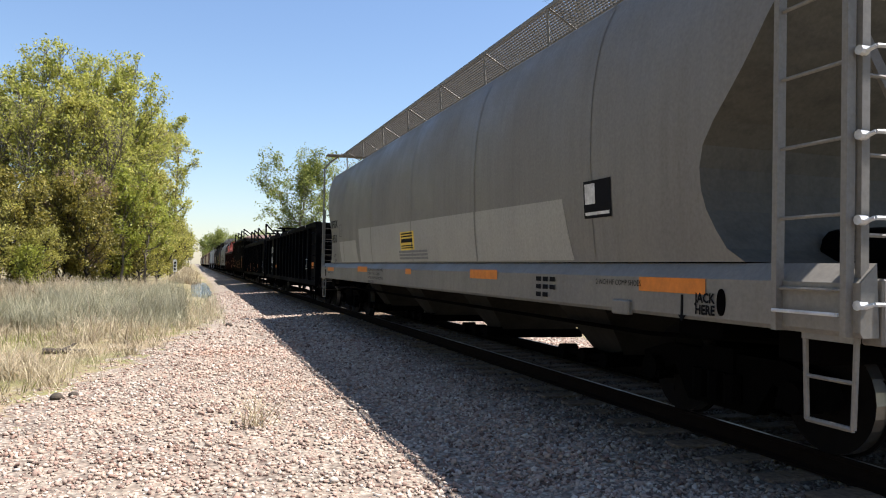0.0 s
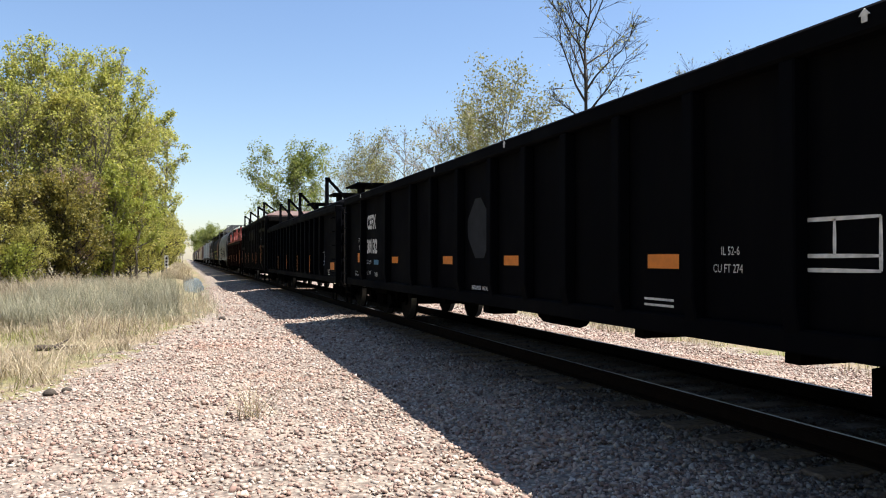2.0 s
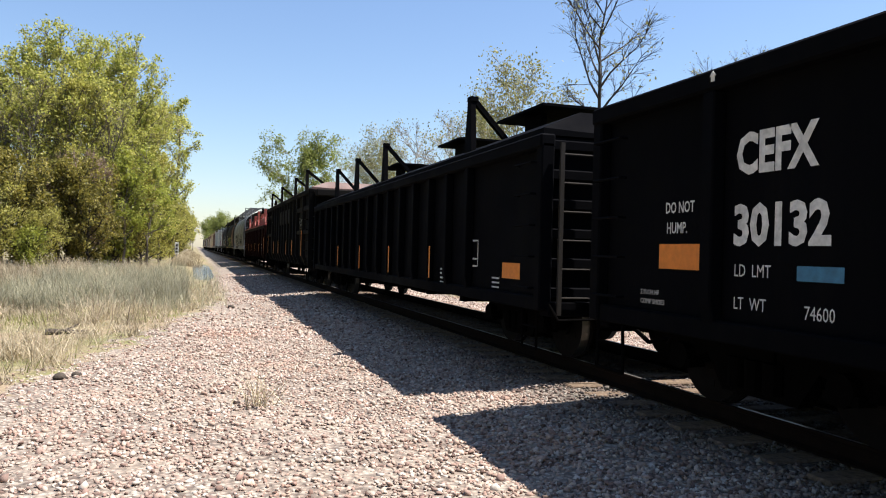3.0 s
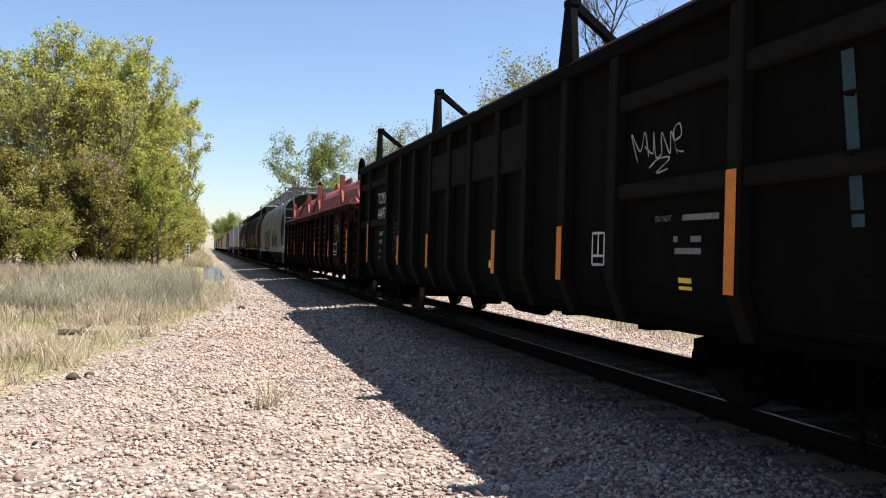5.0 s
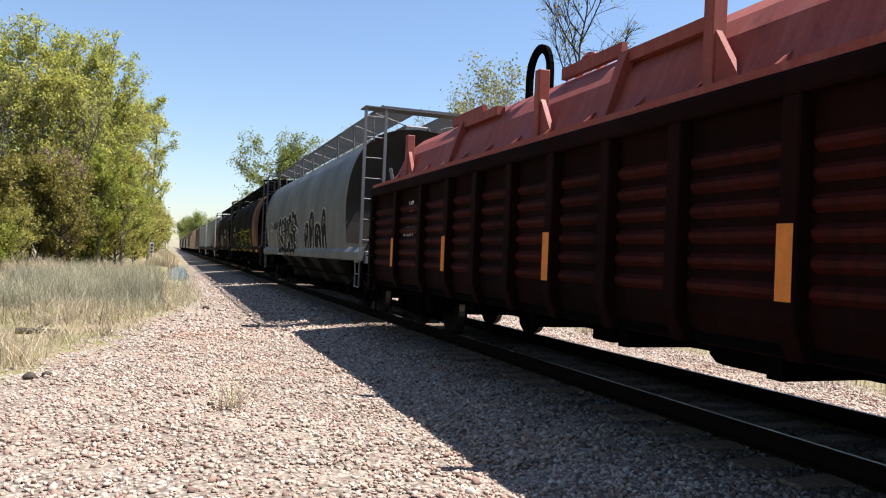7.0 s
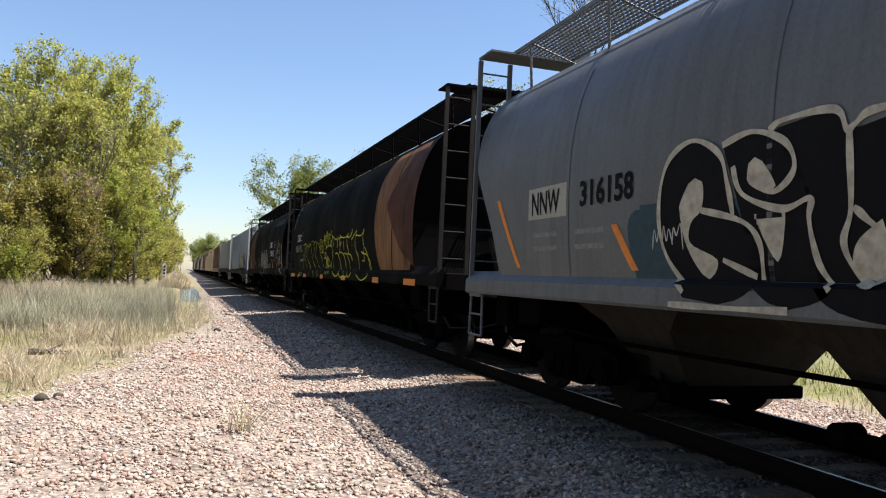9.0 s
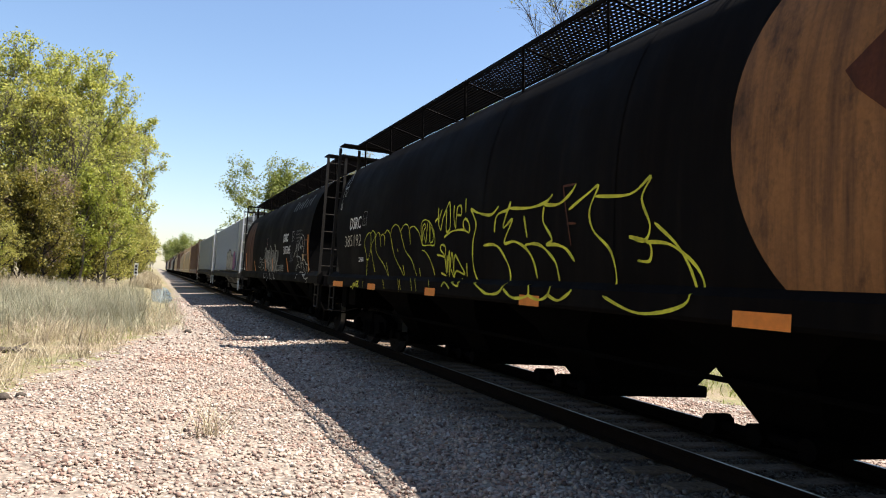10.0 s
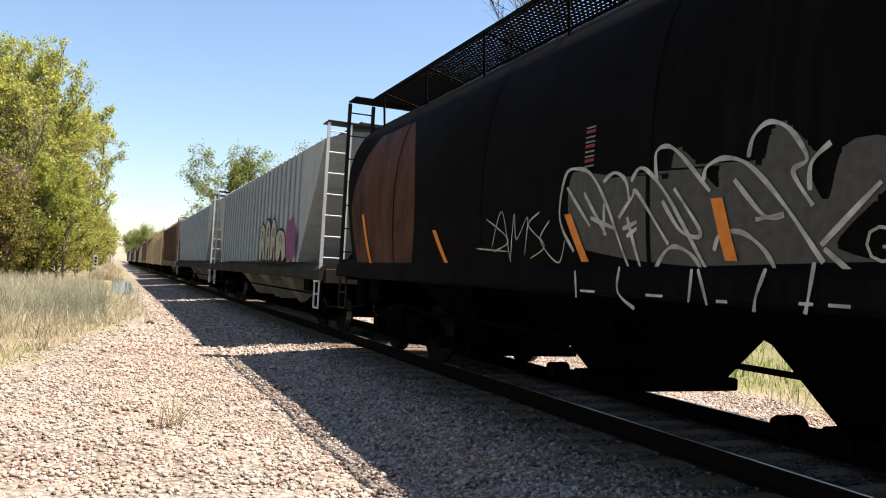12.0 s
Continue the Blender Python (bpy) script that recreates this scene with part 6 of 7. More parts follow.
for line in (
        [[(9.59, 1.54), (9.81, 1.84), (9.72, 2.22), (9.53, 2.26), (9.31, 2.18), (9.08, 1.90), (8.82, 1.40)],
         [(9.69, 2.11), (9.33, 1.75)],
         [(9.42, 2.04), (9.10, 1.67)],
         [(9.32, 1.82), (8.99, 1.72)],
         [(9.13, 1.93), (9.13, 1.67)]],
        [[(9.14, 2.11), (8.99, 2.17), (8.84, 2.09), (8.79, 1.91)],
         [(8.93, 1.80), (8.76, 1.95), (8.69, 1.98), (8.34, 1.58)],
         [(8.88, 1.71), (8.70, 1.76)],
         [(8.83, 1.65), (8.70, 1.71)],
         [(8.82, 1.80), (8.67, 1.39)]],
        [[(8.77, 2.08), (8.67, 2.17), (8.53, 2.11), (8.30, 1.88), (7.96, 1.40)],
         [(8.40, 1.90), (8.20, 1.67), (8.00, 1.65), (8.27, 1.98)],
         [(8.51, 1.39), (8.37, 1.53), (8.25, 1.56), (8.10, 1.50), (8.01, 1.40)]],
        [[(8.46, 2.05), (8.48, 2.26), (8.36, 2.30), (8.20, 2.21), (7.91, 1.93)],
         [(7.97, 2.01), (7.94, 2.10), (7.77, 2.14), (7.55, 2.06), (7.27, 1.78), (7.02, 1.45)],
         [(7.69, 1.99), (7.44, 1.74), (7.29, 1.74), (7.51, 1.72)],
         [(7.88, 1.53), (7.81, 1.64), (7.62, 1.64), (7.45, 1.53), (7.37, 1.41)]],
        [[(7.57, 2.12), (7.53, 2.25), (7.41, 2.32), (7.25, 2.25), (7.12, 2.06), (7.22, 1.99), (7.08, 1.78)],
         [(7.10, 1.87), (7.09, 2.03), (6.96, 2.13)],
         [(7.03, 1.55), (6.65, 1.88)],
         [(7.01, 1.53), (6.66, 1.25), (6.64, 1.28)]]):
    bm = bmesh.new()
    for pts in line:
        stroke(bm, [(y + 0.1, z) for y, z in pts], 0.030, xa, 0.012, False)
    part("graffiti", bm, M_SPRAY, car, "tall white-edged sprayed letter")
for line in (
        [[(9.48, 1.37), (9.44, 1.14)], [(8.85, 1.41), (8.86, 1.21), (8.64, 1.09)]],
        [[(8.03, 1.40), (8.05, 1.17)], [(7.97, 1.40), (7.87, 1.16)]],
        [[(7.38, 1.41), (7.45, 1.24), (7.46, 1.14)], [(7.03, 1.45), (7.06, 1.26), (7.08, 1.15)]]):
    bm = bmesh.new()
    for pts in line:
        stroke(bm, [(y + 0.1, z) for y, z in pts], 0.024, lambda z: -1.622, 0.008, False)
    part("graffiti", bm, M_SPRAY, car)
for pts in (
        [(11.65, 1.59), (10.92, 1.55)],
        [(11.41, 1.91), (10.9, 1.67), (11.24, 1.55)],
        [(11.28, 1.59), (11.04, 1.97), (10.87, 1.44)],
        [(10.87, 1.44), (10.77, 1.93), (10.73, 1.67), (10.5, 1.88), (10.57, 1.51)],
        [(10.27, 1.92), (10.48, 1.8), (10.19, 1.6), (10.46, 1.48)],
        [(10.09, 1.83), (10.26, 1.65), (9.96, 1.44), (9.83, 1.64)]):
    bm = bmesh.new()
    stroke(bm, pts, 0.014, xa, 0.010)
    part("graffiti", bm, M_SPRAY, car, "white sprayed scrawl")
# overspray on the rivet strips below the sill, and a column of small marks
for y, w, z in ((9.38, 0.22, 1.19), (8.52, 0.19, 1.19), (7.84, 0.1, 1.18), (7.18, 0.1, 1.2), (6.96, 0.14, 1.2)):
    plate(car, y - w / 2, y + w / 2, z, z + 0.02, M_SPRAY, sill_x, "overspray")
for i in range(9):
    plate(car, 9.40, 9.54, 2.26 + i * 0.042, 2.275 + i * 0.042 + 0.012 * (i % 3 == 1), M_REDMARK if i % 3 == 1 else M_GREYTXT, xa, "text_bar")
letters(car, "GO HARD!!", 140.62 - S0, 1.45, 0.3, M_SPRAY, xa, -0.004, 0.85)
for pts in (
        [(3.68, 1.84), (3.51, 1.98), (3.3, 2.04)],
        [(3.4, 2.12), (3.37, 2.03)],
        [(3.36, 2.25), (3.2, 2.05), (3.06, 1.86), (3.24, 1.89)],
        [(3.03, 2.08), (3.04, 2.2), (3.11, 2.21), (2.99, 2.04), (2.88, 2.14)],
        [(2.7, 2.11), (2.8, 2.25), (2.74, 2.38), (2.57, 2.38), (2.43, 2.29), (2.42, 2.19), (2.54, 2.11), (2.55, 2.04)],
        [(2.53, 2.05), (2.88, 2.25), (2.94, 2.22), (2.91, 2.02)],
        [(2.48, 2.46), (2.28, 2.41), (2.15, 2.3), (2.11, 2.17), (2.18, 2.07), (2.16, 1.96)],
        [(2.42, 2.16), (2.29, 2.12)],
        [(3.31, 1.47), (3.18, 1.6), (2.94, 1.65)],
        [(3.01, 1.57), (2.99, 1.52)],
        [(3.01, 1.77), (2.92, 1.7), (2.83, 1.6), (2.68, 1.57), (2.6, 1.68), (2.66, 1.83), (2.87, 1.87), (3.03, 1.86), (3.01, 1.77)],
        [(2.59, 1.85), (2.5, 1.68), (2.37, 1.52)],
        [(2.53, 1.68), (2.31, 1.69), (2.11, 1.64), (2.1, 1.51), (2.03, 1.44)],
        [(2.23, 1.67), (2.22, 1.75), (2.13, 1.79), (1.93, 1.74), (1.75, 1.61), (1.66, 1.49), (1.64, 1.37), (1.69, 1.35), (1.88, 1.41), (1.95, 1.56)],
        [(1.79, 1.64), (1.6, 1.65), (1.42, 1.58), (1.26, 1.5)],
        [(2.99, 1.23), (2.84, 1.36), (2.67, 1.44), (2.43, 1.44), (2.14, 1.41), (1.84, 1.34), (1.65, 1.27)],
        [(1.59, 1.29), (1.42, 1.26), (1.21, 1.31), (1.36, 1.17)]):
    bm = bmesh.new()
    stroke(bm, pts, 0.025, xg, 0.012)
    part("graffiti", bm, M_SPRAY, car, "soft white sprayed scrawl")
for pts in (
        [(4.4, 2.03), (4.25, 1.89), (4.18, 1.99), (4.05, 1.86), (3.98, 2.0), (3.87, 2.0)],
        [(4.38, 1.82), (4.21, 1.85), (4.05, 1.81), (3.86, 1.81)],
        [(4.4, 1.74), (4.25, 1.8), (4.15, 1.73), (4.02, 1.77), (3.86, 1.78)]):
    bm = bmesh.new()
    stroke(bm, pts, 0.012, xa, 0.012)
    part("graffiti", bm, M_GREYTXT, car, "faint grey sprayed scrawl")
for y, za, zb, lean in ((135.08, 1.46, 2.42, 0.25), (138.36, 1.43, 1.84, 0.25), (141.52, 1.46, 1.88, 0.12), (143.21, 1.45, 1.87, 0.26), (146.21, 1.43, 1.84, 0.36), (149.20, 1.4, 2.2, 0.4)):
    plate(car, y - S0, y + 0.11 - S0, za, zb, M_ORANGE, xa, lean=lean, label="orange reflective strip", gap=0.016)
bm = bmesh.new()
for a, b in (((135.95, 1.9), (135.95, 2.3)), ((135.46, 1.9), (135.46, 2.3)), ((135.95, 2.3), (135.46, 2.3)), ((135.95, 1.9), (135.46, 1.9))):
    stroke(bm, [(a[0] - S0, a[1]), (b[0] - S0, b[1])], 0.022, xa, taper=False)
part("placard_frame", bm, M_SCORCH, car)
plate(car, 135.90 - S0, 136.12 - S0, 1.74, 1.93, M_TAN, xa, "paint_patch", "small tan patch", 0.012)
# slanted lettering high on the side, worn beyond reading
for i in range(7):
    plate(car, 136.16 - S0 + i * 0.42, 136.34 - S0 + i * 0.42, 3.28 - 0.02 * (i % 2), 3.5 + 0.08 * (i % 3 == 0), M_DIMFILL, xa, "text_bar", lean=-0.14)

S0 = 152.4
car, xa = hopper("ribbed_hopper", "light blue-grey ribbed covered hopper with graffiti and pale ladders", S0, 17.6, SEC_I, END_I, M_RIBBED, (1.06, 1.26), (4.30, 0.9), 3, frame_mat=M_DIMGREY, ladder_mat=M_PALE, ribs=24)
XR = lambda z: -1.612
bubble(car, 159.30 - S0, 1.46, 3.6, 1.05, 4, M_BLACKTXT, M_CREAM, XR, 41, 0.05, label="cream letters with black edges")
bm = bmesh.new()
blob(bm, [(155.70 - S0, 1.5), (155.80 - S0, 2.1), (155.39 - S0, 2.4), (154.77 - S0, 2.2), (154.72 - S0, 1.6), (155.18 - S0, 1.45)], XR)
part("graffiti", bm, M_PINK, car, "purple sprayed letter")
ribbed, rx = hopper("ribbed_hopper", "light blue-grey ribbed covered hopper with pale ladders", 171.2, 19.3, SEC_I, END_I, M_RIBBED, (1.06, 1.26), (4.30, 0.9), 3, frame_mat=M_DIMGREY, ladder_mat=M_PALE, ribs=24)
# the rest of the train, far down the line
FAR = []
for nm, lab, m, sec, en, rb in (("ribbed_hopper", "dark brown ribbed covered hopper", M_BROWN, SEC_I, END_I, 22), ("covered_hopper", "tan rounded covered hopper", M_TAN, SEC_C, END_C, 0), ("covered_hopper", "dark rounded covered hopper", M_BLACKCAR, SEC_C, END_C, 0), ("covered_hopper", "grey rounded covered hopper", M_GREY, SEC_C, END_C, 0)):
    c, _ = hopper(nm, lab, 0, 17.0, sec, en, m, (1.0, 1.27), (4.40, 1.1), 3, simple=True, ribs=rb)
    CARS.pop()
    FAR.append(c)
s = 191.7
for i, k in enumerate((0, 1, 1, 0, 1, 2, 3, 0, 2, 1, 3, 2, 0)):
    c = FAR[k] if i in (0, 1, 5, 6) else copy_thing(FAR[k], pose(0, 0, 0))
    CARS.append((c, s))
    s += 18.6


# ---------------------------------------------------------------- vegetation
def leaf_cloud(name, centres, spread, count, size, rng, mat, parent, flat=1.0):
    """Many small leaves (one diamond each) scattered about the given centres."""
    wgt = rng.exponential(1.0, len(centres)) ** 0.9
    c = np.asarray(centres)[rng.choice(len(centres), count, p=wgt / wgt.sum())]
    p = c + rng.normal(0, 1, (count, 3)) * np.array([spread, spread, spread * flat])
    a = rng.normal(0, 1, (count, 3))
    a /= np.linalg.norm(a, axis=1, keepdims=True)
    b = np.cross(a, rng.normal(0, 1, (count, 3)))
    b /= np.linalg.norm(b, axis=1, keepdims=True)
    s = size * rng.uniform(0.6, 1.35, (count, 1))
    v = np.stack([p - a * s, p + b * s * 0.55, p + a * s, p - b * s * 0.55], 1).reshape(-1, 3)
    me = bpy.data.meshes.new(name)
    me.vertices.add(len(v))
    me.vertices.foreach_set("co", v.astype(np.float32).ravel())
    me.loops.add(count * 4)
    me.loops.foreach_set("vertex_index", np.arange(count * 4, dtype=np.int32))
    me.polygons.add(count)
    me.polygons.foreach_set("loop_start", np.arange(0, count * 4, 4, dtype=np.int32))
    me.update()
    me.validate()
    return part(name, me, mat, parent)


def limbs(rng, height, spread, start=0.25, n=14, sub=4, twig=3, lean=0.35, r=None):
    """Segments (a, b, r0, r1) of a trunk with limbs and twigs, and the tips that carry leaves."""
    segs, tips = [], []
    r = r or height * 0.011
    k = 8
    pts = [np.array([0.0, 0.0, -0.2])]
    for i in range(1, k + 1):
        pts.append(np.array([rng.normal(0, 0.012) * height, rng.normal(0, 0.012) * height, height * 0.96 * i / k]))
    for i in range(k):
        segs.append((pts[i], pts[i + 1], r * (1 - i / k) + 0.03, r * (1 - (i + 1) / k) + 0.025))
    tips.append(pts[-1])
    for j in range(n):
        f = start + (0.97 - start) * (j + rng.uniform(0, 1)) / n
        i = min(int(f * k), k - 1)
        base = pts[i] + (pts[i + 1] - pts[i]) * (f * k - i)
        ang = j * 2.4 + rng.uniform(-0.5, 0.5)
        reach = spread * (0.45 + 0.75 * math.sin(math.pi * min(max((f - start) / (1.0 - start), 0.08), 0.95)) ** 0.7) * rng.uniform(0.6, 1.1)
        p, rad = base, r * (1 - f) * 0.6 + 0.03
        d = np.array([math.cos(ang), math.sin(ang), rng.uniform(0.3, 1.0) + lean])
        d /= np.linalg.norm(d)
        for q in range(4):
            d2 = d + rng.normal(0, 0.16, 3) + np.array([0, 0, 0.10])
            d2 /= np.linalg.norm(d2)
            e = p + d2 * reach / 3.4
            segs.append((p, e, rad * (1 - q * 0.22), rad * (0.78 - q * 0.22) + 0.008))
            if q:
                tips.append(e)
            for _ in range(sub if q else 1):
                t = d2 + rng.normal(0, 0.55, 3) + np.array([0, 0, 0.25])
                t /= np.linalg.norm(t)
                m = p + (e - p) * rng.uniform(0.2, 1)
                te = m + t * reach * rng.uniform(0.18, 0.36)
                segs.append((m, te, 0.022, 0.010))
                tips.append(te)
                for _ in range(twig):
                    w = t + rng.normal(0, 0.6, 3)
                    w /= np.linalg.norm(w)
                    we = te + w * reach * rng.uniform(0.08, 0.2)
                    segs.append((m + (te - m) * rng.uniform(0.4, 1), we, 0.011, 0.006))
                    tips.append(we)
            p, d = e, d2
    return segs, tips


def wood(name, segs, mat, parent, sides=5):
    a = np.array([s[0] for s in segs])
    b = np.array([s[1] for s in segs])
    r0 = np.array([s[2] for s in segs])[:, None]
    r1 = np.array([s[3] for s in segs])[:, None]
    d = b - a
    d /= np.linalg.norm(d, axis=1, keepdims=True) + 1e-9
    u = np.cross(d, np.array([0.31, 0.52, 0.79]))
    u /= np.linalg.norm(u, axis=1, keepdims=True) + 1e-9
    w = np.cross(d, u)
    v = []
    for p, r in ((a, r0), (b, r1)):
        for i in range(sides):
            t = 2 * math.pi * i / sides
            v.append(p + (u * math.cos(t) + w * math.sin(t)) * r)
    v = np.stack(v, 1).reshape(-1, 3)
    base = np.arange(len(segs)) * sides * 2
    faces = []
    for i in range(sides):
        j = (i + 1) % sides
        faces.append(np.stack([base + i, base + j, base + sides + j, base + sides + i], 1))
    f = np.concatenate(faces)
    me = bpy.data.meshes.new(name)
    me.from_pydata(v.tolist(), [], f.tolist())
    me.polygons.foreach_set("use_smooth", [True] * len(me.polygons))
    return part(name, me, mat, parent)


def tree(label, seed, h, spread, leaves, size, leaf, bark=None, start=0.25, n=14, clump=0.5, group="trees along the line", **kw):
    rng = np.random.default_rng(seed)
    t = thing("tree", label, "tree", group)
    segs, tips = limbs(rng, h, spread, start, n, **kw)
    wood("trunk", segs, bark or M_BARK, t)
    if leaves:
        leaf_cloud("crown", tips, clump, leaves, size, rng, leaf, t)
    return t


def place(t, x, y, turn=0, scale=1.0):
    t.matrix_basis = pose(x, y, height(x, y) - 0.05, 0, 0, turn)
    t.scale = (scale, scale, scale)
    return t


def again(t, x, y, turn, scale):
    c = copy_thing(t, pose(0, 0, 0))
    return place(c, x, y, turn, scale)


LEAFY = "tall cottonwood tree in yellow-green spring leaf"
kinds = [
    tree(LEAFY, 1, 16.0, 4.2, 13500, 0.105, M_LEAF, None, 0.25, 20, 0.17, lean=1.1, r=0.15),
    tree(LEAFY, 2, 15.2, 3.8, 12500, 0.105, M_LEAF, None, 0.3, 18, 0.17, lean=1.1, r=0.14),
    tree("slender tree in olive spring leaf", 3, 13.5, 3.2, 10500, 0.10, M_LEAF2, None, 0.25, 18, 0.17, lean=1.2, r=0.12),
    tree("grey-stemmed tree with sparse spring leaf", 4, 12.0, 3.4, 3600, 0.10, M_LEAF, None, 0.08, 22, 0.2, lean=2.0, r=0.13),
]
spots = [(0, -5.3, 69, 200, 0.95), (2, -4.3, 76, 140, 1.0), (0, -6.8, 66, 0, 1.0), (1, -7.2, 75, 40, 1.0), (0, -9.8, 64, 100, 1.0), (1, -13.2, 66, 160, 1.0), (0, -17, 68, 220, 0.95), (2, -6.3, 82, 20, 1.05), (2, -8.5, 58, 70, 0.9), (3, -6.0, 58, 0, 0.95), (3, -8.0, 57.5, 40, 0.85), (3, -10.5, 57, 80, 0.95), (3, -12.4, 58, 300, 0.9), (3, -14, 58, 150, 0.95), (2, -12, 72, 200, 1.05), (2, -19.5, 62, 250, 1.0), (0, -22, 70, 300, 1.0),
         (1, -7.0, 104, 30, 1.1), (0, -6.5, 96, 66, 1.05), (2, -6.6, 118, 99, 1.0), (0, -7.5, 135, 130, 1.0), (2, -2.6, 150, 170, 0.62), (1, -5.0, 170, 200, 0.7), (2, -1.8, 195, 240, 0.7), (0, -4.0, 225, 280, 0.7), (1, -1.4, 260, 320, 0.7), (2, -1.0, 300, 10, 0.8), (0, -2.0, 350, 10, 0.8), (0, -11, 110, 60, 1.0), (1, -10, 150, 10, 1.0), (0, -9, 200, 15, 0.9), (2, -26, 66, 33, 1.0), (1, -30, 72, 77, 1.0), (3, -6.2, 92, 210, 0.9), (3, -18, 57, 260, 0.9)]
used = set()
for k, x, y, turn, sc in spots:
    if k in used:
        again(kinds[k], x, y, turn, sc)
    else:
        used.add(k)
        place(kinds[k], x, y, turn, sc)


def cedar(label, seed, h, spread, leaves, mat, name="cedar"):
    rng = np.random.default_rng(seed)
    t = thing(name, label, "bush", "bushes along the line")
    segs, tips = limbs(rng, h, spread, 0.04, 26, 3, 2, 0.15, h * 0.012)
    tips = [p for p in tips if p[2] > 0.1]
    wood("trunk", segs, M_DARKBARK, t, 4)
    leaf_cloud("crown", tips, 0.17, int(leaves * 1.2), 0.08, rng, mat, t)
    return t


ced = [cedar("dense olive cedar bush", 11, 6.2, 2.3, 11000, M_CEDAR), cedar("dense olive cedar bush", 12, 5.0, 2.2, 9000, M_CEDAR), cedar("olive-brown leafy scrub bush", 13, 4.2, 2.3, 6500, M_LEAF2, "bush"), cedar("bright young bush in fresh leaf", 14, 2.6, 1.0, 2500, M_BRIGHT, "bush")]
used = set()
for k, x, y, turn, sc in [(0, -5.2, 60, 0, 1.0), (0, -8.0, 55, 50, 1.0), (1, -10.2, 53, 90, 1.05), (0, -12.6, 54, 140, 1.05), (1, -15.2, 54, 190, 1.1), (0, -18, 56, 230, 1.0), (1, -6.6, 54, 280, 0.95), (2, -4.2, 66, 10, 1.1), (2, -3.4, 78, 60, 1.2), (2, -11.5, 50.5, 100, 0.8), (1, -3.7, 92, 30, 1.2), (2, -3.2, 108, 150, 1.2), (0, -3.9, 124, 200, 1.0), (2, -3.0, 145, 250, 1.2), (1, -3.6, 165, 300, 1.2), (2, -3.2, 190, 20, 1.2), (0, -21, 56, 60, 1.0), (1, -24, 55, 120, 1.0), (2, -8.9, 51.5, 220, 0.7), (3, -9.2, 50, 0, 0.85), (3, -5.4, 58, 90, 1.3), (3, -13.6, 50, 180, 0.6), (2, -17, 51, 300, 0.9), (2, -5.0, 70, 44, 1.2)]:
    if k in used:
        again(ced[k], x, y, turn, sc)
    else:
        used.add(k)
        place(ced[k], x, y, turn, sc)

slim = tree("slender tall tree with thin spring leaf", 31, 18.5, 1.7, 5600, 0.12, M_LEAF, None, 0.2, 22, 0.22)
place(slim, -2.3, 91)
# understorey: fresh green saplings and a thicket of bare brown brush
fresh = tree("young tree in bright fresh leaf", 41, 7.2, 1.9, 6500, 0.085, M_BRIGHT, None, 0.3, 16, 0.16, lean=0.3)
place(fresh, -4.6, 57)
for x, y, turn, sc in ((-3.3, 60, 80, 0.9), (-5.9, 59, 170, 1.0), (-2.9, 70, 30, 0.85)):
    again(fresh, x, y, turn, sc)
brush = tree("leafless purple-brown brush thicket", 42, 6.6, 2.4, 700, 0.07, M_LEAF2, M_BRUSH, 0.03, 30, 0.25, lean=0.9, sub=6, twig=5, r=0.06, group="bushes along the line")
place(brush, -6.6, 56)
for x, y, turn, sc in ((-8.1, 57.4, 120, 0.95), (-10.0, 57.8, 40, 0.8)):
    again(brush, x, y, turn, sc)
# unseen trees added past the camera's side, to dim sky light on the train
for i, y in enumerate(range(-40, 48, 11)):
    again(kinds[i % 3], -13.5 - (i * 5 % 4) - max(0, y - 20) * 0.12, y + (i * 3 % 4), i * 67, 1.0)
    again(ced[i % 2], -11.8 - (i * 7 % 3) * 0.6 - max(0, y - 20) * 0.16, y + 3, i * 41, 1.0)

# beyond the train
place(tree("broad tree in full green leaf", 21, 16.0, 5.4, 17000, 0.16, M_LEAF3, None, 0.16, 24, 0.36), 15.5, 118)
bare = tree("bare tall tree with dark branches", 22, 20.0, 4.6, 900, 0.11, M_BUDS, M_DARKBARK, 0.4, 17, 0.3, sub=5, twig=5, r=0.19)
place(bare, 25, 44.5)
again(bare, 26, 34, 130, 0.46)
again(bare, 26, 30, 40, 0.45)
bud = tree("thin tree with pale yellow buds", 23, 13.2, 4.2, 6500, 0.12, M_BUDS, M_PALEBARK, 0.3, 18, 0.4)
place(bud, 25, 58)
again(bud, 25, 66, 60, 0.9)
twiggy = tree("bare grey twiggy tree", 24, 14.0, 3.4, 500, 0.11, M_BUDS, M_PALEBARK, 0.25, 18, 0.3, sub=4, twig=4)
place(twiggy, 25, 75)
again(twiggy, 25, 88, 90, 1.05)
again(bud, 22, 93, 160, 0.98)
again(twiggy, 20, 104, 250, 0.86)
again(bud, 25, 110, 200, 0.95)
far = tree("broad tree in full green leaf", 25, 15, 5.5, 7000, 0.3, M_LEAF3, None, 0.15, 16, 0.9)
place(far, 12, 400)
for x, y, sc in ((18, 385, 0.8), (26, 380, 0.75), (36, 390, 0.7), (8.5, 520, 1.1), (17, 300, 0.6), (23, 260, 0.6), (16, 340, 0.7)):
    again(far, x, y, x * 37, sc)


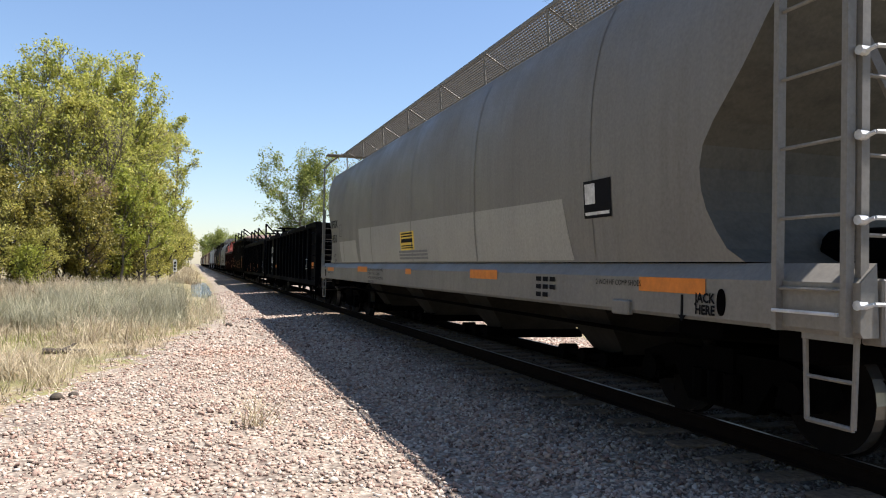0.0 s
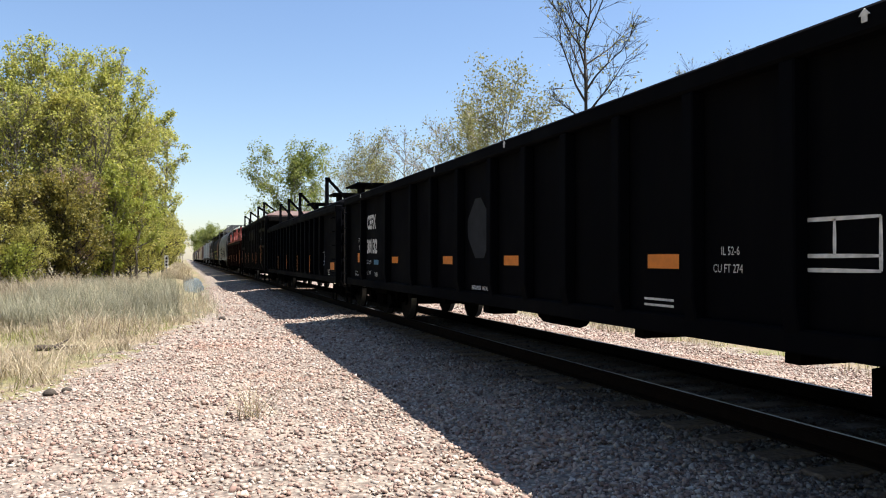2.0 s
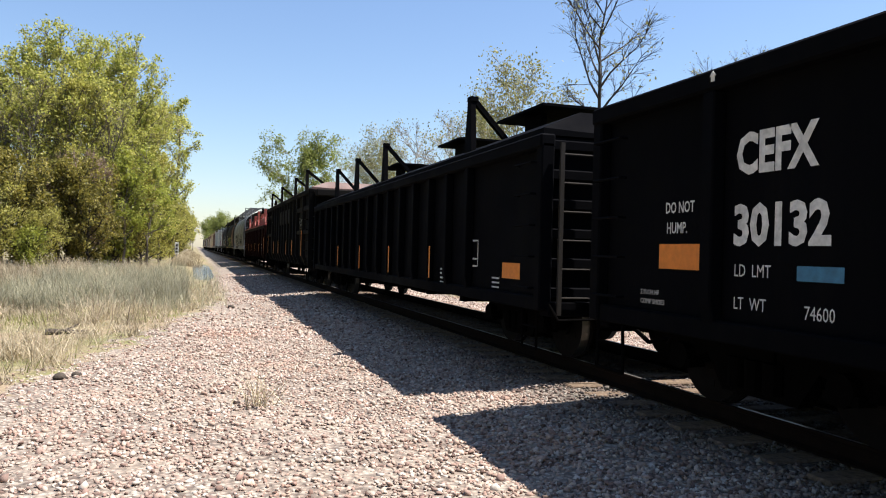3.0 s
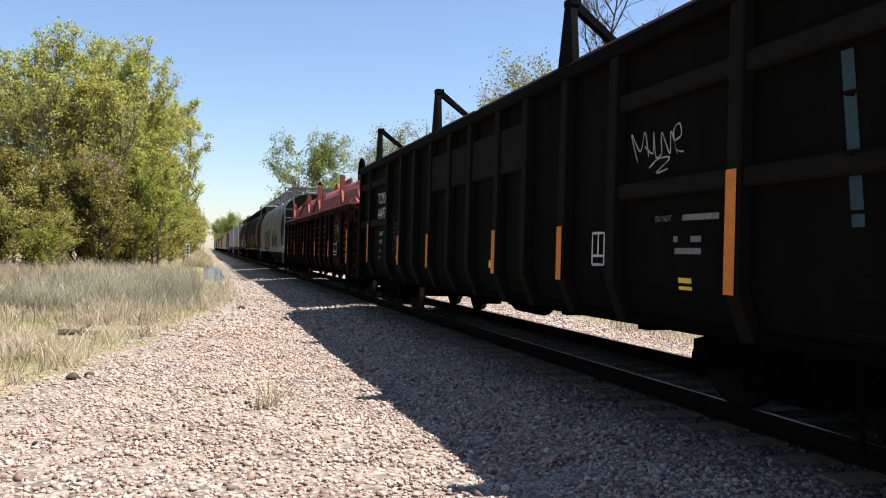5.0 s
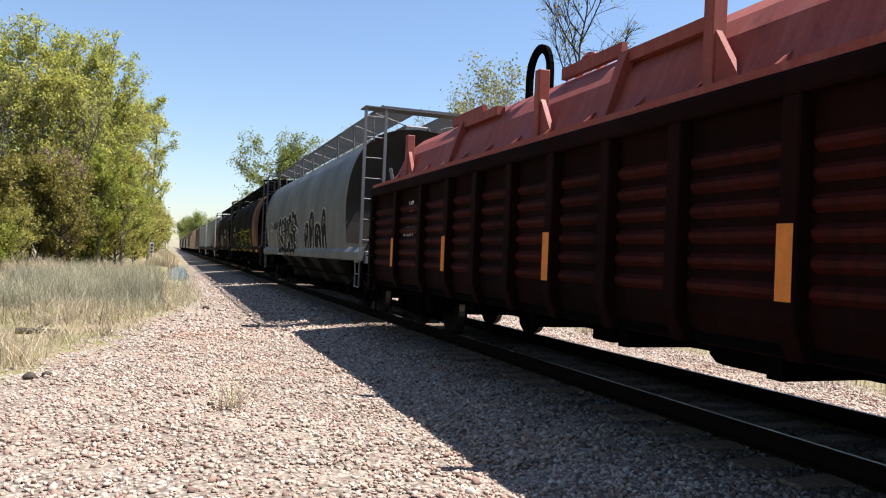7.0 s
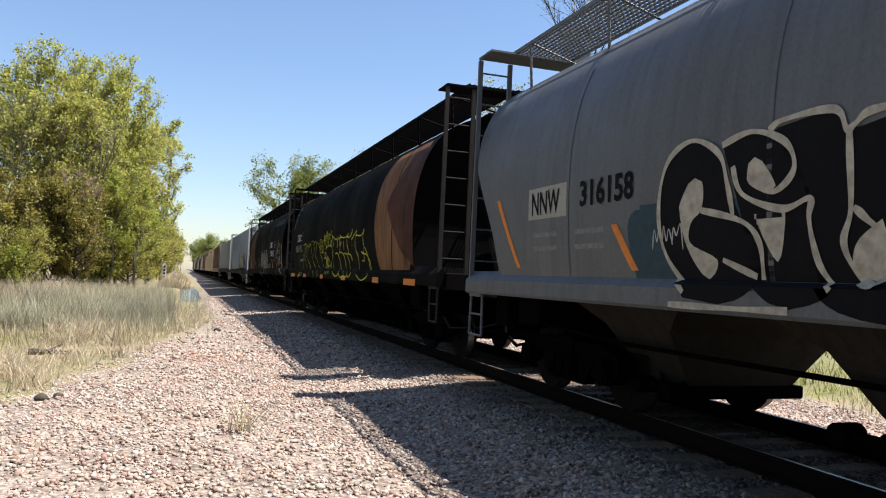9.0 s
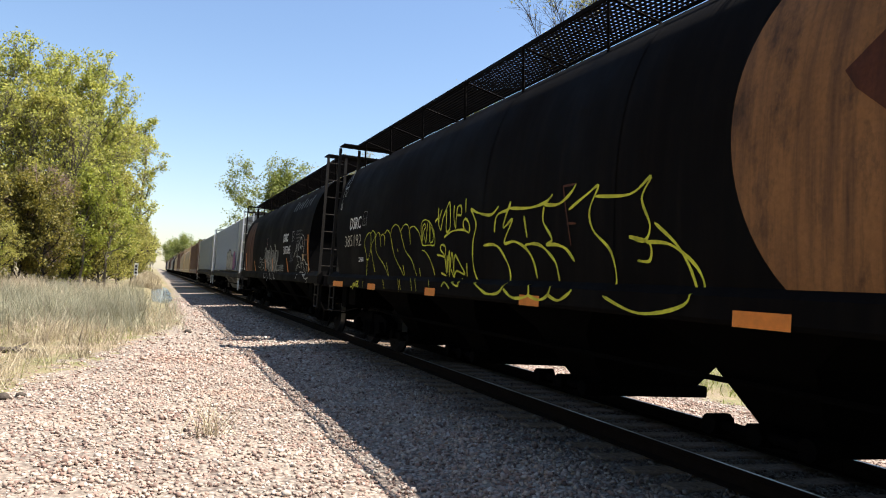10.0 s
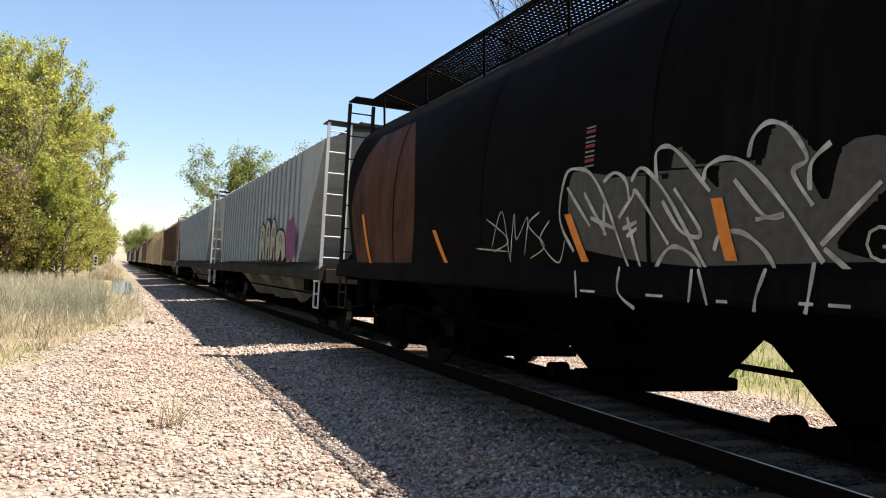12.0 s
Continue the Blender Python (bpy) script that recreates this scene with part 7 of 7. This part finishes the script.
# grass and scrub
def blades(name, label, spots, tall, width, rng, mat, bend=0.35):
    """Grass as single bent blades at the given (x, y) places."""
    n = len(spots)
    p = np.array([(x, y, height(x, y) - 0.02) for x, y in spots])
    a = rng.uniform(0, 2 * math.pi, n)
    lump = np.array([noise.noise((x * 0.45, y * 0.3, 5)) + 0.5 * noise.noise((x * 1.7, y * 1.1, 8)) for x, y in spots])
    h = tall * rng.uniform(0.4, 1.15, n) * np.clip(0.8 + 0.75 * lump, 0.3, 1.35)
    side = np.stack([np.cos(a), np.sin(a), np.zeros(n)], 1) * (width * rng.uniform(0.6, 1.4, n))[:, None]
    t = rng.uniform(0, 2 * math.pi, n)
    tilt = np.stack([np.cos(t), np.sin(t), np.zeros(n)], 1) * (h * bend * rng.uniform(0.1, 1.3, n))[:, None]
    up = np.stack([np.zeros(n), np.zeros(n), h], 1)
    m = p + up * 0.55 + tilt * 0.35
    e = p + up + tilt
    v = np.stack([p - side, p + side, m + side * 0.7, m - side * 0.7, e], 1).reshape(-1, 3)
    b = np.arange(n) * 5
    f = np.concatenate([np.stack([b, b + 1, b + 2, b + 3], 1).reshape(-1, 4)]).tolist() + np.stack([b + 3, b + 2, b + 4], 1).tolist()
    me = bpy.data.meshes.new(name)
    me.from_pydata(v.tolist(), [], f)
    me.materials.append(mat)
    return tagged(new(name, me), label, "grass", kind="stuff")


rng = np.random.default_rng(5)


def scatter(n, x0, x1, y0, y1, keep):
    out = []
    while len(out) < n:
        x, y = rng.uniform(x0, x1), y0 + (y1 - y0) * rng.uniform(0, 1) ** 1.5
        if rng.uniform() < keep(x, y):
            out.append((x, y))
    return out


def verge(x, y):
    e = interp(GRAVEL_EDGE, y)
    d = e - x
    wet = 1.0 if 36 < y < 70 and -0.5 < x < 1.2 else 0
    lump = 0.5 + 0.9 * noise.noise((x * 0.5, y * 0.35, 1.5))
    return max(0, min(d / 2.2, 1)) * max(lump, 0.06) * (1 - wet)


def patchy(x, y, seed, lo=0.0):
    return max(min(0.5 + 1.6 * noise.noise((x * 0.42, y * 0.24, seed)), 1), lo)


blades("dry_grass", "dry straw-coloured grass on the verge", scatter(24000, -16, 1.5, 7.5, 50, lambda x, y: verge(x, y) * patchy(x, y, 21, 0.05)), 0.5, 0.006, rng, M_STRAW, 1.1)
blades("dry_grass", "flattened straw litter over the verge", scatter(26000, -12, 1.4, 7.0, 38, lambda x, y: min(max((interp(GRAVEL_EDGE, y) - x + 0.35) / 1.4, 0), 1) * (0.35 + 0.65 * patchy(x, y, 33))), 0.13, 0.006, rng, M_STRAW, 2.2)
blades("tall_grass", "tall grey-green grass stand before the trees", scatter(26000, -6.5, 1.0, 21, 46, lambda x, y: patchy(x, y, 51, 0.25) if -5.2 < x < -0.2 - (y - 22) * 0.01 else 0.03), 0.82, 0.007, rng, M_GREYGRASS, 0.6)
blades("tall_grass", "tall dry grass below the bushes", scatter(22000, -26, -2, 34, 60, lambda x, y: patchy(x, y, 61, 0.15)), 0.9, 0.009, rng, M_STRAW, 0.7)
tufts = []
for cx, cy in scatter(520, -9, 1.2, 7.5, 34, lambda x, y: 1.0 if 0.1 < interp(GRAVEL_EDGE, y) - x < 7 else 0.02):
    r = rng.uniform(0.05, 0.2)
    tufts += [(cx + rng.normal(0, r), cy + rng.normal(0, r)) for _ in range(int(rng.integers(18, 60)))]
blades("dry_grass", "pale dead grass tufts by the gravel", tufts, 0.36, 0.006, rng, M_STRAW, 1.2)
blades("brown_weeds", "brown dead weed stalks in the grass", scatter(2200, -12, 0.6, 9, 46, verge), 0.85, 0.007, rng, M_WEED, 0.7)
blades("green_grass", "short green grass shoots on the verge", scatter(30000, -13, 1.0, 8, 45, lambda x, y: verge(x, y) * (1.0 if noise.noise((x * 0.45, y * 0.3, 7)) > -0.05 else 0.1)), 0.26, 0.006, rng, M_GREENGRASS, 0.7)
blades("dry_grass", "dry straw-coloured grass on a low mound", scatter(5000, -2.2, 0.8, 68, 120, lambda x, y: math.exp(-((x + 0.7) / 1.0) ** 2)), 0.6, 0.014, rng, M_STRAW, 0.5)
blades("green_grass", "green grass on the far bank", scatter(26000, 9.6, 24, 2, 60, lambda x, y: min((x - 9.4) / 1.5, 1) * (0.5 + 0.8 * noise.noise((x * 0.4, y * 0.4, 2)))), 0.35, 0.010, rng, M_GREENGRASS, 0.7)
blades("dry_grass", "dry grass along the foot of the far bank", scatter(9000, 8.9, 12, 2, 50, lambda x, y: patchy(x, y, 71) * math.exp(-((x - 10.2) / 0.8) ** 2)), 0.4, 0.008, rng, M_STRAW, 0.9)


# ---------------------------------------------------------------- ballast stones
def stones(name, label, spots, size, rng):
    t = (1 + 5 ** 0.5) / 2
    ico = np.array([(-1, t, 0), (1, t, 0), (-1, -t, 0), (1, -t, 0), (0, -1, t), (0, 1, t), (0, -1, -t), (0, 1, -t), (t, 0, -1), (t, 0, 1), (-t, 0, -1), (-t, 0, 1)]) / 1.9
    tri = np.array([(0, 11, 5), (0, 5, 1), (0, 1, 7), (0, 7, 10), (0, 10, 11), (1, 5, 9), (5, 11, 4), (11, 10, 2), (10, 7, 6), (7, 1, 8), (3, 9, 4), (3, 4, 2), (3, 2, 6), (3, 6, 8), (3, 8, 9), (4, 9, 5), (2, 4, 11), (6, 2, 10), (8, 6, 7), (9, 8, 1)])
    n = len(spots)
    p = np.array([(x, y, height(x, y)) for x, y in spots])
    r = size * rng.uniform(0.55, 1.45, n) * (1 + 0.5 * (rng.uniform(0, 1, n) > 0.93))
    v = ico[None] * rng.uniform(0.42, 1.38, (n, 12, 1)) * np.stack([rng.uniform(0.8, 1.4, n), rng.uniform(0.7, 1.1, n), rng.uniform(0.5, 0.9, n)], 1)[:, None]
    a, b = rng.uniform(0, 2 * math.pi, n), rng.normal(0, 0.45, n)
    ca, sa, cb, sb = np.cos(a), np.sin(a), np.cos(b), np.sin(b)
    x = v[..., 0] * cb[:, None] + v[..., 2] * sb[:, None]
    z = -v[..., 0] * sb[:, None] + v[..., 2] * cb[:, None]
    w = np.stack([x * ca[:, None] - v[..., 1] * sa[:, None], x * sa[:, None] + v[..., 1] * ca[:, None], z], 2) * r[:, None, None]
    w += p[:, None] + np.stack([np.zeros(n), np.zeros(n), r * rng.uniform(-0.1, 0.45, n)], 1)[:, None]
    f = (tri[None] + np.arange(n)[:, None, None] * 12).reshape(-1, 3).astype(np.int32)
    me = bpy.data.meshes.new(name)
    me.vertices.add(n * 12)
    me.vertices.foreach_set("co", w.astype(np.float32).ravel())
    me.loops.add(f.size)
    me.loops.foreach_set("vertex_index", f.ravel())
    me.polygons.add(len(f))
    me.polygons.foreach_set("loop_start", np.arange(0, f.size, 3, dtype=np.int32))
    me.update()
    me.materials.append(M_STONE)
    return tagged(new(name, me), label, "ballast", kind="stuff")


def gravelled(x, y):
    if x > 9.2:
        return max(0, (10.2 - x)) * 0.4
    if abs(x - XC) < 1.35:
        return 0.75
    e = interp(GRAVEL_EDGE, y)
    thick = 0.62 + 0.5 * noise.noise((x * 0.6, y * 0.35, 4))
    if x > 2.2:
        thick = 1
    return max(0.0, min((x - e) / 1.3 + 0.35, 1)) * min(max(thick, 0.2), 1)


def gravel_spots(n, y0, y1, power):
    out = []
    while len(out) < n:
        x, y = rng.uniform(-3.4, 9.8), y0 + (y1 - y0) * rng.uniform(0, 1) ** power
        if rng.uniform() < gravelled(x, y):
            out.append((x, y))
    return out


stones("ballast", "loose pinkish-grey crushed ballast stones", gravel_spots(96000, 2.2, 16, 1.6), 0.0172, rng)
stones("ballast", "loose pinkish-grey crushed ballast stones", gravel_spots(28000, 14, 48, 1.3), 0.027, rng)
# a few single lumps that stand out
for x, y, r in ((0.93, 20.6, 0.09), (-1.45, 9.75, 0.07), (-1.3, 9.9, 0.05)):
    bm = bmesh.new()
    bmesh.ops.create_icosphere(bm, subdivisions=2, radius=r)
    for v in bm.verts:
        v.co *= 1 + 0.35 * noise.noise(v.co * 9 + Vector((x, y, 0)))
        v.co.z *= 0.7
    ob = part("clod", bm, M_LOG, None)
    ob.location = (x, y, height(x, y) + r * 0.4)
    tagged(ob, "dark clod of earth on the gravel", "clod", "clods on the gravel")
bm = bmesh.new()
for i in range(5):
    tube(bm, (-0.35 + i * 0.14, 0.03 * math.sin(i), 0.04), (-0.35 + (i + 1) * 0.14, 0.03 * math.sin(i + 1), 0.045), 0.06 - i * 0.006, 8, 0.054 - i * 0.006)
tube(bm, (-0.05, 0, 0.05), (0.15, 0.2, 0.16), 0.03, 6, 0.012)
ob = part("log", bm, M_LOG, None)
ob.location = (-2.1, 14.8, height(-2.1, 14.8) + 0.02)
tagged(ob, "short dark rotten log lying in the grass", "log")

# milepost
post = thing("milepost", "white mile marker plate on a weathered post", "milepost")
part("post", bevelled(boxes((-0.06, 0.06, -0.06, 0.06, -0.3, 1.25)), 0.01), M_POST, post)
pl = part("sign_plate", bevelled(boxes((-0.17, 0.17, -0.09, -0.062, 0.75, 1.9)), 0.008), M_SIGN, post)
part("text_bar", boxes((-0.09, 0.09, -0.096, -0.0905, 1.5, 1.7), (-0.09, 0.09, -0.096, -0.0905, 1.2, 1.38), (-0.09, 0.09, -0.096, -0.0905, 0.9, 1.08)), M_BLACKTXT, pl)
post.location = (-1.65, 77, height(-1.65, 77))


# ---------------------------------------------------------------- movement
def motions():
    for car, s in CARS:
        walk(car, [(t, pose(XC, s - interp(TRAVEL, t), RAIL)) for t in (0.0, 2.0, 4.0, 6.0, 7.0, 8.0, 9.0, 10.0, 11.0, 12.0)])
    turn = [(i / 30, interp(TRAVEL, i / 30) / 0.42 * 180 / math.pi) for i in range(361)]
    for w in WHEELS:
        y, z = w.location.y, w.location.z
        walk(w, [(t, pose(0, y, z, a % 360)) for t, a in turn])


motions()
